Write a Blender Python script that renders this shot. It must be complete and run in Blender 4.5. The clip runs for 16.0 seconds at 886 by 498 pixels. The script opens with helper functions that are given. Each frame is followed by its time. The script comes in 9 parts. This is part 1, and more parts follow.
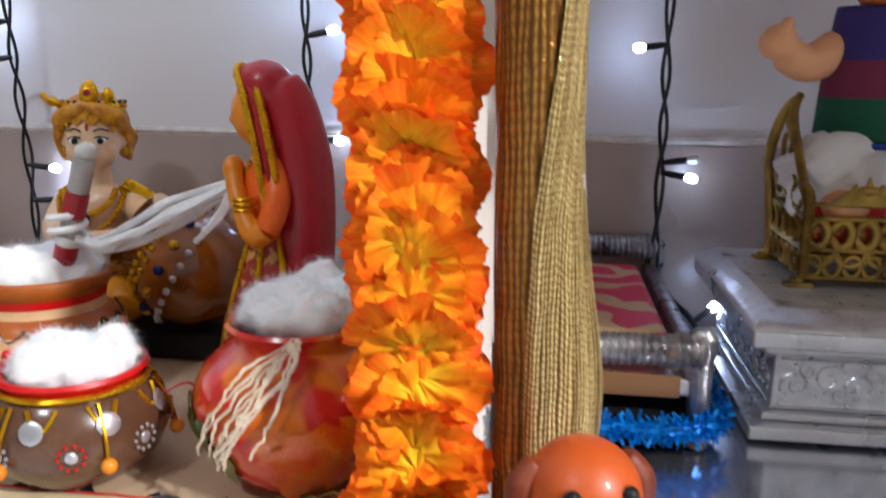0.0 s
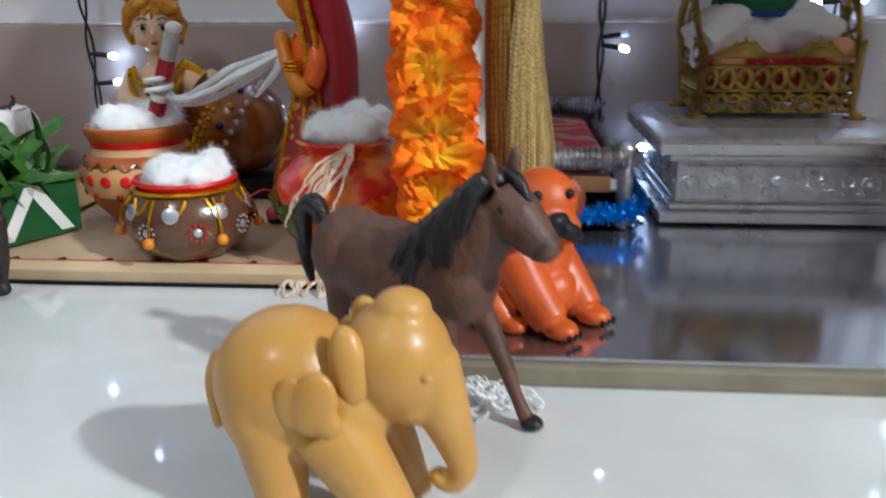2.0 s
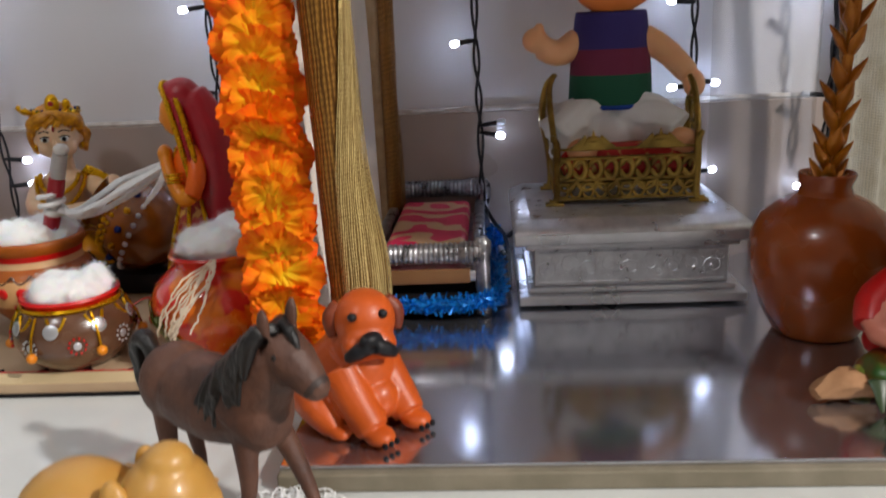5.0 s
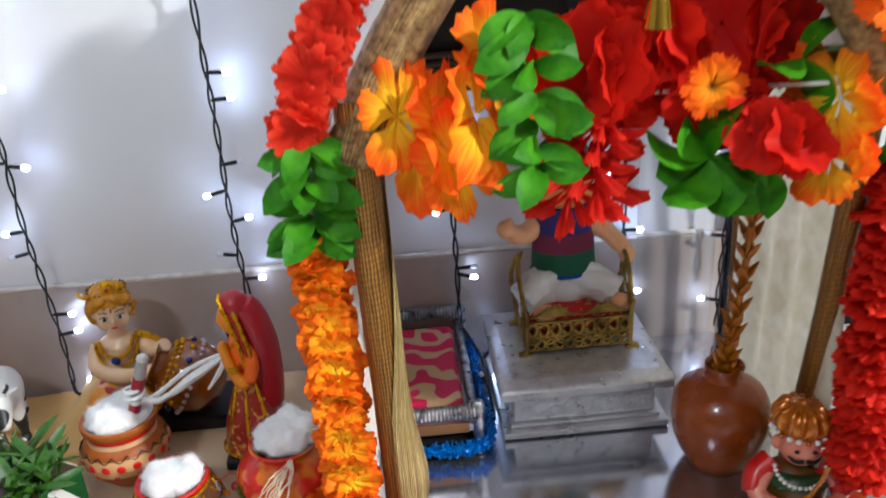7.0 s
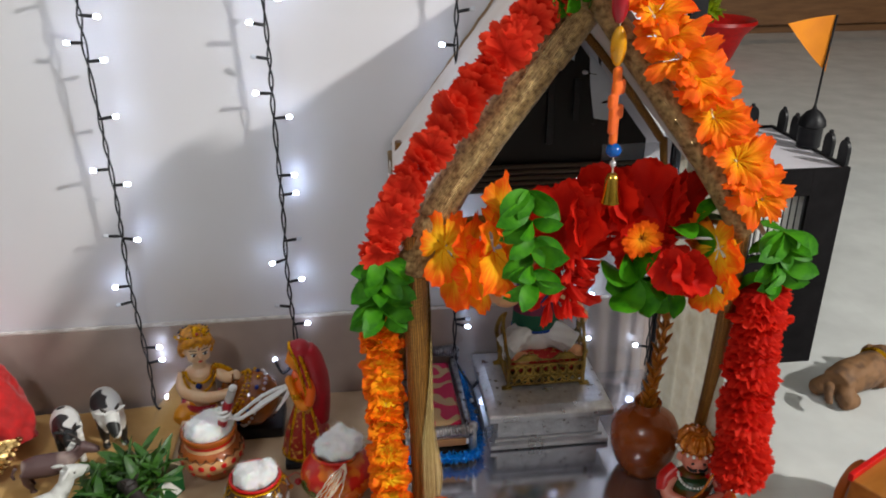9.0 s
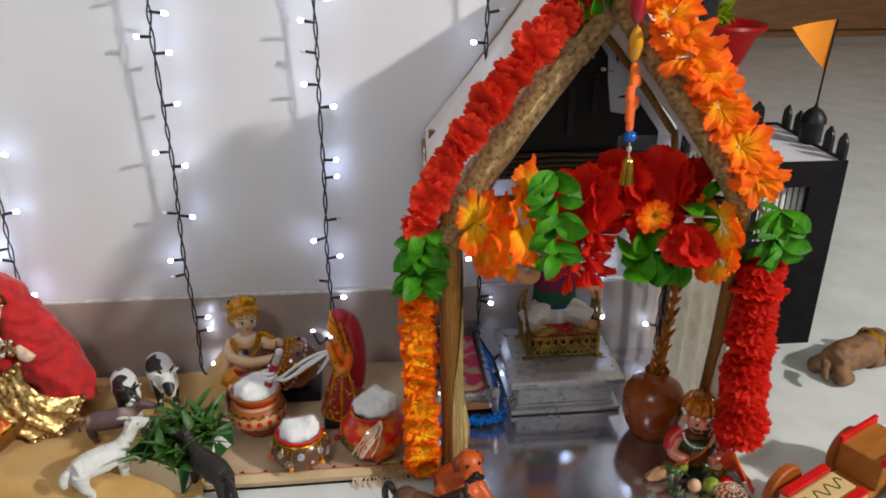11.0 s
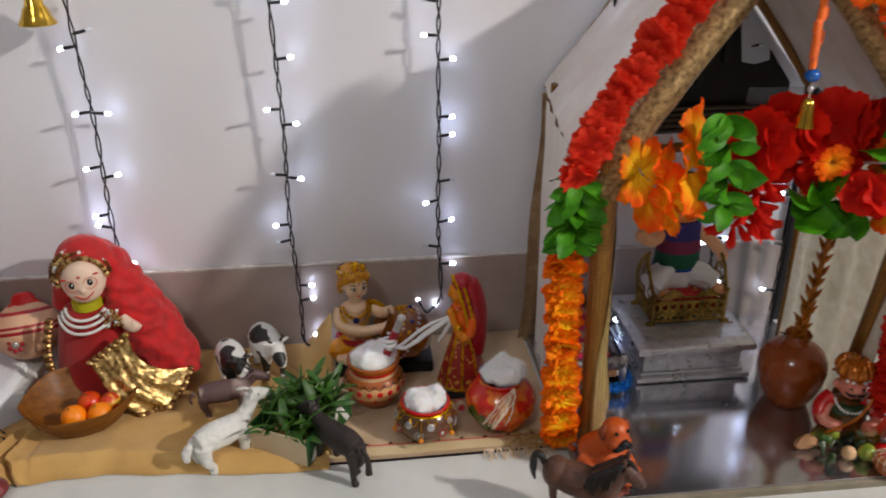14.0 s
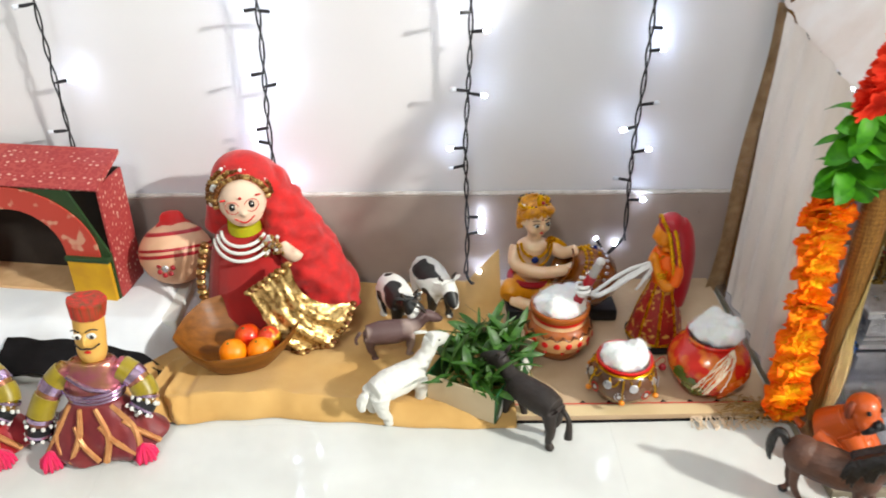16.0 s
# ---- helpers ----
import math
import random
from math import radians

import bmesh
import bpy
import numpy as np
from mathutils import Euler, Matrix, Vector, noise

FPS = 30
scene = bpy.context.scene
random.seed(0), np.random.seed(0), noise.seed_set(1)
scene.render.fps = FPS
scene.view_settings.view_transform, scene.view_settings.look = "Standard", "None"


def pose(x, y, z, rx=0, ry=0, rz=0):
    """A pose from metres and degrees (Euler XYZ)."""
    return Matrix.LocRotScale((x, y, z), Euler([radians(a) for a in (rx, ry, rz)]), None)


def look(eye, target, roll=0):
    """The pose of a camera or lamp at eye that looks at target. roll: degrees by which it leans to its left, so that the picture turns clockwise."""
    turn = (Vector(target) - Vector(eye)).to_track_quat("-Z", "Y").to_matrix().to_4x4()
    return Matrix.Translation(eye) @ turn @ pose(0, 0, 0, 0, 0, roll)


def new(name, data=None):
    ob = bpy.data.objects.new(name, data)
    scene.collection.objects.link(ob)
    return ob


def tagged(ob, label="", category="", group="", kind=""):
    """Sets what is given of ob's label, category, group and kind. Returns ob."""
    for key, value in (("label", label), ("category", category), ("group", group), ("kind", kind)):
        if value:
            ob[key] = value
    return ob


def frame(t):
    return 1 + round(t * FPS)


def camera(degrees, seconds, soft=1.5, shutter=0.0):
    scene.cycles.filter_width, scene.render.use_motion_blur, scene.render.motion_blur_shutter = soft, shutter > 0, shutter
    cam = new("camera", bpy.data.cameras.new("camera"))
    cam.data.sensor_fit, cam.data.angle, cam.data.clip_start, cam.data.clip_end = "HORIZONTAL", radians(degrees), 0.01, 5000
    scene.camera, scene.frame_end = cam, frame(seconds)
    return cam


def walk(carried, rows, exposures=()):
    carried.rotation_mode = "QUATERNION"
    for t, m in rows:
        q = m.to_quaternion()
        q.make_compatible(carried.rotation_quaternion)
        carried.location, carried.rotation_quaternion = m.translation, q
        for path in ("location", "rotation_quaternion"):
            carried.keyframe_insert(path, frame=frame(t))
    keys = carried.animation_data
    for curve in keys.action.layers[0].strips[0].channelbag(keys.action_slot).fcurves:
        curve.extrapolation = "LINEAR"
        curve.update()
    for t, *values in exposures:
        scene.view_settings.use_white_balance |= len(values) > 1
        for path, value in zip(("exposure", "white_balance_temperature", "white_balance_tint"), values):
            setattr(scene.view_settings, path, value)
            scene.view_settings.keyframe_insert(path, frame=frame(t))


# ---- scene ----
cam = camera(58.1, 16.0, soft=1.8, shutter=0.5)
PATH = [
    (0, (0.1, 0.033, 0.204), (-0.153, 1.97, -0.221), 0.7),
    (0.5, (0.116, 0.003, 0.193), (-0.134, 1.926, -0.298), 0.4),
    (1, (0.091, -0.056, 0.201), (-0.159, 1.846, -0.365), 0.1),
    (1.5, (0.079, -0.096, 0.203), (-0.161, 1.795, -0.402), -0.5),
    (2, (0.095, -0.151, 0.183), (-0.06, 1.748, -0.425), -0.4),
    (2.5, (0.125, -0.191, 0.172), (-0.029, 1.718, -0.406), -3.6),
    (3, (0.185, -0.198, 0.175), (-0.175, 1.709, -0.311), -3.2),
    (3.2, (0.201, -0.222, 0.174), (-0.179, 1.683, -0.302), -3.0),
    (5.3, (0.188, -0.173, 0.282), (0.082, 1.74, -0.29), -3.2),
    (5.5, (0.172, -0.175, 0.322), (0.071, 1.723, -0.3), -3.6),
    (6, (0.156, -0.186, 0.403), (0.1, 1.699, -0.263), -4.0),
    (6.5, (0.129, -0.221, 0.5), (0.136, 1.631, -0.255), -3.8),
    (7, (0.121, -0.265, 0.573), (0.212, 1.558, -0.247), -3.7),
    (7.5, (0.089, -0.302, 0.671), (0.224, 1.513, -0.157), -3.2),
    (8, (0.041, -0.368, 0.749), (0.201, 1.444, -0.082), -2.3),
    (8.5, (0.046, -0.442, 0.767), (0.246, 1.366, -0.063), -1.1),
    (9, (0.025, -0.509, 0.793), (0.243, 1.298, -0.035), -0.2),
    (11.5, (-0.019, -0.632, 0.808), (0.173, 1.179, -0.018), 0.3),
    (12, (-0.022, -0.643, 0.808), (0.169, 1.167, -0.02), -0.1),
    (12.5, (-0.041, -0.631, 0.802), (0.15, 1.181, -0.023), -0.7),
    (13, (-0.083, -0.617, 0.787), (0.097, 1.193, -0.043), -1.0),
    (13.5, (-0.127, -0.593, 0.768), (0.051, 1.209, -0.081), -0.8),
    (14, (-0.196, -0.558, 0.745), (-0.011, 1.24, -0.11), -0.4),
    (14.5, (-0.237, -0.522, 0.726), (-0.075, 1.267, -0.152), -0.1),
    (15, (-0.275, -0.487, 0.705), (-0.144, 1.281, -0.221), 0.2),
    (15.5, (-0.327, -0.449, 0.697), (-0.262, 1.293, -0.283), -0.3),
    (16, (-0.368, -0.408, 0.687), (-0.338, 1.312, -0.332), -0.0),
]
walk(cam, [(t, look(eye, target, roll)) for t, eye, target, roll in PATH],
     exposures=[(0, 0.6, 5950, 10), (0.5, 0.35, 6400, 10), (1.0, 0.4, 6350, 8), (1.5, 0.5, 6050, 8), (2.0, 0.25, 5650, 4), (2.5, 0.1, 5700, 2), (3.2, -0.1, 6000, 6), (5.5, 0.25, 6450, 10), (6.0, 0.5, 5650, 10), (6.5, 0.7, 5700, 6), (7.5, 0.25, 6150, 6), (9, 0.0, 6350, 7), (12.5, -0.1, 6450, 10), (13.5, -0.2, 6600, 12), (14.5, -0.22, 6600, 10), (15.2, 0.25, 6400, 4), (15.6, 0.72, 6450, 4), (16, 0.82, 6500, 4)])

# ---- light ----
world = bpy.data.worlds.new("world")
scene.world = world
world.use_nodes = True
world.node_tree.nodes["Background"].inputs[0].default_value = (0.75, 0.8, 0.9, 1)
world.node_tree.nodes["Background"].inputs[1].default_value = 0.013


def lamp(name, eye, target, sx, sy, watts, color):
    data = bpy.data.lights.new(name, "AREA")
    data.shape, data.size, data.size_y, data.energy, data.color = "RECTANGLE", sx, sy, watts, color
    ob = new(name, data)
    ob.matrix_world = look(eye, target)
    return ob


lamp("wall_tube_light", (3.25, -1.7, 2.56), (0.0, 0.4, 0.2), 0.24, 0.10, 150, (1.0, 0.95, 0.9))
lamp("ceiling_light", (-1.0, -1.7, 2.6), (-0.1, 0.3, 0.1), 0.35, 0.35, 19, (0.95, 0.97, 1.0))

# ---- materials ----


def nodes_of(name):
    m = bpy.data.materials.new(name)
    m.use_nodes = True
    t = m.node_tree
    return m, t, t.nodes["Principled BSDF"]


def ramp_node(t, stops, interp="LINEAR"):
    r = t.nodes.new("ShaderNodeValToRGB")
    e = r.color_ramp.elements
    r.color_ramp.interpolation = interp
    while len(e) < len(stops):
        e.new(0.5)
    for el, (p, c) in zip(e, stops):
        el.position, el.color = p, (*c, 1)
    return r


def coords(t, scale=(1, 1, 1), space="Object"):
    c = t.nodes.new("ShaderNodeTexCoord")
    mp = t.nodes.new("ShaderNodeMapping")
    mp.inputs["Scale"].default_value = scale
    t.links.new(c.outputs[space], mp.inputs[0])
    return mp.outputs[0]


def noise_node(t, vec, scale, detail=3, rough=0.55):
    n = t.nodes.new("ShaderNodeTexNoise")
    n.inputs["Scale"].default_value, n.inputs["Detail"].default_value, n.inputs["Roughness"].default_value = scale, detail, rough
    t.links.new(vec, n.inputs["Vector"])
    return n.outputs[0]


def bump_node(t, b, height, strength, dist=0.001):
    n = t.nodes.new("ShaderNodeBump")
    n.inputs["Strength"].default_value, n.inputs["Distance"].default_value = strength, dist
    t.links.new(height, n.inputs["Height"])
    t.links.new(n.outputs[0], b.inputs["Normal"])
    return n


def vivid(c, k=1.3):
    """The colour with its chroma raised a little."""
    l = 0.3 * c[0] + 0.6 * c[1] + 0.1 * c[2]
    return tuple(min(1.0, max(0.003, l + (x - l) * k)) for x in c)


def paint(name, c1, c2=None, scale=40, rough=0.5, metal=0.0, bump=0.15, fine=400, coat=0.0, sheen=0.0, vary=0.12, sss=0.0, stretch=(1, 1, 1), space="Object"):
    """Two tones mixed by a broad noise, a fine grain in the relief and an uneven gloss."""
    m, t, b = nodes_of(name)
    c2 = c2 or tuple(c * 0.75 for c in c1)
    c1, c2 = vivid(c1), vivid(c2)
    if space == "World":
        vec = t.nodes.new("ShaderNodeNewGeometry").outputs["Position"]
    else:
        vec = coords(t, stretch)
    broad = noise_node(t, vec, scale)
    r = ramp_node(t, [(0.32, c2), (0.68, c1)])
    t.links.new(broad, r.inputs[0])
    t.links.new(r.outputs[0], b.inputs["Base Color"])
    grain = noise_node(t, vec, fine, 4)
    rr = t.nodes.new("ShaderNodeMapRange")
    rr.inputs["To Min"].default_value, rr.inputs["To Max"].default_value = max(0.02, rough - vary), min(1, rough + vary)
    t.links.new(broad, rr.inputs[0])
    t.links.new(rr.outputs[0], b.inputs["Roughness"])
    b.inputs["Metallic"].default_value = metal
    b.inputs["Coat Weight"].default_value, b.inputs["Coat Roughness"].default_value = coat, 0.08
    b.inputs["Sheen Weight"].default_value = sheen
    if sss:
        b.inputs["Subsurface Weight"].default_value, b.inputs["Subsurface Scale"].default_value = sss, 0.004
    if bump:
        bump_node(t, b, grain, bump)
    return m


def petal(name, stops, reach, rough=0.7, thin=0.42, veins=16):
    """A cloth petal: colour runs from the heart to the tip, with veins."""
    m, t, b = nodes_of(name)
    c = t.nodes.new("ShaderNodeTexCoord")
    ln = t.nodes.new("ShaderNodeVectorMath")
    ln.operation = "LENGTH"
    t.links.new(c.outputs["Object"], ln.inputs[0])
    n = noise_node(t, coords(t, (veins, 1.3, 1), "UV"), 1.0, 3)
    mul = t.nodes.new("ShaderNodeMath")
    mul.operation, mul.inputs[1].default_value = "MULTIPLY_ADD", 1 / reach
    off = t.nodes.new("ShaderNodeMath")
    off.operation, off.inputs[1].default_value, off.inputs[2].default_value = "MULTIPLY_ADD", 0.9, -0.45
    t.links.new(n, off.inputs[0])
    t.links.new(ln.outputs["Value"], mul.inputs[0])
    t.links.new(off.outputs[0], mul.inputs[2])
    r = ramp_node(t, stops)
    t.links.new(mul.outputs[0], r.inputs[0])
    info = t.nodes.new("ShaderNodeObjectInfo")
    hsv = t.nodes.new("ShaderNodeHueSaturation")
    vr = t.nodes.new("ShaderNodeMapRange")
    vr.inputs["To Min"].default_value, vr.inputs["To Max"].default_value = 0.95, 1.06
    t.links.new(info.outputs["Random"], vr.inputs[0])
    t.links.new(vr.outputs[0], hsv.inputs["Value"])
    t.links.new(r.outputs[0], hsv.inputs["Color"])
    t.links.new(hsv.outputs[0], b.inputs["Base Color"])
    b.inputs["Roughness"].default_value = rough
    b.inputs["Specular IOR Level"].default_value = 0.12
    fine = noise_node(t, c.outputs["Object"], 900, 2)
    bump_node(t, b, fine, 0.25, 0.0006)
    tr = t.nodes.new("ShaderNodeBsdfTranslucent")
    t.links.new(hsv.outputs[0], tr.inputs[0])
    mix = t.nodes.new("ShaderNodeMixShader")
    mix.inputs[0].default_value = thin
    t.links.new(b.outputs[0], mix.inputs[1])
    t.links.new(tr.outputs[0], mix.inputs[2])
    t.links.new(mix.outputs[0], t.nodes["Material Output"].inputs[0])
    return m


def chain(name, dark, bright, columns, rows, metal, rough, slant):
    """A ribbon knitted of slanting chain stitches in upright columns."""
    m, t, b = nodes_of(name)
    vec = coords(t, (1, 1, 1), "UV")
    sep = t.nodes.new("ShaderNodeSeparateXYZ")
    t.links.new(vec, sep.inputs[0])
    lean = t.nodes.new("ShaderNodeMath")
    lean.operation, lean.inputs[1].default_value = "MULTIPLY_ADD", slant
    t.links.new(sep.outputs[0], lean.inputs[0])
    t.links.new(sep.outputs[1], lean.inputs[2])
    com = t.nodes.new("ShaderNodeCombineXYZ")
    t.links.new(sep.outputs[0], com.inputs[0])
    t.links.new(lean.outputs[0], com.inputs[1])
    outs = []
    for axis, s in (("X", columns), ("Y", rows)):
        w = t.nodes.new("ShaderNodeTexWave")
        w.bands_direction = axis
        w.inputs["Scale"].default_value, w.inputs["Distortion"].default_value = s * 0.314, 4.5
        w.inputs["Detail"].default_value, w.inputs["Detail Scale"].default_value = 2, 1.5
        t.links.new(com.outputs[0], w.inputs[0])
        outs.append(w.outputs[1])
    mx = t.nodes.new("ShaderNodeMath")
    mx.operation = "MULTIPLY"
    soft = t.nodes.new("ShaderNodeMath")
    soft.operation, soft.inputs[1].default_value, soft.inputs[2].default_value = "MULTIPLY_ADD", 0.5, 0.5
    t.links.new(outs[1], soft.inputs[0])
    t.links.new(outs[0], mx.inputs[0])
    t.links.new(soft.outputs[0], mx.inputs[1])
    streak = t.nodes.new("ShaderNodeMath")
    streak.operation = "MULTIPLY"
    t.links.new(mx.outputs[0], streak.inputs[0])
    tone = ramp_node(t, [(0.35, (0.35, 0.35, 0.35)), (0.62, (1.15, 1.15, 1.15))])
    t.links.new(noise_node(t, coords(t, (22, 1.2, 1), "UV"), 1.0, 3), tone.inputs[0])
    t.links.new(tone.outputs[0], streak.inputs[1])
    r = ramp_node(t, [(0.05, dark), (0.35, tuple(0.5 * (p + q) for p, q in zip(dark, bright))), (0.7, bright)])
    t.links.new(streak.outputs[0], r.inputs[0])
    t.links.new(r.outputs[0], b.inputs["Base Color"])
    b.inputs["Metallic"].default_value, b.inputs["Roughness"].default_value = metal, rough
    bump_node(t, b, mx.outputs[0], 0.6, 0.0009)
    return m


def net(name, c1, c2, sx, sz, metal, rough, hole, weave=0.3, grain=60):
    """A woven or lace cloth: two crossed waves leave holes between the threads."""
    m, t, b = nodes_of(name)
    vec = coords(t, (1, 1, 1), "UV")
    outs = []
    for axis, s in (("X", sx), ("Y", sz)):
        w = t.nodes.new("ShaderNodeTexWave")
        w.bands_direction = axis
        w.inputs["Scale"].default_value, w.inputs["Distortion"].default_value = s, 0.6
        w.inputs["Detail"].default_value = 1
        t.links.new(vec, w.inputs[0])
        outs.append(w.outputs[1])
    mx = t.nodes.new("ShaderNodeMath")
    mx.operation = "MAXIMUM"
    t.links.new(outs[0], mx.inputs[0])
    t.links.new(outs[1], mx.inputs[1])
    n = noise_node(t, coords(t), grain, 3)
    r = ramp_node(t, [(0.3, c2), (0.7, c1)])
    t.links.new(n, r.inputs[0])
    t.links.new(r.outputs[0], b.inputs["Base Color"])
    b.inputs["Metallic"].default_value, b.inputs["Roughness"].default_value = metal, rough
    bump_node(t, b, mx.outputs[0], weave, 0.001)
    if hole:
        gt = t.nodes.new("ShaderNodeMath")
        gt.operation, gt.inputs[1].default_value = "GREATER_THAN", hole
        t.links.new(mx.outputs[0], gt.inputs[0])
        t.links.new(gt.outputs[0], b.inputs["Alpha"])
        # thin cloth lets light through
        tr = t.nodes.new("ShaderNodeBsdfTranslucent")
        t.links.new(r.outputs[0], tr.inputs[0])
        mix = t.nodes.new("ShaderNodeMixShader")
        mix.inputs[0].default_value = 0.32
        t.links.new(b.outputs[0], mix.inputs[1])
        t.links.new(tr.outputs[0], mix.inputs[2])
        t.links.new(mix.outputs[0], t.nodes["Material Output"].inputs[0])
    return m


def spotted(name, base, mark, scale, cut, rough=0.5, width=0.05, coat=0.0, detail=1.0, bump=0.1):
    """A ground colour with blotches of a second one."""
    m, t, b = nodes_of(name)
    n = noise_node(t, coords(t), scale, detail)
    r = ramp_node(t, [(cut - width, base), (cut + width, mark)])
    t.links.new(n, r.inputs[0])
    t.links.new(r.outputs[0], b.inputs["Base Color"])
    b.inputs["Roughness"].default_value = rough
    b.inputs["Coat Weight"].default_value = coat
    bump_node(t, b, noise_node(t, coords(t), 300, 3), bump)
    return m


def glow(name, color, strength):
    m, t, b = nodes_of(name)
    b.inputs["Base Color"].default_value = (*color, 1)
    b.inputs["Emission Color"].default_value = (*color, 1)
    b.inputs["Emission Strength"].default_value = strength
    return m


WALL = paint("wall_paint", (0.77, 0.765, 0.785), (0.72, 0.71, 0.73), 3, 0.42, bump=0.08, fine=180, vary=0.08)
SKIRT = paint("skirting_tile", (0.42, 0.36, 0.33), (0.34, 0.29, 0.265), 9, 0.32, bump=0.05, fine=250)
LEDGE = paint("skirting_grout", (0.72, 0.69, 0.66), (0.5, 0.46, 0.43), 50, 0.6)
TILE = paint("floor_tile_glaze", (0.70, 0.715, 0.70), (0.60, 0.61, 0.60), 9, 0.06, bump=0.015, fine=40, vary=0.025, space="World")
GROUT = paint("floor_grout", (0.70, 0.71, 0.69), (0.64, 0.65, 0.63), 60, 0.5)
ROOMPAINT = paint("room_paint", (0.25, 0.237, 0.218), (0.22, 0.208, 0.194), 3, 0.7)
CEIL = paint("ceiling_paint", (0.56, 0.56, 0.54), (0.52, 0.52, 0.50), 4, 0.8)
BROWNWOOD = paint("brown_wood", (0.22, 0.125, 0.07), (0.15, 0.08, 0.045), 6, 0.4, stretch=(1, 8, 8))
BLACKPL = paint("black_plastic", (0.008, 0.008, 0.010), (0.014, 0.014, 0.016), 60, 0.42)
BLACKPL.node_tree.nodes["Principled BSDF"].inputs["Specular IOR Level"].default_value = 0.3
LEDON = glow("white_led", (0.62, 0.74, 1.0), 31)
LEDOFF = paint("clear_led", (0.75, 0.78, 0.82), (0.6, 0.62, 0.68), 50, 0.15)
GOLDNET = net("gold_tissue", (0.62, 0.43, 0.19), (0.13, 0.070, 0.024), 14, 80, 0.55, 0.28, 0.0, 0.9, 150)
GOLDLACE = chain("gold_ribbon", (0.15, 0.072, 0.011), (1.0, 0.77, 0.32), 40, 150, 0.5, 0.24, 0.04)
BROWNCLOTH = chain("brown_border_cloth", (0.13, 0.050, 0.007), (0.42, 0.200, 0.034), 34, 100, 0.55, 0.30, 0.03)
SUNNY = petal("sunny_petal", [(0.1, (1.0, 0.64, 0.014)), (0.4, (1.0, 0.46, 0.012)), (0.7, (1.0, 0.25, 0.010)), (1.0, (1.0, 0.13, 0.010))], 0.042, 0.6, 0.28)
EMBER = petal("ember_petal", [(0.12, (0.22, 0.05, 0.01)), (0.3, (1.0, 0.42, 0.012)), (0.7, (1.0, 0.24, 0.006)), (1.0, (0.95, 0.12, 0.004))], 0.026, 0.6, 0.4)
BORDER = net("border_net", (0.56, 0.38, 0.21), (0.34, 0.20, 0.09), 10, 60, 0.2, 0.5, 0.10, 0.8)
LACE = net("cream_lace", (0.82, 0.79, 0.68), (0.66, 0.60, 0.45), 30, 60, 0.0, 0.8, 0.15, 0.9)
CREAMCLOTH = paint("cream_cotton", (0.78, 0.72, 0.66), (0.68, 0.61, 0.54), 14, 0.85, bump=0.3, fine=700, sheen=0.2, stretch=(1, 1, 0.4))
SHEER = paint("white_tissue", (0.80, 0.75, 0.72), (0.70, 0.62, 0.57), 16, 0.8, bump=0.3, fine=600, sheen=0.2)
ORANGE = petal("orange_petal", [(0.15, (1.0, 0.74, 0.020)), (0.44, (1.0, 0.42, 0.008)), (0.72, (1.0, 0.22, 0.006)), (1.0, (1.0, 0.085, 0.004))], 0.034, 0.6, 0.16, 14)
ORANGEY = petal("yellow_orange_petal", [(0.1, (1.0, 0.66, 0.018)), (0.44, (1.0, 0.56, 0.016)), (0.68, (1.0, 0.32, 0.010)), (0.86, (1.0, 0.16, 0.007)), (1.0, (1.0, 0.11, 0.006))], 0.050, 0.6, 0.34, 16)
REDP = petal("red_petal", [(0.1, (0.50, 0.010, 0.005)), (0.6, (0.74, 0.030, 0.012)), (1.0, (0.88, 0.075, 0.030))], 0.036, 0.7, 0.28)
FEATHERRED = petal("feather_red_petal", [(0.1, (0.60, 0.014, 0.009)), (0.7, (0.66, 0.014, 0.008)), (1.0, (0.82, 0.035, 0.016))], 0.036, 0.6, 0.45)
SILKRED = petal("scarlet_petal", [(0.1, (0.45, 0.006, 0.003)), (0.7, (0.62, 0.008, 0.004)), (1.0, (0.75, 0.02, 0.008))], 0.045, 0.55, 0.35)
LEAF = paint("cloth_leaf", (0.085, 0.24, 0.010), (0.034, 0.12, 0.006), 60, 0.5, bump=0.2)
LEAF.node_tree.nodes["Principled BSDF"].inputs["Specular IOR Level"].default_value = 0.2
DARKLEAF = paint("fresh_leaf", (0.05, 0.12, 0.025), (0.016, 0.05, 0.010), 60, 0.45, bump=0.3)
WHITEPL = paint("white_plastic", (0.8, 0.8, 0.78), (0.7, 0.7, 0.68), 50, 0.4)
MIRROR = paint("dark_mirror", (0.66, 0.67, 0.72), (0.60, 0.61, 0.66), 12, 0.13, metal=0.95, bump=0.012, fine=60, vary=0.03)
BOARDEDGE = paint("board_edge", (0.27, 0.24, 0.19), (0.18, 0.16, 0.12), 30, 0.7)
SILVER = paint("embossed_silver", (0.78, 0.79, 0.82), (0.56, 0.56, 0.59), 70, 0.30, metal=0.75, bump=0.5, fine=190, vary=0.10)
SILVER.node_tree.nodes["Bump"].inputs["Distance"].default_value = 0.0015
SILVERFLAT = paint("plain_silver", (0.72, 0.72, 0.75), (0.56, 0.56, 0.58), 30, 0.30, metal=0.75, bump=0.25, fine=60)
BRASS = paint("aged_brass", (0.40, 0.29, 0.12), (0.11, 0.075, 0.032), 45, 0.42, metal=0.85, bump=0.4, fine=250)
SHINYBRASS = paint("polished_brass", (0.75, 0.53, 0.2), (0.6, 0.4, 0.13), 30, 0.16, metal=1.0, bump=0.1)
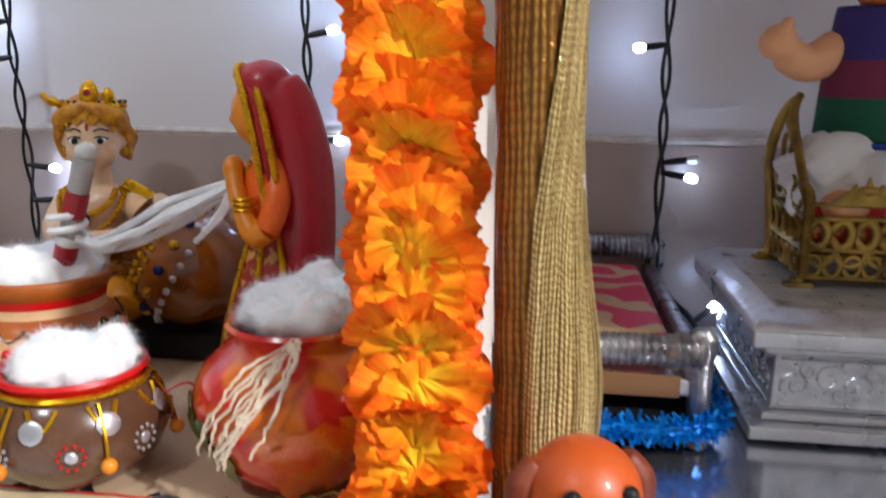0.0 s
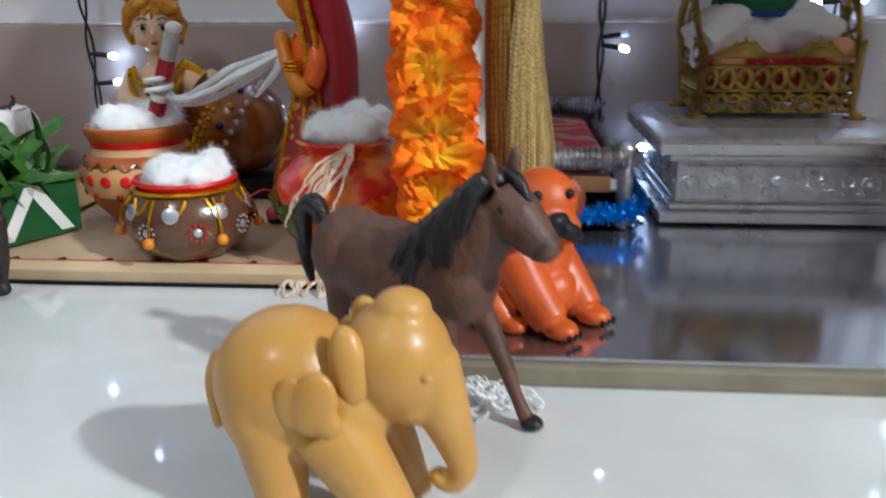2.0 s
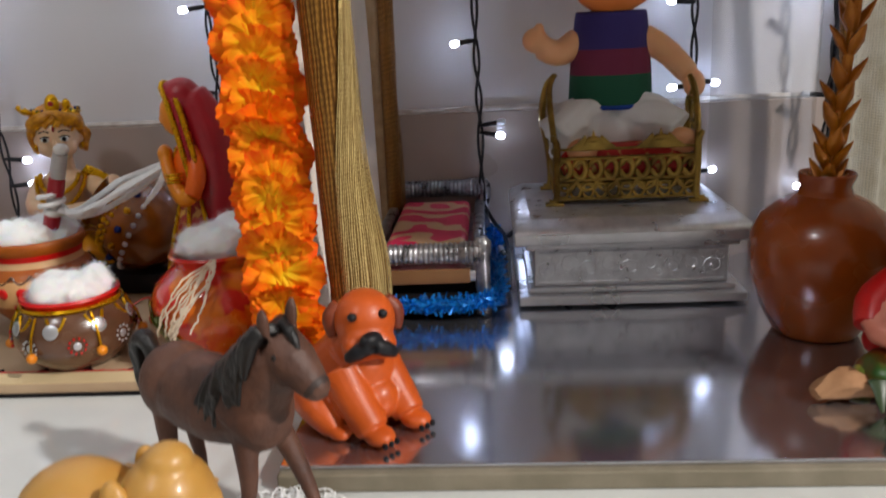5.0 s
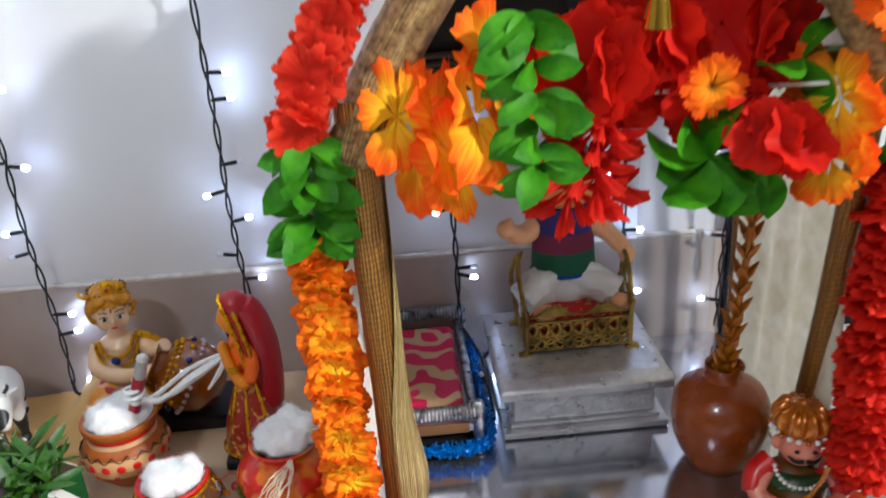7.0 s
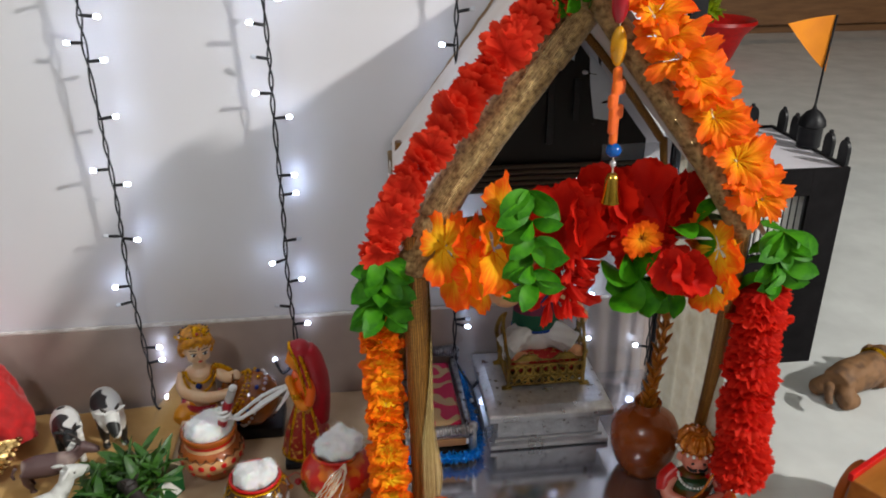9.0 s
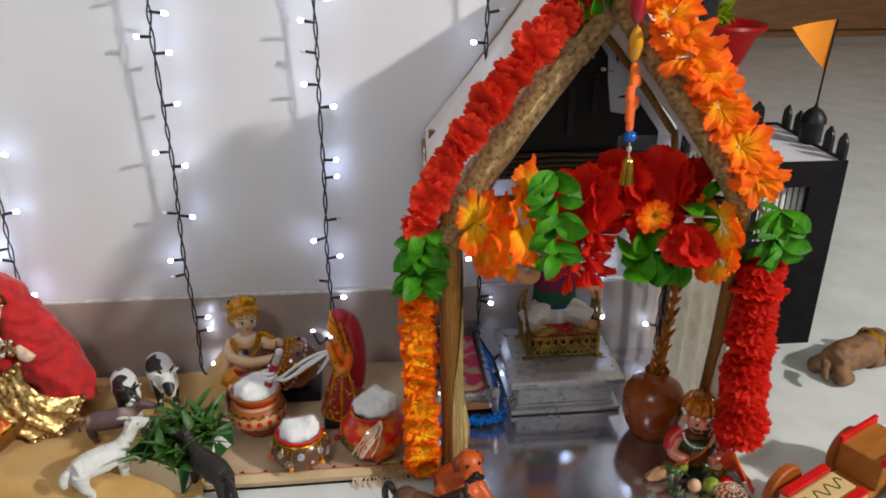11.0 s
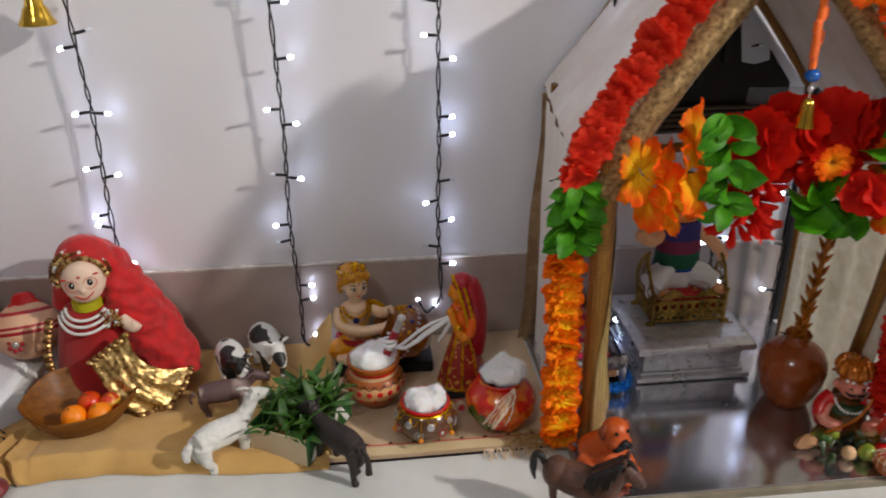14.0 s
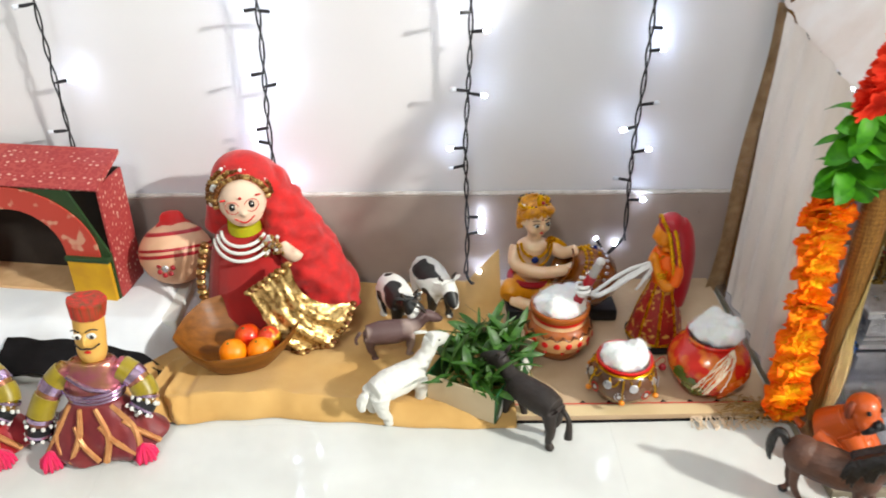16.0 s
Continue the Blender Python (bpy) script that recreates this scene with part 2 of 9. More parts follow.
TERRA = paint("terracotta", (0.36, 0.12, 0.045), (0.27, 0.08, 0.028), 30, 0.5, bump=0.2, coat=0.15)
BROWNCLAY = paint("brown_clay_glaze", (0.12, 0.062, 0.040), (0.075, 0.038, 0.025), 30, 0.24, coat=0.5)
VASEBROWN = paint("vase_lacquer", (0.27, 0.080, 0.018), (0.18, 0.048, 0.010), 12, 0.28, coat=0.2, bump=0.2, fine=160)
REDGLAZE = spotted("red_flower_glaze", (0.62, 0.02, 0.012), (0.72, 0.17, 0.015), 34, 0.53, 0.20, 0.045, 0.4, 2)
REDPAINT = paint("red_paint", (0.55, 0.03, 0.02), (0.42, 0.02, 0.015), 40, 0.4)
MAROON = paint("maroon_paint", (0.34, 0.007, 0.038), (0.26, 0.005, 0.028), 30, 0.4, coat=0.2)
GOLDPAINT = paint("gold_paint", (0.72, 0.45, 0.1), (0.5, 0.28, 0.05), 80, 0.28, metal=0.8, bump=0.3)
CREAM = paint("cream_paint", (0.7, 0.5, 0.33), (0.6, 0.4, 0.25), 40, 0.5)
SKIN = paint("resin_skin", (0.80, 0.62, 0.46), (0.72, 0.50, 0.34), 40, 0.32, sss=0.1, bump=0.05, coat=0.3)
TAN = paint("resin_tan", (0.72, 0.30, 0.10), (0.62, 0.24, 0.07), 30, 0.38, bump=0.05)
HAIR = paint("golden_hair", (0.70, 0.38, 0.045), (0.34, 0.14, 0.015), 150, 0.35, bump=0.6, fine=200)
YELLOWCLOTH = paint("yellow_paint", (0.72, 0.36, 0.03), (0.55, 0.24, 0.02), 40, 0.4)
ORANGECLOTH = paint("orange_paint", (0.78, 0.2, 0.02), (0.62, 0.13, 0.01), 40, 0.38)
COTTON = paint("cotton_wool", (0.88, 0.87, 0.87), (0.82, 0.81, 0.81), 60, 0.95, bump=0.35, fine=500, sheen=0.4, sss=0.3)
YARN = paint("white_yarn", (0.92, 0.92, 0.92), (0.80, 0.80, 0.80), 200, 0.9, bump=0.8, fine=500, sheen=0.3)
JUTE = paint("cream_thread", (0.80, 0.70, 0.58), (0.62, 0.50, 0.38), 150, 0.85, bump=0.6)
MATBEIGE = paint("beige_mat", (0.56, 0.44, 0.32), (0.46, 0.34, 0.24), 14, 0.6, bump=0.15)
MUSTARD = paint("mustard_cloth", (0.60, 0.41, 0.21), (0.50, 0.32, 0.15), 14, 0.85, bump=0.5, fine=600, sheen=0.2)
WHITECLOTH = paint("white_cloth", (0.78, 0.8, 0.83), (0.68, 0.7, 0.74), 12, 0.85, bump=0.4, fine=500, sheen=0.2)
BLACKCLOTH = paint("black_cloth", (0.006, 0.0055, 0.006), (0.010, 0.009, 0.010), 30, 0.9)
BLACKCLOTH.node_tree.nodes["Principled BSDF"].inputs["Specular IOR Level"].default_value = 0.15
GAUZE = paint("back_gauze", (0.40, 0.44, 0.52), (0.30, 0.34, 0.42), 12, 0.22, bump=0.1)
GAUZE.node_tree.nodes["Principled BSDF"].inputs["Alpha"].default_value = 0.32
POTGLAZE = paint("amber_pot_glaze", (0.28, 0.10, 0.018), (0.13, 0.042, 0.010), 26, 0.14, coat=0.8)

# ---- building kit ----


def flat_faces(me):
    """Lets the broad faces of a bevelled block stay flat: corner normals weighted by area."""
    n = len(me.polygons)
    if not 6 <= n <= 3000:
        return
    area = np.zeros(n)
    me.polygons.foreach_get("area", area)
    if area.max() < 25 * max(1e-12, float(np.median(area))):
        return
    normal = np.zeros(n * 3)
    me.polygons.foreach_get("normal", normal)
    normal = normal.reshape(n, 3)
    round_vert = {}
    for f in me.polygons:
        for v in f.vertices:
            round_vert.setdefault(v, []).append(f.index)
    out = []
    for f in me.polygons:
        for v in f.vertices:
            near = [k for k in round_vert[v] if normal[k] @ normal[f.index] > 0.4]
            a = sum(normal[k] * area[k] for k in near)
            out.append(tuple(a / max(1e-15, float(np.linalg.norm(a)))))
    me.normals_split_custom_set(out)


def link_bm(name, bm, mats, parent=None, label="", smooth=True, m=None, sharp=42):
    me = bpy.data.meshes.new(name)
    bm.normal_update()
    bm.to_mesh(me)
    bm.free()
    for x in (mats if isinstance(mats, (list, tuple)) else [mats]):
        me.materials.append(x)
    if smooth:
        me.shade_smooth()
        if sharp:
            me.set_sharp_from_angle(angle=radians(sharp))
            flat_faces(me)
    ob = new(name, me)
    if parent:
        ob.parent = parent
    if m is not None:
        ob.matrix_basis = m
    if label:
        ob["label"] = label
    return ob


def part(name, bm, material, parent, label="", smooth=True, m=None):
    return link_bm(name, bm, material, parent, label, smooth, m)


def thing(name, m, label, category, group="", kind=""):
    ob = new(name)
    ob.empty_display_size = 0.01
    ob.matrix_basis = m
    return tagged(ob, label, category, group, kind)


def solid(name, bm, mats, label, category, group="", kind="", m=None, smooth=True):
    return tagged(link_bm(name, bm, mats, None, "", smooth, m), label, category, group, kind)


def again(ob, parent, m):
    """One more piece on the same mesh."""
    o = new(ob.name.split(".")[0], ob.data)
    o.parent = parent
    o.matrix_basis = m
    return o


I4 = Matrix.Identity(4)


def rings(bm, loops, mat=0, close=True, cap0=True, cap1=True, uv=True):
    """Skin rows of points; close joins each row's ends."""
    rows = [[bm.verts.new(p) for p in lp] for lp in loops]
    lay = bm.loops.layers.uv.verify() if uv else None
    n = len(rows[0])
    last = n if close else n - 1
    for j in range(len(rows) - 1):
        for i in range(last):
            k = (i + 1) % n
            f = bm.faces.new((rows[j][i], rows[j][k], rows[j + 1][k], rows[j + 1][i]))
            f.material_index = mat
            if uv:
                for lo, (a, b) in zip(f.loops, ((i, j), (i + 1, j), (i + 1, j + 1), (i, j + 1))):
                    lo[lay].uv = (a / last, b / (len(rows) - 1))
    for flag, r in ((cap0, rows[0][::-1]), (cap1, rows[-1])):
        if flag and close:
            bm.faces.new(r).material_index = mat
    return rows


def lathe(bm, profile, seg=32, mat=0, m=I4, wob=0.0, scale=(1, 1), caps=(True, True)):
    loops = []
    for r, z in profile:
        loops.append([m @ Vector((scale[0] * r * (1 + wob * noise.noise((math.cos(a) * 2, math.sin(a) * 2, z * 60))) * math.cos(a),
                                  scale[1] * r * (1 + wob * noise.noise((math.cos(a) * 2, math.sin(a) * 2, z * 60))) * math.sin(a), z))
                      for a in (2 * math.pi * i / seg for i in range(seg))])
    rings(bm, loops, mat, True, *caps)


def smooth_path(pts, n):
    """n points along a Catmull-Rom curve through pts."""
    pts = [Vector(p) for p in pts]
    out = []
    k = len(pts) - 1
    for i in range(n):
        u = i / (n - 1) * k
        j = min(int(u), k - 1)
        f = u - j
        p0, p1, p2, p3 = pts[max(j - 1, 0)], pts[j], pts[j + 1], pts[min(j + 2, k)]
        out.append(0.5 * (2 * p1 + (p2 - p0) * f + (2 * p0 - 5 * p1 + 4 * p2 - p3) * f * f + (3 * p1 - p0 - 3 * p2 + p3) * f ** 3))
    return out


def tube(bm, pts, radii, seg=10, mat=0, flat=1.0, wob=0.0, caps=(True, True)):
    pts = [Vector(p) for p in pts]
    if not isinstance(radii, (list, tuple)):
        radii = [radii] * len(pts)
    if max(radii) > 0.0075 and 8 <= seg < 22:
        seg = 22
    up = Vector((0, 0, 1)) if abs((pts[-1] - pts[0]).normalized().z) < 0.9 else Vector((0, 1, 0))
    loops = []
    for i, p in enumerate(pts):
        d = (pts[min(i + 1, len(pts) - 1)] - pts[max(i - 1, 0)]).normalized()
        s = d.cross(up).normalized()
        u = s.cross(d).normalized()
        r = radii[i]
        loops.append([p + (s * math.cos(a) + u * math.sin(a) * flat) * r * (1 + wob * noise.noise(p * 70 + Vector((math.cos(a) * 2, math.sin(a) * 2, 0))))
                      for a in (2 * math.pi * k / seg for k in range(seg))])
    rings(bm, loops, mat, True, *caps)


def limb(bm, pts, radii, n=8, seg=10, mat=0, flat=1.0, wob=0.0):
    """A tube along a smooth curve, its thickness running evenly between the given ones."""
    k = len(radii) - 1
    rr = []
    for i in range(n):
        u = i / (n - 1) * k
        j = min(int(u), k - 1)
        rr.append(radii[j] + (radii[j + 1] - radii[j]) * (u - j))
    tube(bm, smooth_path(pts, n), rr, seg, mat, flat, wob)


def ball(bm, c, r, mat=0, rot=None, seg=0, wob=0.0):
    r = (r, r, r) if not isinstance(r, (tuple, list)) else r
    seg = seg or (30 if max(r) > 0.011 else 14)
    m = Matrix.Translation(c) @ (rot or I4)
    h = seg // 2
    loops = []
    for j in range(h + 1):
        t = math.pi * (0.02 + 0.96 * j / h)
        row = []
        for i in range(seg):
            a = 2 * math.pi * i / seg
            v = Vector((math.sin(t) * math.cos(a), math.sin(t) * math.sin(a), -math.cos(t)))
            g = 1 + wob * noise.noise(v * 2.2 + Vector(c) * 90)
            row.append(m @ Vector((v.x * r[0] * g, v.y * r[1] * g, v.z * r[2] * g)))
        loops.append(row)
    rings(bm, loops, mat)


def box(bm, c, size, bev=0.002, mat=0, m=I4):
    tmp = bmesh.new()
    bmesh.ops.create_cube(tmp, size=1, matrix=Matrix.Translation(c) @ Matrix.Diagonal((*size, 1)))
    if bev:
        bmesh.ops.bevel(tmp, geom=tmp.edges[:], offset=bev, segments=2, affect="EDGES", profile=0.5)
    merge(bm, tmp, m, mat)


def merge(bm, src, m=I4, mat=None):
    idx = {}
    for v in src.verts:
        idx[v] = bm.verts.new(m @ v.co)
    for f in src.faces:
        g = bm.faces.new([idx[v] for v in f.verts])
        g.material_index = f.material_index if mat is None else mat
    src.free()


def slab(bm, outline, z0, z1, mat=0, m=I4):
    """An upright prism over an outline."""
    rings(bm, [[m @ Vector((x, y, z)) for x, y in outline] for z in (z0, z1)], mat)


def sheet(bm, fn, nu, nv, thick=0.0, mat=0):
    """A cloth: fn(u, v) gives a point; thick gives it a back."""
    rows = [[Vector(fn(i / (nu - 1), j / (nv - 1))) for i in range(nu)] for j in range(nv)]
    rings(bm, rows, mat, False)
    if thick:
        bm.normal_update()
        geom = bmesh.ops.solidify(bm, geom=bm.faces[:], thickness=thick)


def fuse(bm, groups, voxel, rounds=4):
    """Melts the shapes of each group into one smooth skin; groups of (mesh, material index)."""
    for g, mat in groups:
        me = bpy.data.meshes.new("melt")
        g.to_mesh(me)
        g.free()
        ob = new("melt", me)
        r = ob.modifiers.new("r", "REMESH")
        r.mode, r.voxel_size = "VOXEL", voxel
        s = ob.modifiers.new("s", "SMOOTH")
        s.factor, s.iterations = 0.5, rounds
        ev = ob.evaluated_get(bpy.context.evaluated_depsgraph_get())
        tmp = bmesh.new()
        tmp.from_mesh(ev.to_mesh())
        ev.to_mesh_clear()
        bpy.data.objects.remove(ob)
        bpy.data.meshes.remove(me)
        merge(bm, tmp, I4, mat)


# ---- the room ----
WY = 0.65           # face of the decorated wall
WX1 = 0.53          # its free end


def room():
    bm = bmesh.new()
    box(bm, (-0.985, WY + 0.06, 1.35), (3.03, 0.12, 2.7), 0.003)
    w = solid("wall_north", bm, WALL, "white painted wall behind the display", "wall", kind="structure")
    bm = bmesh.new()
    box(bm, (-0.985, WY - 0.004, 0.078), (3.03, 0.008, 0.156), 0.001)
    part("skirting", bm, SKIRT, w, "beige glazed skirting tile")
    bm = bmesh.new()
    tube(bm, smooth_path([(-2.5 + 0.06 * i, WY - 0.005, 0.1585 + 0.0012 * noise.noise((i * 0.7, 0, 0))) for i in range(51)], 101), 0.0034, 6, 0)
    part("grout_bead", bm, LEDGE, w, "rough pale grout along the skirting")
    bm = bmesh.new()
    box(bm, (WX1 + 0.012, WY + 0.06, 1.05), (0.022, 0.15, 2.1), 0.002)
    solid("door_trim", bm, BLACKPL, "black painted frame at the wall's free end", "door frame", kind="structure")
    for nm, c, s in (("wall_east", (4.06, 0.6, 1.35), (0.12, 7.4, 2.7)), ("wall_south", (0.75, -3.06, 1.35), (6.7, 0.12, 2.7)),
                     ("wall_west", (-2.56, 0.6, 1.35), (0.12, 7.4, 2.7)), ("wall_far", (0.75, 4.36, 1.35), (6.7, 0.12, 2.7))):
        bm = bmesh.new()
        box(bm, c, s, 0.003)
        solid(nm, bm, ROOMPAINT, "plain painted wall of the room", "wall", kind="structure")
    bm = bmesh.new()
    box(bm, (0.75, 0.6, 2.76), (6.7, 7.4, 0.12), 0.003)
    solid("ceiling", bm, CEIL, "plain white ceiling", "ceiling", kind="structure")
    bm = bmesh.new()
    box(bm, (2.4, 4.13, 0.45), (3.0, 0.3, 0.8), 0.006)
    c = thing("low_cabinet", I4, "brown wooden cabinet against the far wall", "cabinet")
    part("body", bm, BROWNWOOD, c)
    bm = bmesh.new()
    box(bm, (2.4, 4.15, 0.025), (2.96, 0.26, 0.05), 0.003)
    part("plinth", bm, BROWNWOOD, c)
    bm = bmesh.new()
    box(bm, (0.75, 0.6, -0.0567), (6.7, 7.4, 0.112), 0)
    f = solid("floor", bm, GROUT, "glossy white tiled floor", "floor", kind="structure")
    bm = bmesh.new()
    box(bm, (0, 0, -0.004), (0.59985, 0.59985, 0.008), 0.0)
    first = part("tile", bm, TILE, f, m=pose(-0.15 - 0.3, 0.03, 0), smooth=False)
    for i in range(-4, 8):
        for j in range(-5, 8):
            if (i, j) != (0, 0):
                again(first, f, pose(-0.45 + 0.6 * i, 0.03 + 0.6 * j, 0))


room()

# ---- light strings on the wall ----
bm = bmesh.new()
tube(bm, [(0, 0, 0), (0.006, 0, 0), (0.0165, 0, 0), (0.019, 0, 0)], [0.0015, 0.0024, 0.0024, 0.0018], 8)
HOLDER_ME = link_bm("bulb_holder", bm, BLACKPL)
bm = bmesh.new()
tube(bm, [(0.018, 0, 0), (0.021, 0, 0), (0.0245, 0, 0), (0.0262, 0, 0)], [0.0024, 0.0033, 0.0031, 0.0012], 8)
BULB_ME = link_bm("bulb", bm, LEDON)
DARK_ME = BULB_ME.data.copy()
DARK_ME.materials[0] = LEDOFF


def light_string(x, y, z0, z1, seed, bulbs, tail=(), glowing=2):
    """bulbs: (height, side, lit) for the seen stretch; above it they go on at the same spacing."""
    rnd = random.Random(seed)
    ob = thing("light_string", pose(x, y, 0), "black cable of small white LED lights hanging on the wall", "string lights", "light strings on the wall")
    n = int((z1 - z0) / 0.006)
    bm = bmesh.new()
    for s in (0, math.pi):
        pts = [(0.0026 * math.cos(s + z * 75 + 2 * noise.noise((z * 9, seed, 0))) + 0.004 * noise.noise((z * 6, seed, 5)),
                0.0022 * math.sin(s + z * 75) - 0.024 * max(0, z - 0.15), z) for z in (z0 + (z1 - z0) * i / n for i in range(n + 1))]
        tube(bm, pts, 0.00135, 6)
    if tail:
        tube(bm, smooth_path([(0, 0, z0 + 0.004), *tail], 20), 0.0022, 6)
    part("cable", bm, BLACKPL, ob)
    bulbs = list(bulbs)
    z = max(b[0] for b in bulbs)
    k = 0
    while z < z1 - 0.10:
        z += rnd.uniform(0.030, 0.055)
        bulbs.append((z, k % 2, rnd.random() < 0.6))
        k += 1
    for z, left, on in bulbs:
        m = pose(0.004 * noise.noise((z * 6, seed, 5)), -0.002 - 0.024 * max(0, z - 0.15), z, 0, 0, 180 * left + rnd.uniform(-22, 22)) @ pose(0, 0, 0, 0, rnd.uniform(-14, 10))
        again(HOLDER_ME, ob, m)
        b = again(BULB_ME, ob, m)
        if not on:
            b.data = DARK_ME
    for p, a in (((t, 40 + 70 * i) for i, t in enumerate(tail[1:])) if tail else ()):
        m = pose(*p, 0, -20, a)
        again(HOLDER_ME, ob, m)
        b = again(BULB_ME, ob, m)
        glowing -= 1
        if glowing < 0:
            b.data = DARK_ME
    return ob


R, L = 0, 1          # the side a bulb points to
light_string(-0.864, 0.628, 0.14, 1.25, 1, ((0.20, R, 1), (0.27, L, 0), (0.338, R, 1), (0.442, L, 0), (0.47, R, 1)))
light_string(-0.588, 0.628, 0.12, 1.25, 2, ((0.182, R, 1), (0.248, L, 1), (0.272, L, 1), (0.331, R, 1), (0.350, L, 1), (0.432, R, 1), (0.434, L, 1), (0.528, L, 1), (0.545, R, 0)))
light_string(-0.316, 0.626, 0.03, 1.25, 3, ((0.101, R, 1), (0.130, R, 1), (0.214, L, 0), (0.241, L, 1), (0.321, R, 1), (0.324, L, 0), (0.404, R, 1), (0.429, L, 1), (0.502, R, 1), (0.581, R, 1), (0.606, L, 1)),
             ((0.008, -0.012, 0.022), (0.022, -0.014, 0.02), (0.03, -0.02, 0.026)))
light_string(-0.080, 0.628, 0.085, 1.25, 4, ((0.155, R, 1), (0.187, L, 0), (0.231, R, 1), (0.271, L, 1), (0.302, R, 0), (0.377, R, 1), (0.408, R, 1), (0.494, R, 1), (0.530, L, 1), (0.578, L, 0), (0.623, L, 1)),
             ((-0.006, 0, 0.078), (-0.022, -0.006, 0.066), (-0.03, -0.004, 0.074)))
light_string(0.181, 0.628, 0.06, 1.25, 5, ((0.137, R, 1), (0.144, R, 0), (0.227, L, 1), (0.317, L, 0), (0.324, R, 1), (0.41, R, 0), (0.525, L, 1), (0.590, L, 1)),
             ((0.012, -0.01, 0.045), (0.022, -0.05, 0.04), (0.024, -0.1, 0.03), (0.023, -0.15, 0.022)), 1)
light_string(0.389, 0.622, 0.085, 1.25, 6, ((0.090, R, 1), (0.175, L, 1), (0.180, R, 1), (0.252, L, 1), (0.301, R, 0), (0.38, L, 1)))
light_string(0.518, 0.622, 0.03, 0.45, 7, ((0.070, L, 1), (0.16, L, 0), (0.25, L, 1)))
for o in (HOLDER_ME, BULB_ME):
    bpy.data.objects.remove(o)

# ---- boards and cloths under the display ----


def ground_pieces():
    bm = bmesh.new()
    box(bm, (0.295, 0.42, 0.0055), (0.45, 0.436, 0.011), 0.0015)
    b = thing("mirror_board", I4, "dark reflective board with a pale raw edge, lying on the floor", "board")
    part("core", bm, BOARDEDGE, b)
    bm = bmesh.new()
    box(bm, (0.295, 0.422, 0.0125), (0.448, 0.43, 0.003), 0.0006)
    part("mirror_top", bm, MIRROR, b, "smoked mirror surface")
    bm = bmesh.new()
    out = [(-0.34, 0.332), (-0.2, 0.3295), (-0.05, 0.331), (0.062, 0.333), (0.064, 0.64), (-0.34, 0.64)]
    slab(bm, out, 0.0, 0.009)
    mt = thing("beige_mat", I4, "stiff beige mat with a thin red printed line near its edge", "mat")
    part("sheet", bm, MATBEIGE, mt, smooth=False)
    bm = bmesh.new()
    slab(bm, [(-0.34, 0.3325), (-0.2, 0.330), (-0.05, 0.3315), (0.062, 0.3335), (0.062, 0.3502), (-0.05, 0.349), (-0.2, 0.348), (-0.34, 0.3495)], 0.0088, 0.0096)
    part("pale_border", bm, paint("pale_mat_border", (0.70, 0.58, 0.40), (0.62, 0.50, 0.33), 16, 0.6, bump=0.15), mt, "paler border strip", smooth=False)
    # black strip added as the shadow gap beneath the raised mat's front edge
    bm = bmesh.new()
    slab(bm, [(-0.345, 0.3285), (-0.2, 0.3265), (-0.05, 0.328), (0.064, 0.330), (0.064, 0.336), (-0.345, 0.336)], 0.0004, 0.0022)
    part("underlay", bm, BLACKCLOTH, mt, "black strip standing in for the shadow gap under the edge", smooth=False)
    bm = bmesh.new()
    tube(bm, [(-0.33 + 0.39 * i / 60, 0.352 + 0.0012 * noise.noise((i * 0.6, 0, 0)), 0.0091) for i in range(61)], 0.0009, 5, flat=0.4)
    for i in range(12):
        x = -0.315 + i * 0.034
        slab(bm, [(x - 0.004, 0.3535), (x + 0.004, 0.3535), (x, 0.358)], 0.009, 0.0094, 1)
    part("printed_line", bm, [REDPAINT, BLACKCLOTH], mt)
    bm = bmesh.new()
    rnd = random.Random(9)
    for i in range(70):
        x = -0.045 + 0.10 * rnd.random()
        tube(bm, smooth_path([(x, 0.334, 0.006), (x + rnd.uniform(-0.006, 0.006), 0.327, 0.004), (x + rnd.uniform(-0.01, 0.01), 0.318 - 0.008 * rnd.random(), 0.001)], 6), 0.0006, 4)
    part("fringe", bm, JUTE, mt, "loose cream threads")

    # mustard cloth with a rolled, puffed front
    def fn(u, v):
        x = -0.752 + 0.487 * u
        front = 0.332 + 0.014 * math.sin(u * 5) - 0.01 * (1 - u) + 0.006 * noise.noise((u * 9, 0, 0))
        if v < 0.22:
            a = v / 0.22
            h = 0.030 - 0.016 * u + 0.004 * noise.noise((u * 14, 3, 0))
            y = front + 0.022 * (1 - math.cos(a * math.pi)) / 2
            z = 0.001 + h * math.sin(a * math.pi / 2)
        else:
            a = (v - 0.22) / 0.78
            y = front + 0.022 + (0.632 - front - 0.022) * a
            z = 0.001 + (0.030 - 0.016 * u) * (1 - a) ** 4 + 0.010 * min(1, a * 4) + 0.003 * noise.noise((u * 10, v * 7, 1))
        if u < 0.18 and v < 0.55:
            # the gathered end: curved folds that run towards the front
            k = min(1.0, (0.18 - u) / 0.09) * math.sin(math.pi * min(1.0, 0.15 + v / 0.55)) ** 0.7
            bend = x + 0.018 * math.sin(v * 5.5) + 0.006 * noise.noise((u * 20, v * 9, 5))
            z = z * (1 - 0.35 * k) + 0.011 * k * (1 + math.sin(bend * 250)) + 0.004 * k * math.sin(bend * 520 + 1)
            y -= 0.010 * k * math.sin(bend * 250 + 0.8) * (1 if v < 0.22 else 0.4)
        if u > 0.9 and v > 0.8:
            z += 0.06 * (u - 0.9) / 0.1 * (v - 0.8) / 0.2
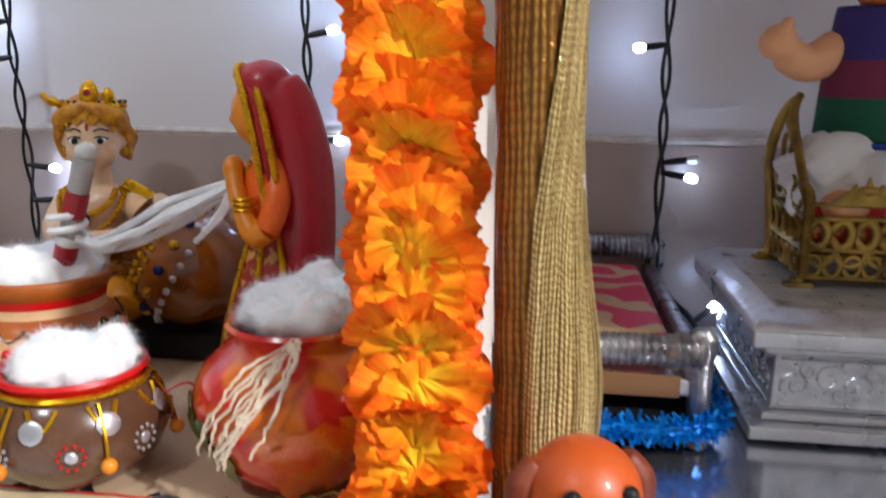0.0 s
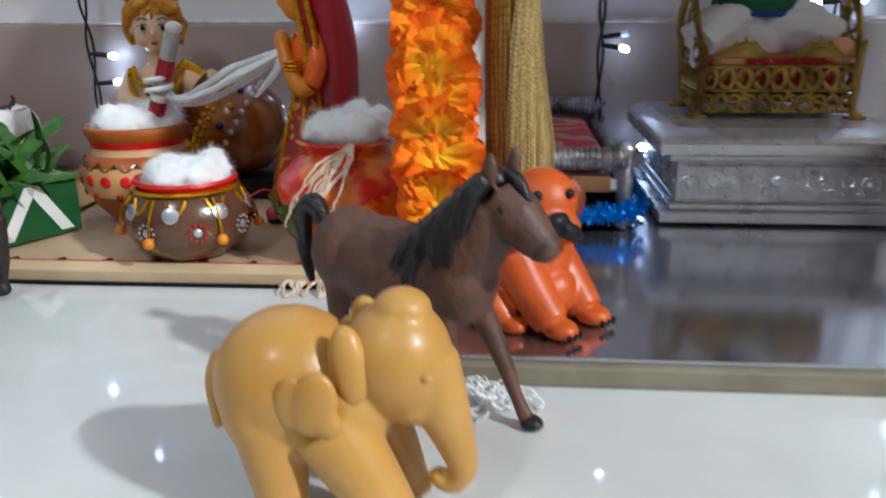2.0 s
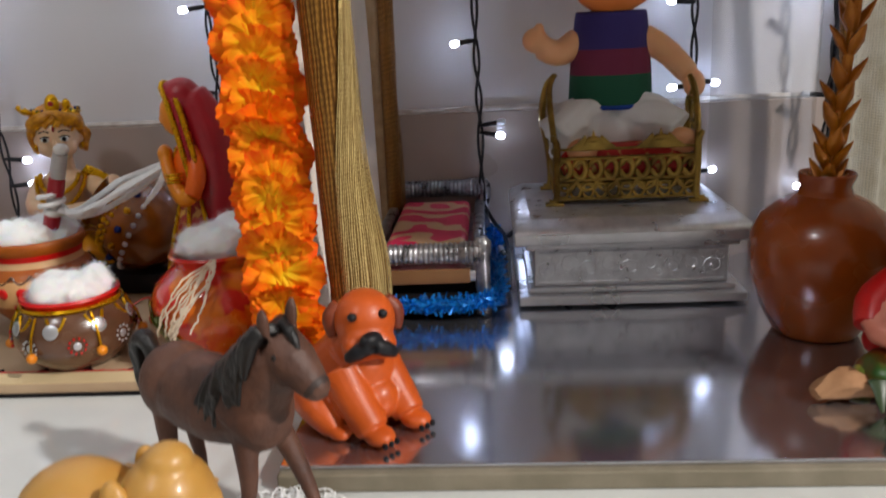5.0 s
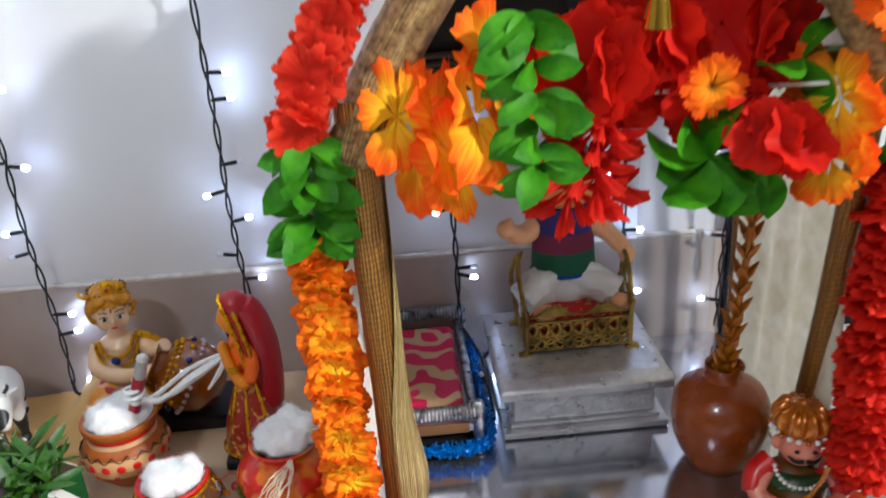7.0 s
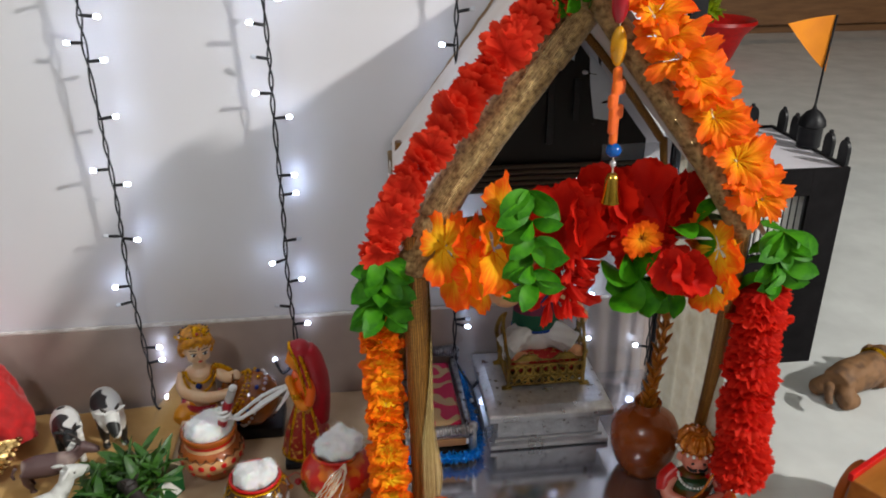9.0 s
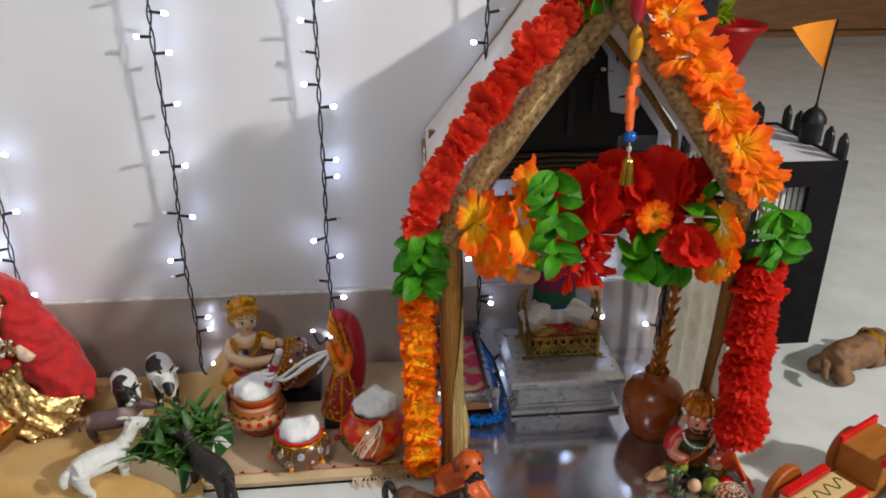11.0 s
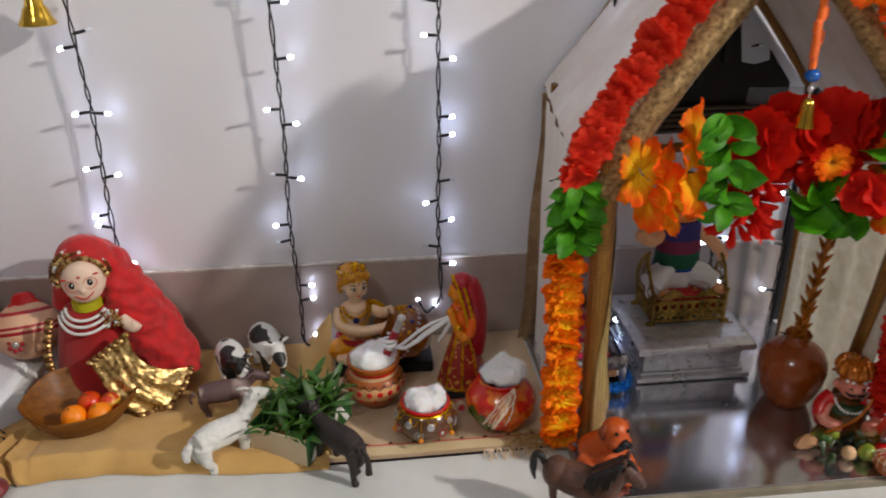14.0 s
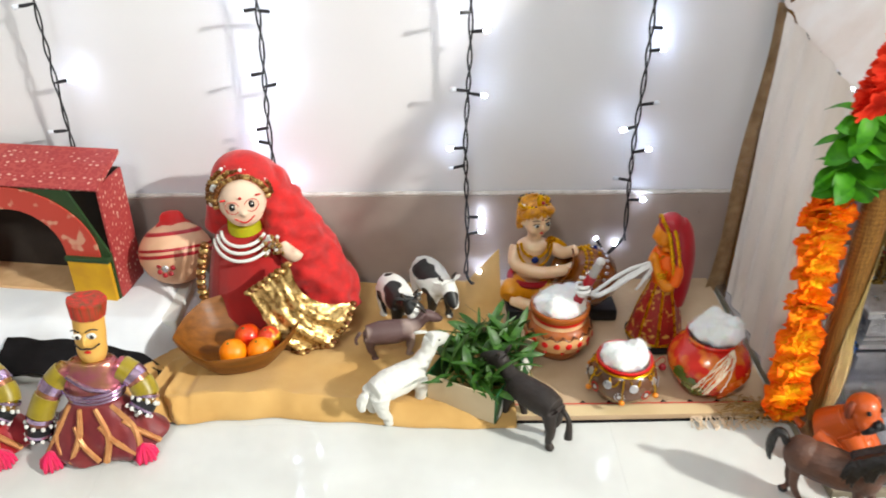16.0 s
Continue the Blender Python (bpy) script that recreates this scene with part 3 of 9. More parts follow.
        return x, y, max(z, 0.001)
    bm = bmesh.new()
    sheet(bm, fn, 190, 70)
    solid("mustard_cloth", bm, MUSTARD, "mustard felt cloth on the floor, its front edge puffed", "cloth")

    bm = bmesh.new()
    box(bm, (-1.0, 0.566, 0.022), (0.56, 0.15, 0.044), 0.004)
    solid("low_platform", bm, WHITEPL, "low white box covered by a white cloth", "box")

    def wc(u, v):
        x = -1.28 + 0.575 * u
        y = 0.432 + 0.213 * v
        z = 0.049 if y > 0.488 else max(0.003, 0.049 - (0.488 - y) * 0.56)
        z += 0.003 * noise.noise((x * 22, y * 22, 0)) + 0.0025
        if u > 0.94:
            z = max(0.012, z - (u - 0.94) / 0.06 * 0.034)
        return x - 0.012 * (1 - v) * u, y, max(z, 0.003)
    bm = bmesh.new()
    sheet(bm, wc, 70, 40)
    solid("white_cloth", bm, WHITECLOTH, "creased white cloth draped over a low platform", "cloth")

    def bc(u, v):
        x = -0.94 + 0.236 * u + 0.006 * (v - 0.5)
        y = 0.462 - 0.012 * u - 0.040 * u ** 4 - 0.050 * (1 - v) * (1 - 0.45 * u) + 0.004 * noise.noise((u * 7, v * 3, 4))
        z = 0.049 if y > 0.488 else max(0.006, 0.049 - (0.488 - y) * 0.56)
        return x, y, z + 0.0060 + 0.006 * math.sin(math.pi * v) * (0.5 + 0.5 * math.sin(u * 9)) + 0.002 * noise.noise((u * 8, v * 6, 2))
    bm = bmesh.new()
    sheet(bm, bc, 40, 20)
    solid("black_cloth", bm, BLACKCLOTH, "crumpled black cloth on the floor", "cloth")


ground_pieces()

# ---- the pavilion ----


def curtain(name, a, b, top, bottom, folds, depth, mat, label, nu=60, nv=40, group=""):
    a, b = Vector((*a, 0)), Vector((*b, 0))
    d = (b - a).normalized()
    nrm = Vector((-d.y, d.x, 0))

    def fn(u, v):
        w = math.sin(u * folds * 2 * math.pi) * depth * (0.5 + 0.5 * (1 - v)) + 0.004 * noise.noise((u * 6, v * 4, 7))
        p = a + (b - a) * u + nrm * w
        return p.x, p.y, bottom + (top(u) - bottom) * v
    bm = bmesh.new()
    sheet(bm, fn, nu, nv)
    return solid(name, bm, mat, label, "curtain", group)


def pavilion():
    hut = thing("toy_pavilion", I4, "small gabled display pavilion of poles wrapped in brown and gold cloth", "pavilion")
    bm = bmesh.new()
    limb(bm, [(0.099, 0.325, 0.014), (0.095, 0.318, 0.2), (0.090, 0.312, 0.44)], [0.016, 0.0145, 0.0145], 24, 16, wob=0.06)
    part("pole", bm, BROWNCLOTH, hut, "front pole wrapped in brown cloth")
    bm = bmesh.new()
    limb(bm, [(0.482, 0.352, 0.014), (0.474, 0.315, 0.18), (0.456, 0.27, 0.36), (0.444, 0.247, 0.46)], [0.0105, 0.0098, 0.0098, 0.0105], 24, 16, wob=0.06)
    part("pole", bm, BROWNCLOTH, hut, "front pole wrapped in brown cloth")
    bm = bmesh.new()
    limb(bm, [(0.092, 0.612, 0.0), (0.094, 0.612, 0.2), (0.098, 0.612, 0.455)], [0.008, 0.008, 0.008], 20, 12, wob=0.05)
    part("rear_pole", bm, BROWNCLOTH, hut)
    bm = bmesh.new()
    limb(bm, [(0.522, 0.592, 0.0), (0.518, 0.592, 0.2), (0.49, 0.594, 0.45)], [0.006, 0.006, 0.006], 20, 12, wob=0.05)
    part("rear_pole", bm, BROWNCLOTH, hut)
    for nm, pts, r in (("beam", [(0.086, 0.312, 0.392), (0.112, 0.318, 0.452), (0.168, 0.326, 0.535), (0.248, 0.334, 0.638), (0.298, 0.332, 0.705)], 0.0205),
                       ("beam", [(0.278, 0.325, 0.70), (0.308, 0.302, 0.655), (0.364, 0.268, 0.575), (0.409, 0.252, 0.51), (0.445, 0.243, 0.45)], 0.0140),
                       ("rear_beam", [(0.104, 0.608, 0.435), (0.186, 0.606, 0.545), (0.29, 0.6, 0.685)], 0.006),
                       ("rear_beam", [(0.485, 0.59, 0.45), (0.4, 0.595, 0.56), (0.28, 0.6, 0.69)], 0.006),
                       ("ridge", [(0.29, 0.32, 0.705), (0.29, 0.46, 0.70), (0.285, 0.61, 0.695)], 0.010),
                       ("crossbar", [(0.09, 0.330, 0.435), (0.27, 0.345, 0.44), (0.447, 0.275, 0.45)], 0.006)):
        bm = bmesh.new()
        limb(bm, pts, [r, r * 1.05, r], 22, 14, wob=0.10)
        part(nm, bm, GOLDNET if nm == "beam" else BROWNCLOTH, hut, "beam wrapped in gold tissue" if nm == "beam" else "")
    for p, q, r in (((0.238, 0.333, 0.625), (0.254, 0.335, 0.646), 0.0228), ((0.274, 0.331, 0.675), (0.288, 0.333, 0.693), 0.0228)):
        bm = bmesh.new()
        tube(bm, [p, q], r, 14, wob=0.05)
        part("tape_band", bm, GOLDNET, hut, "band of gold tissue")

    # roof cloth, left and right slope
    for nm, p, q in (("roof_cloth", ((0.066, 0.302, 0.402), (0.29, 0.32, 0.712)), ((0.088, 0.646, 0.440), (0.285, 0.646, 0.705))),
                     ("roof_cloth", ((0.29, 0.32, 0.712), (0.474, 0.24, 0.437)), ((0.285, 0.646, 0.705), (0.527, 0.646, 0.425)))):
        a, b = [Vector(x) for x in p]
        c, d = [Vector(x) for x in q]

        def fn(u, v, a=a, b=b, c=c, d=d):
            p = (a.lerp(b, u)).lerp(c.lerp(d, u), v)
            p.z += 0.006 - 0.012 * math.sin(v * math.pi) + 0.003 * math.sin(v * 40 + u * 3)
            return p
        bm = bmesh.new()
        sheet(bm, fn, 20, 40)
        part(nm, bm, SHEER, hut, "thin white cloth stretched over the roof")
    # brown border along the roof's rear edge
    def edge(u, v):
        p = Vector((0.087, 0.640, 0.438)).lerp(Vector((0.283, 0.640, 0.710)), v)
        return p + Vector((0.002 * (u - 0.5), -0.004 * u, 0.004 - 0.002 * (u - 0.5) + 0.001 * math.sin(v * 60)))
    bm = bmesh.new()
    sheet(bm, edge, 8, 60)
    part("roof_border", bm, BORDER, hut, "brown and gold border of the roof cloth")
    # ribbon of gold lace that runs down the front pole
    def rb(u, v):
        z = 0.016 + 0.424 * v
        k = v if v < 0.45 else 0.45 + (v - 0.45)
        w = 0.0172 + 0.0125 * math.exp(-((z - 0.085) / 0.05) ** 2) * u ** 0.6
        span = 0.98 - 0.62 * max(0.0, min(1.0, (v - 0.32) / 0.5)) ** 1.3
        a = math.pi * (0.46 - span * (1 - u) - 0.04 * math.sin(z * 22))
        c = Vector((0.099 - 0.009 * k, 0.325 - 0.013 * k, z))
        pleat = 1 + 0.022 * math.sin(u * 26 + 2 * noise.noise((z * 14, 2, 0))) * (0.3 + 0.7 * (1 - v))
        return c.x + w * math.cos(a) * pleat, c.y + w * math.sin(a) * pleat, z - 0.004 * noise.noise((u * 8, 0, v))
    bm = bmesh.new()
    sheet(bm, rb, 34, 90)
    part("ribbon", bm, GOLDLACE, hut, "wide gold lace ribbon")
    bm = bmesh.new()
    rnd = random.Random(77)
    for k in range(60):
        z = rnd.uniform(0.02, 0.12)
        p = Vector(rb(rnd.uniform(0.93, 1.0), (z - 0.016) / 0.424))
        tube(bm, [p, p + Vector((rnd.uniform(0.001, 0.004), -0.001, rnd.uniform(-0.004, 0.003))), p + Vector((rnd.uniform(0.003, 0.007), -0.001, rnd.uniform(-0.009, 0.004)))], 0.00022, 3)
    part("frayed_edge", bm, GOLDPAINT, hut, "frayed gold threads")
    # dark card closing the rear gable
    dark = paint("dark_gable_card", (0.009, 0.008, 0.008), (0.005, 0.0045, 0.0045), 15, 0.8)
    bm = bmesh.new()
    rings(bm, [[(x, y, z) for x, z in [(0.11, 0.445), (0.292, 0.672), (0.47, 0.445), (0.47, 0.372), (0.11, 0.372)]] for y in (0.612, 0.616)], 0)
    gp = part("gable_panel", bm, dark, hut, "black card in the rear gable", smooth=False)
    pale = paint("pale_blue_card", (0.55, 0.60, 0.68), (0.48, 0.53, 0.6), 20, 0.6)
    for out in ([(0.385, 0.48), (0.405, 0.476), (0.428, 0.482), (0.424, 0.51), (0.40, 0.545), (0.372, 0.578), (0.376, 0.53)], [(0.333, 0.575), (0.35, 0.565), (0.352, 0.598), (0.325, 0.632), (0.318, 0.6)]):
        bm = bmesh.new()
        rings(bm, [[(x, y, z) for x, z in out] for y in (0.6085, 0.611)], 0)
        part("pale_shape", bm, pale, gp, "pale blue card cut-out", smooth=False)
    for x in (0.318, 0.356):
        bm = bmesh.new()
        box(bm, (x, 0.605, 0.51), (0.010, 0.006, 0.13 if x < 0.33 else 0.06), 0.001)
        part("black_post", bm, BLACKPL, gp)
    slat = paint("dark_bamboo", (0.06, 0.043, 0.03), (0.03, 0.022, 0.016), 60, 0.5, stretch=(1, 8, 8))
    for k in range(5):
        bm = bmesh.new()
        tube(bm, [(0.105, 0.604, 0.374 + 0.009 * k), (0.30, 0.604, 0.376 + 0.009 * k), (0.475, 0.604, 0.374 + 0.009 * k)], 0.0036, 6, wob=0.1)
        part("bamboo_slat", bm, slat, hut)
    # side and rear curtains
    curtain("side_curtain", (0.067, 0.352), (0.080, 0.594), lambda u: 0.4075 + 0.0265 * u, 0.0145, 5, 0.003, CREAMCLOTH, "thin cream cotton curtain on the pavilion's side", group="pavilion curtains")
    curtain("side_curtain", (0.475, 0.285), (0.512, 0.575), lambda u: 0.452, 0.016, 4, 0.007, LACE, "cream mottled lace curtain on the pavilion's side", group="pavilion curtains")
    curtain("rear_curtain", (0.40, 0.606), (0.50, 0.606), lambda u: 0.44, 0.02, 3, 0.004, GAUZE, "shiny sheer curtain at the pavilion's back")
    def bc(u, v):
        k = (1 - v) ** 1.6
        x0, x1 = 0.078 - 0.026 * k, 0.104 - 0.006 * k
        return x0 + (x1 - x0) * u + 0.003 * math.sin(v * 9), 0.622 - 0.012 * k * (1 - u) + 0.004 * math.sin(u * 9), 0.002 + 0.436 * v
    bm = bmesh.new()
    sheet(bm, bc, 16, 40)
    solid("border_cloth", bm, BORDER, "brown and gold net border flaring to the floor", "curtain")
    return hut


pavilion()

# ---- garlands ----


def flower(R, petals, layers, cup, ruffle, mat, seed, notch=0.25, name="flower", wide=1.25, jag=1.0):
    """A cloth blossom of frilled petals, its heart at the origin, facing +z."""
    rnd = random.Random(seed)
    bm = bmesh.new()
    for L in range(layers):
        s = R * (1 - 0.24 * L)
        for k in range(petals):
            a0 = 2 * math.pi * (k + 0.5 * (L % 2)) / petals + rnd.uniform(-0.15, 0.15)
            half = math.pi / petals * wide
            lift, ph = rnd.uniform(-0.12, 0.12), rnd.random() * 20
            long = s * rnd.uniform(0.86, 1.08)
            rows = []
            for j in range(8):
                t = j / 7
                row = []
                for i in range(11):
                    u = i / 5 - 1
                    edge = 1 - notch * (abs(u) ** 3) * t
                    if j == 7:
                        edge += jag * (0.07 * noise.noise((u * 9, ph, 1.3)) + (0.05 if i % 2 else -0.03))
                    r = long * (0.05 + 0.95 * t * edge)
                    a = a0 + half * u * (0.5 + 0.5 * min(1, 1.5 * t))
                    z = s * (cup * t * (1.15 - 0.6 * t) + lift * t * t - 0.16 * u * u * t) + 0.0035 * L
                    z += ruffle * s * t * (0.55 * math.sin(u * 4 + ph) * abs(u) * t + 0.6 * noise.noise((u * 1.6, t * 1.8, ph)))
                    row.append((r * math.cos(a), r * math.sin(a), z))
                rows.append(row)
            rings(bm, rows, 0, False)
    return link_bm(name, bm, mat, sharp=0)


def disc(R, lobes, layers, cup, ruffle, cut, mat, seed, gap=0.0045, pleat=0.0, name="flower"):
    """A cloth bloom of stacked round layers with frilled, lobed rims; its cord runs along z."""
    rnd = random.Random(seed)
    bm = bmesh.new()
    n = lobes * 8
    for L in range(layers):
        ph, s, turn = rnd.random() * 30, R * rnd.uniform(0.86, 1.06), rnd.random()
        side = rnd.random() * 6.28
        rows = []
        for j in range(8):
            t = j / 7
            row = []
            for i in range(n):
                a = 6.2832 * i / n
                w = abs(math.sin((a + turn) * lobes / 2))
                edge = 1 - cut * t ** 3 * (1 - w) ** 1.5 + 0.10 * t * noise.noise((math.cos(a) * 2.2, math.sin(a) * 2.2, ph))
                if j == 7:
                    edge += 0.025 * (1 if i % 2 else -1)
                r = s * (0.04 + 0.96 * t) * edge
                z = s * (cup * t ** 1.6 + ruffle * t * t * (0.55 * math.sin(lobes * 0.5 * a + ph) + 1.2 * noise.noise((math.cos(a) * 1.7, math.sin(a) * 1.7, ph + t)))
                         + 0.22 * t * t * math.cos(a - side) + pleat * t * math.sin(2 * lobes * a + ph)) + gap * L
                row.append((r * math.cos(a), r * math.sin(a), z))
            rows.append(row)
        rings(bm, rows, 0, True, False, False)
    return link_bm(name, bm, mat, sharp=0)


def leaf(L, W, mat, name="leaf"):
    bm = bmesh.new()
    rows = []
    for j in range(8):
        t = j / 7
        w = W * max(0.0, 4 * t * (1 - t)) ** 0.68 * (0.80 + 0.20 * t) + 0.0006
        rows.append([(L * t, w * s, 0.25 * w * abs(s) + L * (0.10 * math.sin(t * 3) - 0.16 * t * t)) for s in (-1, -0.6, 0, 0.6, 1)])
    rings(bm, rows, 0, False)
    return link_bm(name, bm, mat, sharp=0)


def aim(p, d, spin=0.0):
    """A pose at p whose z axis points along d."""
    return Matrix.Translation(p) @ Vector(d).to_track_quat("Z", "Y").to_matrix().to_4x4() @ Matrix.Rotation(spin, 4, "Z")


MOLDS = {
    "orange": [flower(0.0292, 9, 2, 0.16, 0.28, ORANGE, s, 0.12, wide=1.36, jag=0.5) for s in (1, 2, 3, 4)],
    "ruddy": [disc(0.032, 12, 3, -0.04, 0.12, 0.20, REDP, s, 0.0050, 0.010) for s in (5, 6, 7, 8)],
    "scarlet": [disc(0.037, 26, 2, -0.10, 0.13, 0.13, FEATHERRED, s, 0.005) for s in (7, 8, 9)],
    "sunny": [flower(0.041, 7, 2, 0.80, 0.42, SUNNY, s, 0.50, wide=0.86) for s in (9, 10, 12)],
    "big_orange": [flower(0.050, 6, 1, 0.38, 0.42, ORANGEY, 11, 0.35, wide=1.12), flower(0.048, 5, 2, 0.34, 0.40, ORANGEY, 16, 0.35, wide=1.0)],
    "big_red": [disc(0.048, 7, 3, 0.18, 0.16, 0.16, SILKRED, 12, 0.007), disc(0.046, 7, 3, 0.15, 0.2, 0.16, SILKRED, 17, 0.007)],
    "ragged_red": [flower(0.040, 9, 1, -0.15, 0.36, FEATHERRED, 14, 0.6, wide=0.7), disc(0.036, 9, 2, -0.2, 0.15, 0.3, REDP, 15, 0.006)],
    "small_orange": [flower(0.026, 11, 2, 0.7, 0.16, EMBER, 13, 0.35)],
    "leaf": [leaf(0.040, 0.0185, LEAF), leaf(0.036, 0.0175, LEAF)],
    "slim_leaf": [leaf(0.045, 0.0125, LEAF), leaf(0.041, 0.0115, LEAF)],
    "wide_leaf": [leaf(0.056, 0.024, LEAF)],
}


def garland(name, label, cat="garland", group="garlands on the pavilion"):
    return thing(name, I4, label, cat, group)


def cord(g, pts):
    bm = bmesh.new()
    tube(bm, smooth_path(pts, 24), 0.0016, 6)
    part("cord", bm, WHITEPL, g, "white thread")


def string_flowers(g, kind, pts, count, tilt, seed, face=None, grow=(0.92, 1.08), up=-1, sway=0.0):
    rnd = random.Random(seed)
    path = smooth_path(pts, count)
    for i, p in enumerate(path):
        d = (path[min(i + 1, count - 1)] - path[max(i - 1, 0)]).normalized()
        f = Vector(face) if face else Vector((0, -1, 0))
        k = tilt + rnd.uniform(-sway, sway)
        dirn = (d * up * (1 - k) + f * k + Vector((rnd.uniform(-.28, .28), rnd.uniform(-.15, .15), rnd.uniform(-.2, .2)))).normalized()
        again(rnd.choice(MOLDS[kind]), g, aim(p, dirn, rnd.random() * 6.28) @ Matrix.Scale(rnd.uniform(*grow), 4))


def string_leaves(g, pts, count, per, seed, kind="leaf", size=1.0):
    rnd = random.Random(seed)
    path = smooth_path(pts, count)
    for i, p in enumerate(path):
        d = (path[min(i + 1, count - 1)] - path[max(i - 1, 0)]).normalized()
        base = aim(p, d)
        for k in range(per):
            m = base @ Matrix.Rotation(6.283 * k / per + i * 0.8 + rnd.uniform(-.3, .3), 4, "Z") @ Matrix.Rotation(rnd.uniform(0.0, 0.5), 4, "Y")
            again(rnd.choice(MOLDS[kind]), g, m @ Matrix.Scale(size * rnd.uniform(0.8, 1.1), 4))


def spray_leaves(g, pts, count, seed, kind, size, turn=0.0):
    """Pairs of leaves on both sides of a cord, their faces towards the room."""
    rnd = random.Random(seed)
    for i, p in enumerate(smooth_path(pts, count)):
        for sx in (-1, 1, rnd.choice((-0.35, 0.35))):
            x = Vector((sx * rnd.uniform(0.8, 1.0), -0.35 - rnd.uniform(0, 0.3), rnd.uniform(-0.55, 0.15))).normalized()
            z = Vector((turn + rnd.uniform(-0.35, 0.35), -1, rnd.uniform(-0.2, 0.75)))
            z = (z - x * z.dot(x)).normalized()
            y = z.cross(x)
            m = Matrix(((x.x, y.x, z.x, p.x), (x.y, y.y, z.y, p.y), (x.z, y.z, z.z, p.z), (0, 0, 0, 1)))
            again(rnd.choice(MOLDS[kind]), g, m @ Matrix.Scale(size * rnd.uniform(0.82, 1.08), 4))


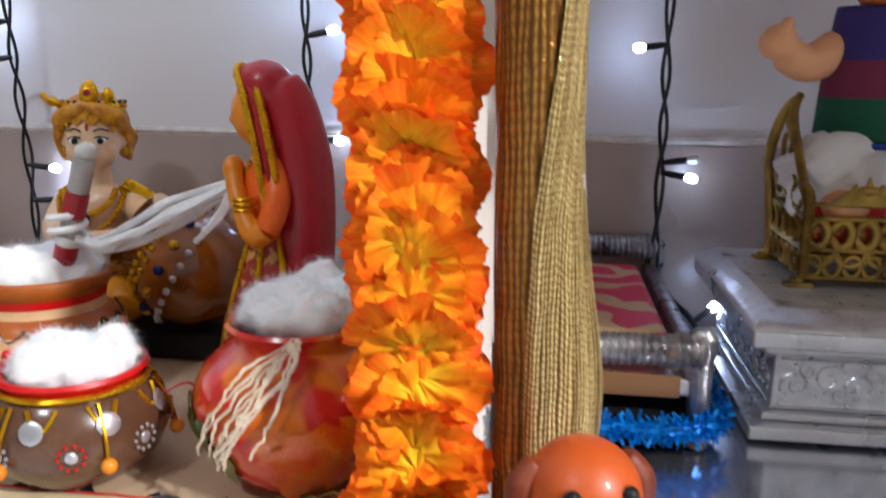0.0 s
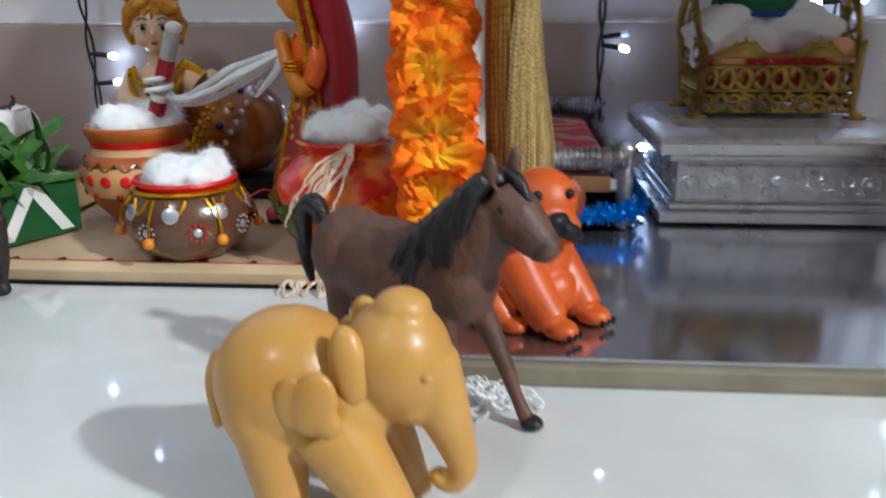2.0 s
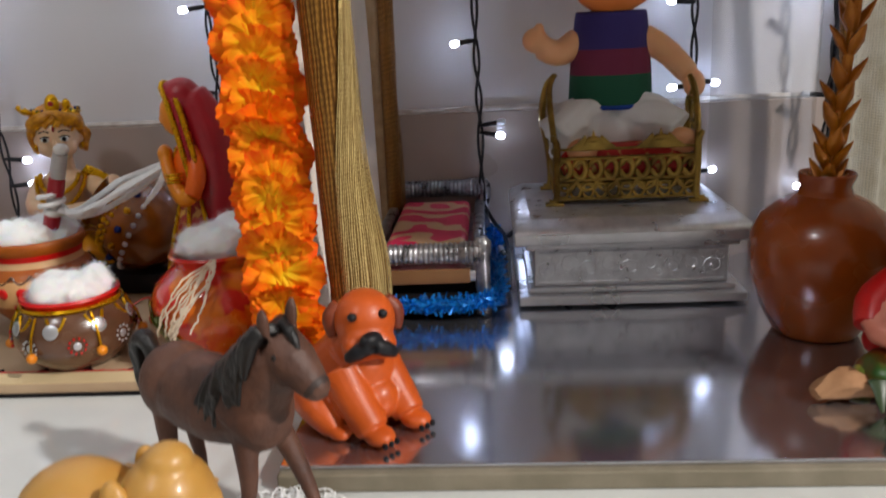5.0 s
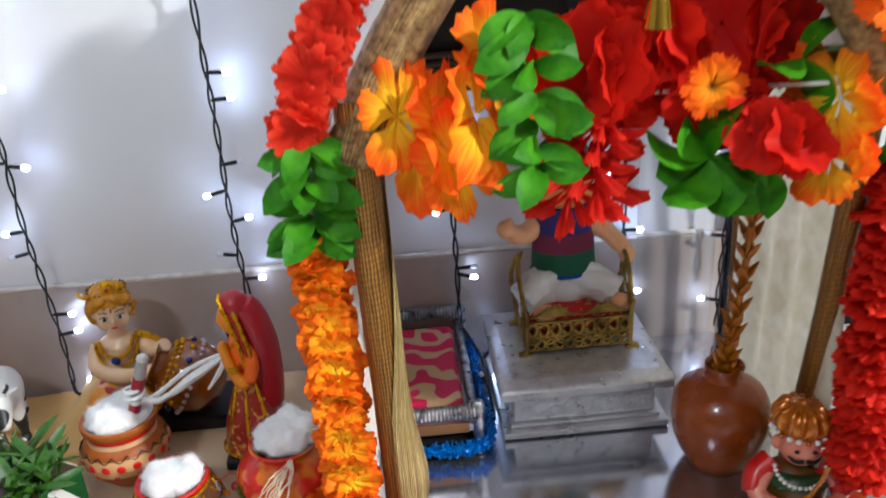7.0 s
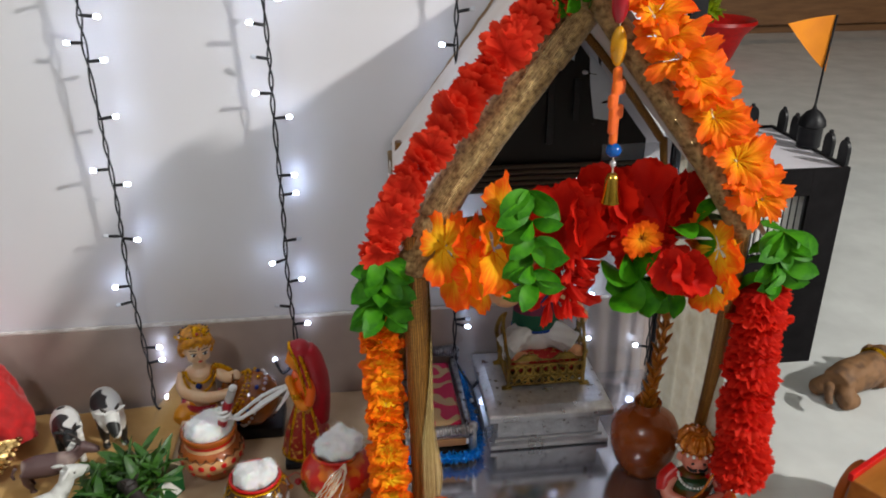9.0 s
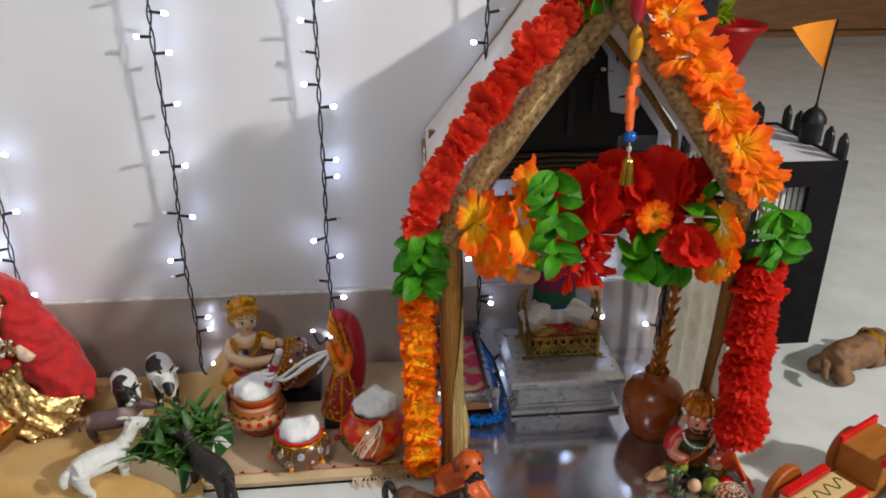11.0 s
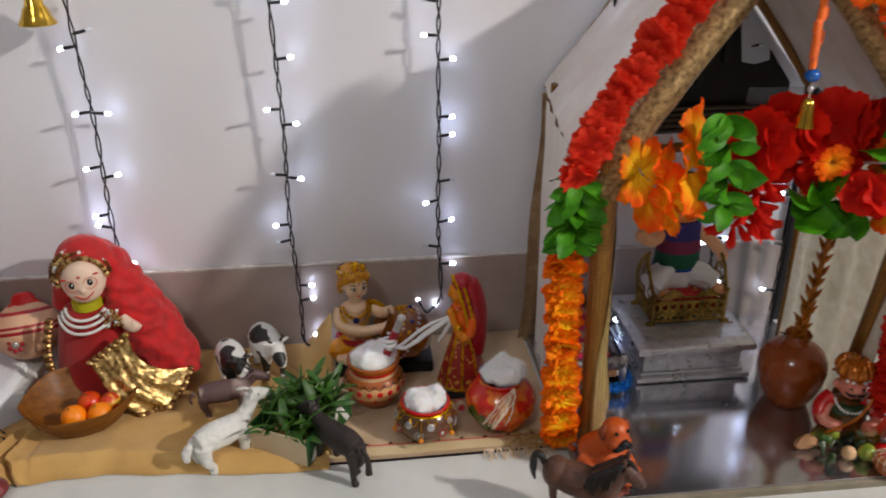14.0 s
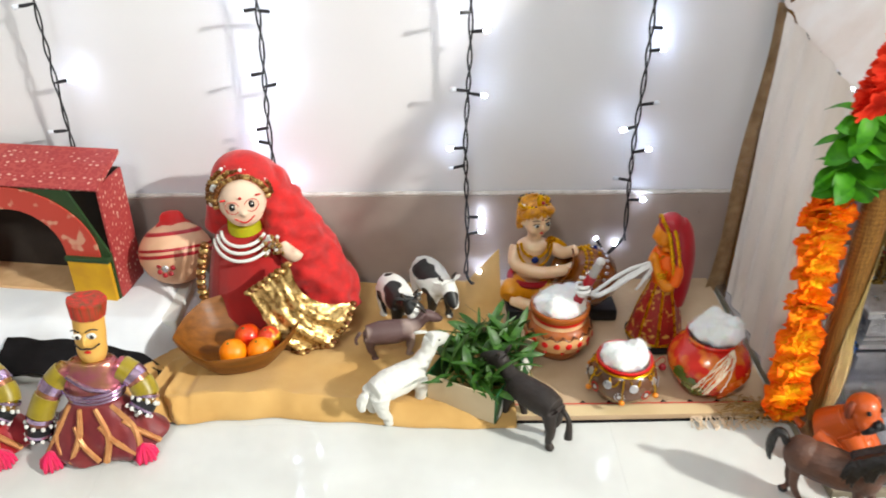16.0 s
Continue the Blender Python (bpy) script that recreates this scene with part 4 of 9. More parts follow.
def dress():
    p = [(0.055, 0.312, 0.036), (0.052, 0.318, 0.17), (0.049, 0.323, 0.315)]
    g = garland("hanging_garland", "hanging garland of frilled orange cloth marigolds and green leaves")
    cord(g, p + [(0.05, 0.32, 0.41)])
    string_flowers(g, "orange", p, 29, 0.60, 21, (0.15, -1, 0.15), (0.80, 1.02), -1, 0.26)
    spray_leaves(g, [(0.050, 0.318, 0.338), (0.054, 0.308, 0.412)], 6, 22, "slim_leaf", 1.0, -0.2)
    string_leaves(g, [(0.050, 0.322, 0.345), (0.054, 0.315, 0.405)], 3, 4, 26, "slim_leaf", 0.95)
    p = [(0.050, 0.300, 0.425), (0.090, 0.305, 0.508), (0.165, 0.315, 0.608), (0.236, 0.322, 0.690)]
    g = garland("roof_garland", "garland of frilled red cloth flowers along the sloping beam")
    cord(g, p)
    string_flowers(g, "ruddy", p, 19, 0.46, 23, (-0.05, -1, 0.2), (0.62, 0.90), -1, 0.3)
    string_leaves(g, [(0.246, 0.318, 0.692), (0.270, 0.310, 0.705)], 3, 6, 24, size=0.72)
    p = [(0.296, 0.304, 0.725), (0.350, 0.278, 0.652), (0.400, 0.260, 0.574), (0.450, 0.246, 0.492)]
    g = garland("roof_garland", "garland of orange and yellow cloth flowers along the sloping beam")
    cord(g, p)
    string_flowers(g, "sunny", p, 13, 0.60, 25, (0.35, -1, 0.35), (0.85, 1.05), -1, 0.25)
    p = [(0.504, 0.262, 0.095), (0.492, 0.256, 0.22), (0.484, 0.248, 0.37)]
    g = garland("hanging_garland", "hanging garland of feathery scarlet cloth flowers and green leaves")
    cord(g, p + [(0.48, 0.24, 0.45)])
    string_flowers(g, "scarlet", p, 24, 0.08, 27, (0.1, -1, 0.1), (0.80, 1.04), 1)
    string_leaves(g, [(0.488, 0.245, 0.392), (0.487, 0.240, 0.450)], 4, 4, 28, "slim_leaf", 0.95)
    spray_leaves(g, [(0.490, 0.240, 0.396), (0.489, 0.234, 0.450)], 4, 29, "slim_leaf", 0.95, 0.2)
    # the row of large flowers across the opening
    g = garland("flower_valance", "row of large orange and red cloth flowers with leaves")
    cord(g, [(0.09, 0.305, 0.425), (0.27, 0.30, 0.43), (0.443, 0.245, 0.44)])
    for kind, p, d, s in (
            ("big_orange", (0.134, 0.298, 0.410), (-0.25, -0.9, 0.3), 1.0), ("big_orange", (0.150, 0.288, 0.412), (0.75, -0.6, 0.35), 0.95),
            ("big_orange", (0.178, 0.286, 0.425), (0.65, -0.7, 0.4), 1.08), ("big_orange", (0.160, 0.282, 0.395), (0.3, -0.9, 0.1), 0.85), ("big_orange", (0.122, 0.292, 0.428), (0.1, -0.85, 0.5), 0.8), ("big_orange", (0.190, 0.300, 0.452), (0.7, -0.6, 0.3), 0.95),
            ("big_red", (0.260, 0.312, 0.447), (-0.65, -0.75, 0.1), 1.0), ("big_red", (0.268, 0.302, 0.453), (-0.5, -0.85, 0.1), 1.05), ("big_red", (0.286, 0.308, 0.447), (0.6, -0.8, 0.2), 1.0),
            ("big_red", (0.312, 0.315, 0.465), (-0.5, -0.8, 0.3), 1.0), ("big_red", (0.335, 0.312, 0.461), (0.6, -0.7, 0.2), 1.05), ("big_red", (0.362, 0.302, 0.474), (-0.6, -0.7, 0.2), 1.0), ("big_red", (0.385, 0.290, 0.468), (0.5, -0.8, 0.2), 0.95),
            ("big_red", (0.350, 0.290, 0.425), (-0.3, -0.9, -0.1), 0.85),
            ("ragged_red", (0.262, 0.292, 0.436), (0.1, -0.35, 0.9), 1.0), ("ragged_red", (0.268, 0.292, 0.426), (0.1, -0.5, 0.9), 1.05), ("ragged_red", (0.266, 0.285, 0.411), (-0.2, -0.3, 0.9), 1.1), ("ragged_red", (0.256, 0.286, 0.391), (0.0, -0.5, 0.9), 1.2), ("ragged_red", (0.264, 0.282, 0.373), (0.2, -0.4, 0.9), 1.25), ("ragged_red", (0.246, 0.288, 0.366), (-0.3, -0.5, 0.8), 1.2),
            ("small_orange", (0.337, 0.262, 0.441), (-0.1, -1, 0.05), 0.95), ("ragged_red", (0.368, 0.258, 0.434), (0.3, -0.5, 0.8), 0.75), ("ragged_red", (0.372, 0.256, 0.422), (0.1, -0.4, 0.9), 0.75),
            ("big_red", (0.386, 0.240, 0.403), (0.25, -0.9, 0.5), 0.62), ("big_red", (0.372, 0.244, 0.408), (-0.6, -0.7, 0.2), 0.6),
            ("big_orange", (0.422, 0.248, 0.429), (-0.9, -0.45, 0.15), 0.85), ("big_orange", (0.430, 0.245, 0.416), (0.88, -0.45, 0.15), 0.9), ("big_orange", (0.422, 0.248, 0.387), (-0.75, -0.6, 0.4), 0.75)):
        droop = Matrix.Diagonal((0.80, 1.18, 1.0, 1.0)) if kind == "big_orange" else I4
        again(MOLDS[kind][int(p[0] * 1000) % len(MOLDS[kind])], g, aim(p, d) @ droop @ Matrix.Rotation(p[0] * 50, 4, "Z") @ Matrix.Scale(s * (1.0 if kind == "big_orange" else 0.9), 4))
    spray_leaves(g, [(0.214, 0.282, 0.494), (0.219, 0.272, 0.442), (0.219, 0.266, 0.392)], 7, 31, "slim_leaf", 0.98)
    rnd = random.Random(33)
    for c, n, r in (((0.342, 0.265, 0.388), 9, 0.9), ((0.375, 0.262, 0.380), 7, 0.9), ((0.400, 0.262, 0.455), 4, 0.9)):
        for k in range(n):
            a = 6.283 * k / n + rnd.uniform(-.3, .3)
            m = Matrix.Translation(c) @ Matrix.Rotation(-a, 4, "Y") @ pose(0, 0, 0, rnd.uniform(-70, 10), rnd.uniform(-25, 35), rnd.uniform(-30, 30))
            again(MOLDS["wide_leaf"][0], g, m @ Matrix.Scale(r * rnd.uniform(0.75, 1), 4))
    for ms in MOLDS.values():
        for o in ms:
            bpy.data.objects.remove(o)


dress()


def bell_drop():
    g = thing("bell_hanging", pose(0.302, 0.272, 0.017), "bead string with an orange felt ornament and brass bell", "hanging ornament")
    bm = bmesh.new()
    tube(bm, [(-0.012, 0.035, 0.685), (-0.006, 0.0, 0.655), (0, 0, 0.495)], 0.0008, 5)
    part("cord", bm, JUTE, g)
    for nm, mat, z, r, h in (("bead", MAROON, 0.672, 0.0085, 0.020), ("bead", paint("amber_bead", (0.66, 0.36, 0.03), (0.5, 0.24, 0.02), 60, 0.3, coat=0.3), 0.630, 0.0082, 0.020), ("bead", paint("blue_bead", (0.02, 0.12, 0.42), None, 40, 0.25), 0.522, 0.0085, 0.0075), ("bead", SILVERFLAT, 0.507, 0.0035, 0.004)):
        bm = bmesh.new()
        ball(bm, (-0.008 * (z - 0.49) / 0.2, 0, z), (r, r, h))
        part(nm, bm, mat, g)
    bm = bmesh.new()
    R = Matrix.Rotation(radians(38), 4, "Z")
    g2 = bmesh.new()
    for z, w, x in ((0.602, 0.012, 0.0), (0.588, 0.020, 0.004), (0.575, 0.014, -0.004), (0.562, 0.022, 0.003), (0.548, 0.015, 0.0), (0.536, 0.011, 0.002)):
        box(g2, (x, 0, z), (w, 0.007, 0.016), 0.003, 0, Matrix.Translation((-0.004, 0, 0)) @ R)
    fuse(bm, [(g2, 0)], 0.0012, 1)
    part("ornament", bm, paint("orange_felt", (0.75, 0.2, 0.01), (0.65, 0.15, 0.01), 60, 0.8, sheen=0.2), g, "orange felt cut-out")
    bm = bmesh.new()
    lathe(bm, [(0.0025, 0.497), (0.005, 0.4955), (0.0075, 0.49), (0.0085, 0.48), (0.0108, 0.468), (0.0118, 0.464), (0.0105, 0.463), (0.007, 0.48)], 24)
    part("bell", bm, SHINYBRASS, g, "small brass bell")


bell_drop()


def straw():
    rnd = random.Random(41)
    bm = bmesh.new()
    for k in range(90):
        q = Vector((rnd.gauss(0.035, 0.022), rnd.gauss(0.335, 0.010), 0.011))
        a = rnd.uniform(0, 6.28)
        d = Vector((math.cos(a), 0.5 * math.sin(a), 0)) * rnd.uniform(0.008, 0.022)
        tube(bm, [q - d, q + Vector((0, 0, rnd.uniform(0.001, 0.012))), q + d], 0.0006, 4)
    solid("dry_straw", bm, paint("dry_straw", (0.42, 0.27, 0.12), (0.28, 0.17, 0.08), 80, 0.8), "wisps of dry straw round the pole's foot", "straw", kind="stuff")


straw()

# ---- inside the pavilion ----
BT = 0.014          # top of the mirror board


DARKSILVER = paint("tarnished_silver", (0.5, 0.5, 0.52), (0.14, 0.14, 0.15), 90, 0.3, metal=0.9, bump=0.9, fine=160, vary=0.1)


def plinth():
    p = thing("silver_plinth", pose(0.303, 0.53, BT), "silver-clad wooden plinth with embossed sides and a stepped top", "plinth")
    W, D = 0.184, 0.17
    for nm, z0, z1, grow, mat in (("base", 0.002, 0.010, 0.0, SILVERFLAT), ("lower_step", 0.010, 0.015, -0.016, SILVERFLAT), ("body", 0.015, 0.048, -0.026, SILVER),
                                  ("upper_step", 0.048, 0.054, -0.012, SILVERFLAT), ("top", 0.054, 0.064, 0.006, SILVERFLAT)):
        bm = bmesh.new()
        box(bm, (0, 0, (z0 + z1) / 2), (W + grow, D + grow, z1 - z0), 0.0016)
        part(nm, bm, mat, p)
    bm = bmesh.new()
    out = [(-0.095, -0.088), (0.095, -0.088), (0.095, 0.088), (-0.095, 0.088)]
    rings(bm, [[(x * s, y * s, z) for x, y in out] for s, z in ((1, 0.064), (0.97, 0.068), (0.86, 0.0735), (0.85, 0.0735))], 0)
    part("bevelled_top", bm, SILVER, p, "embossed silver slope")
    # scrolled relief on the sides
    def spiral(cx, cz, r, turn, flip):
        return [(cx + flip * r * (1 - 0.75 * k / 14) * math.cos(turn + k * 0.55), cz + r * (1 - 0.75 * k / 14) * math.sin(turn + k * 0.55)) for k in range(15)]
    def relief(place, n, w):
        bm = bmesh.new()
        for i in range(n):
            x = (i - (n - 1) / 2) * w / n
            f = 1 if i % 2 else -1
            for q in (spiral(x, 0.0315 + f * 0.002, 0.0085, 0.4 * f, f), spiral(x + 0.35 * w / n, 0.0315 - f * 0.006, 0.0045, 2.0, -f)):
                tube(bm, [place(a, b) for a, b in q], 0.0007, 5)
            for k in range(4):
                ball(bm, place(x + 0.006 * math.cos(k * 1.7 + i), 0.0315 + 0.0105 * math.sin(k * 1.9 + i * 2)), 0.0010, seg=8)
        for z in (0.0185, 0.0445):
            tube(bm, [place(-w / 2, z), place(w / 2, z)], 0.0011, 5)
        return bm
    part("relief", relief(lambda a, b: (a, -0.0722, b), 9, 0.15), SILVER, p, "raised silver scrollwork")
    part("relief", relief(lambda a, b: (-0.0792, a, b), 8, 0.136), SILVER, p, "raised silver scrollwork")


plinth()
CRADLE_Z = BT + 0.0735


def cradle():
    c = thing("brass_cradle", pose(0.306, 0.538, CRADLE_Z), "small openwork cradle of aged brass with curled posts", "cradle")
    W, D = 0.118, 0.072
    for nm, y, z1 in (("front_rail", -D / 2, 0.050), ("back_rail", D / 2, 0.066)):
        bm = bmesh.new()
        for z, r in ((0.022, 0.0018), (0.040, 0.0018), (0.048, 0.0014)):
            tube(bm, [(-W / 2, y, z), (W / 2, y, z)], r, 6)
        for i in range(9):
            x = -W / 2 + W * (i + 0.5) / 9
            # oval openings between the rails
            tube(bm, [(x + 0.0052 * math.cos(a), y, 0.031 + 0.0078 * math.sin(a)) for a in (2 * math.pi * k / 12 for k in range(13))], 0.0027, 6)
        for i in range(11):
            x = -W / 2 + W * (i + 0.5) / 11
            tube(bm, [(x + 0.0046 * math.cos(a), y, 0.0125 + 0.0062 * math.sin(a)) for a in (2 * math.pi * k / 12 for k in range(13))], 0.0016, 6)
        tube(bm, [(-W / 2, y, 0.0055), (W / 2, y, 0.0055)], 0.0015, 6)
        for i in range(7):
            x = -W / 2 + W * (i + 0.5) / 7
            tube(bm, [(x + 0.008 * math.cos(a), y, 0.021 - 0.0085 * math.sin(a)) for a in (math.pi * k / 8 for k in range(9))], 0.0017, 6)
        for x in (-0.028, 0.028):
            crest = [(-0.021, 0.048), (-0.013, 0.054), (-0.007, 0.060), (-0.003, z1 + 0.004), (0, z1 + 0.014), (0.003, z1 + 0.004), (0.007, 0.060), (0.013, 0.054), (0.021, 0.048)]
            rings(bm, [[(x + cx, yy, cz) for cx, cz in crest] for yy in (y - 0.0014, y + 0.0014)], 0)
            limb(bm, [(x - 0.010, y, 0.049), (x - 0.004, y, 0.056), (x, y, z1 + 0.006), (x + 0.004, y, 0.056), (x + 0.010, y, 0.049)], [0.0012, 0.0026, 0.003, 0.0026, 0.0012], 14, 6, flat=1.0)
        part(nm, bm, BRASS, c)
    for sx in (-1, 1):
        bm = bmesh.new()
        for z in (0.022, 0.040):
            tube(bm, [(sx * W / 2, -D / 2, z), (sx * W / 2, D / 2, z)], 0.0016, 6)
        for i in range(5):
            y = -D / 2 + D * (i + 0.5) / 5
            tube(bm, [(sx * W / 2, y + 0.006 * math.cos(a), 0.031 + 0.008 * math.sin(a)) for a in (2 * math.pi * k / 12 for k in range(13))], 0.0019, 6)
        for i in range(6):
            y = -D / 2 + D * (i + 0.5) / 6
            tube(bm, [(sx * W / 2, y + 0.0048 * math.cos(a), 0.0125 + 0.0062 * math.sin(a)) for a in (2 * math.pi * k / 12 for k in range(13))], 0.0016, 6)
        limb(bm, [(sx * W / 2, -D / 2, 0.046), (sx * (W / 2 + 0.003), -D / 4, 0.074), (sx * (W / 2 + 0.003), 0.0, 0.096), (sx * (W / 2 - 0.002), D / 2 - 0.028, 0.108)], [0.0026, 0.0028, 0.0028, 0.0022], 14, 8)
        for y, z, r in ((-0.020, 0.051, 0.008), (-0.004, 0.056, 0.009), (0.013, 0.056, 0.009), (-0.008, 0.074, 0.009), (0.009, 0.076, 0.009), (0.006, 0.094, 0.007)):
            tube(bm, [(sx * (W / 2 + 0.002), y + r * math.cos(a), z + r * math.sin(a)) for a in (2 * math.pi * k / 12 for k in range(13))], 0.0016, 5)
        part("side_rail", bm, BRASS, c)
        for sy in (-1, 1):
            x, y, h = sx * W / 2, sy * D / 2, 0.052 if sy < 0 else 0.078
            bm = bmesh.new()
            if sy < 0:
                limb(bm, [(x + sx * 0.006, y, 0.0018), (x, y, 0.006), (x, y, 0.03), (x, y, h), (x + sx * 0.004, y, h + 0.008)], [0.0038, 0.003, 0.003, 0.0034, 0.0018], 16, 8)
            else:
                limb(bm, [(x + sx * 0.006, y, 0.0018), (x, y, 0.008), (x + sx * 0.002, y, 0.04), (x + sx * 0.008, y - 0.01, 0.07), (x + sx * 0.004, y - 0.022, 0.098), (x - sx * 0.004, y - 0.026, 0.108)], [0.0038, 0.003, 0.0034, 0.0036, 0.0032, 0.0018], 20, 8)
            box(bm, (x + sx * 0.002, y, 0.0014), (0.016, 0.009, 0.0028), 0.001)
            part("post", bm, BRASS, c)
    bm = bmesh.new()
    box(bm, (0, 0, 0.017), (W - 0.004, D - 0.004, 0.004), 0.001)
    part("bottom_plate", bm, BRASS, c)
    bm = bmesh.new()
    box(bm, (0, 0, 0.034), (W - 0.01, D - 0.012, 0.030), 0.010)
    solid("cradle_cushion", bm, spotted("red_brocade", (0.5, 0.015, 0.015), (0.6, 0.38, 0.1), 160, 0.62, 0.6), "small red and gold brocade cushion in the cradle", "cushion", m=pose(0.306, 0.538, CRADLE_Z))


cradle()


def baby_doll():
    skin, pale, body, white = (bmesh.new() for _ in range(4))
    base = Vector((0.300, 0.560, CRADLE_Z + 0.066))
    ball(skin, (0, 0, 0.127), (0.033, 0.030, 0.036))
    ball(skin, (0, -0.010, 0.111), (0.031, 0.023, 0.020))
    for sx in (-1, 1):
        ball(skin, (sx * 0.017, -0.014, 0.110), (0.015, 0.014, 0.013))
        ball(skin, (sx * 0.033, 0, 0.124), (0.005, 0.006, 0.009))
    limb(skin, [(0, 0, 0.07), (0, -0.002, 0.112)], [0.016, 0.019], 5, 12)
    limb(pale, [(-0.028, 0.0, 0.070), (-0.046, -0.006, 0.060), (-0.062, -0.012, 0.066)], [0.0125, 0.0115, 0.0105], 8, 12)
    ball(pale, (-0.067, -0.014, 0.072), (0.0115, 0.0100, 0.0110))
    ball(pale, (-0.0635, -0.018, 0.0815), (0.0045, 0.0045, 0.0060))
    limb(pale, [(0.028, 0.0, 0.070), (0.047, -0.006, 0.058), (0.066, -0.012, 0.038)], [0.0125, 0.0110, 0.0100], 8, 12)
    ball(pale, (0.071, -0.013, 0.029), (0.0095, 0.0090, 0.0125))
    ball(pale, (-0.030, -0.046, -0.022), (0.014, 0.010, 0.012))
    ball(pale, (0.054, -0.044, -0.016), (0.015, 0.010, 0.012))
    limb(body, [(0, 0, 0.012), (0, 0, 0.045), (0, -0.001, 0.094)], [0.038, 0.036, 0.031], 10, 18, flat=0.75)
    for sx in (-1, 1):
        limb(white, [(sx * 0.010, 0.0, 0.004), (sx * 0.034, -0.020, 0.004), (sx * 0.054, -0.032, -0.008)], [0.020, 0.0195, 0.017], 10, 16, flat=0.8, wob=0.5)
        limb(white, [(sx * 0.022, -0.01, -0.008), (sx * 0.044, -0.03, -0.016), (sx * 0.044, -0.036, -0.026)], [0.017, 0.015, 0.010], 8, 12, wob=0.5)
    ball(white, (0, 0, -0.016), (0.034, 0.030, 0.034))
    bm = bmesh.new()
    fuse(bm, [(skin, 0), (pale, 6), (body, 1), (white, 2)], 0.0020)
    for sx in (-1, 1):
        ball(bm, (sx * 0.013, -0.0305, 0.124), (0.003, 0.0022, 0.0042), 3, seg=10)
        tube(bm, smooth_path([(sx * 0.008, -0.0305, 0.1325), (sx * 0.013, -0.0295, 0.1345), (sx * 0.018, -0.0275, 0.133)], 8), 0.0008, 5, 5)
    ball(bm, (0, -0.034, 0.107), (0.0048, 0.002, 0.0034), 4, seg=10)
    ball(bm, (0, -0.0335, 0.1155), (0.0035, 0.003, 0.003), 0, seg=10)
    ball(bm, (0, 0.006, 0.140), (0.0335, 0.0295, 0.0290), 5, seg=20)
    tube(bm, [(0.0365 * math.cos(a), 0.0285 * math.sin(a), 0.0125) for a in (2 * math.pi * k / 28 for k in range(29))], 0.0022, 6, 7)
    m, t, b = nodes_of("striped_knit")
    sep = t.nodes.new("ShaderNodeSeparateXYZ")
    tc = t.nodes.new("ShaderNodeTexCoord")
    t.links.new(tc.outputs["Object"], sep.inputs[0])
    mr = t.nodes.new("ShaderNodeMapRange")
    mr.inputs["From Min"].default_value, mr.inputs["From Max"].default_value = 0.0, 0.1
    t.links.new(sep.outputs["Z"], mr.inputs[0])
    r = ramp_node(t, [(0.0, (0.02, 0.06, 0.25)), (0.14, (0.01, 0.09, 0.05)), (0.40, (0.16, 0.02, 0.06)), (0.62, (0.035, 0.025, 0.16))], "CONSTANT")
    t.links.new(mr.outputs[0], r.inputs[0])
    t.links.new(r.outputs[0], b.inputs["Base Color"])
    b.inputs["Roughness"].default_value = 0.9
    bump_node(t, b, noise_node(t, tc.outputs["Object"], 500, 2), 0.5)
    sk = paint("vinyl_skin", (0.70, 0.28, 0.13), (0.64, 0.24, 0.11), 20, 0.45, bump=0.03, sss=0.15)
    solid("baby_doll", bm, [sk, m, WHITECLOTH, BLACKPL, REDPAINT, paint("dark_doll_hair", (0.03, 0.025, 0.035), (0.02, 0.016, 0.022), 60, 0.5), paint("pale_vinyl", (0.80, 0.50, 0.33), (0.74, 0.44, 0.28), 20, 0.45, bump=0.03, sss=0.15), paint("blue_hem", (0.02, 0.06, 0.30), None, 60, 0.8)], "vinyl doll in a striped top and white trousers, seated", "doll", m=Matrix.Translation(base))


baby_doll()


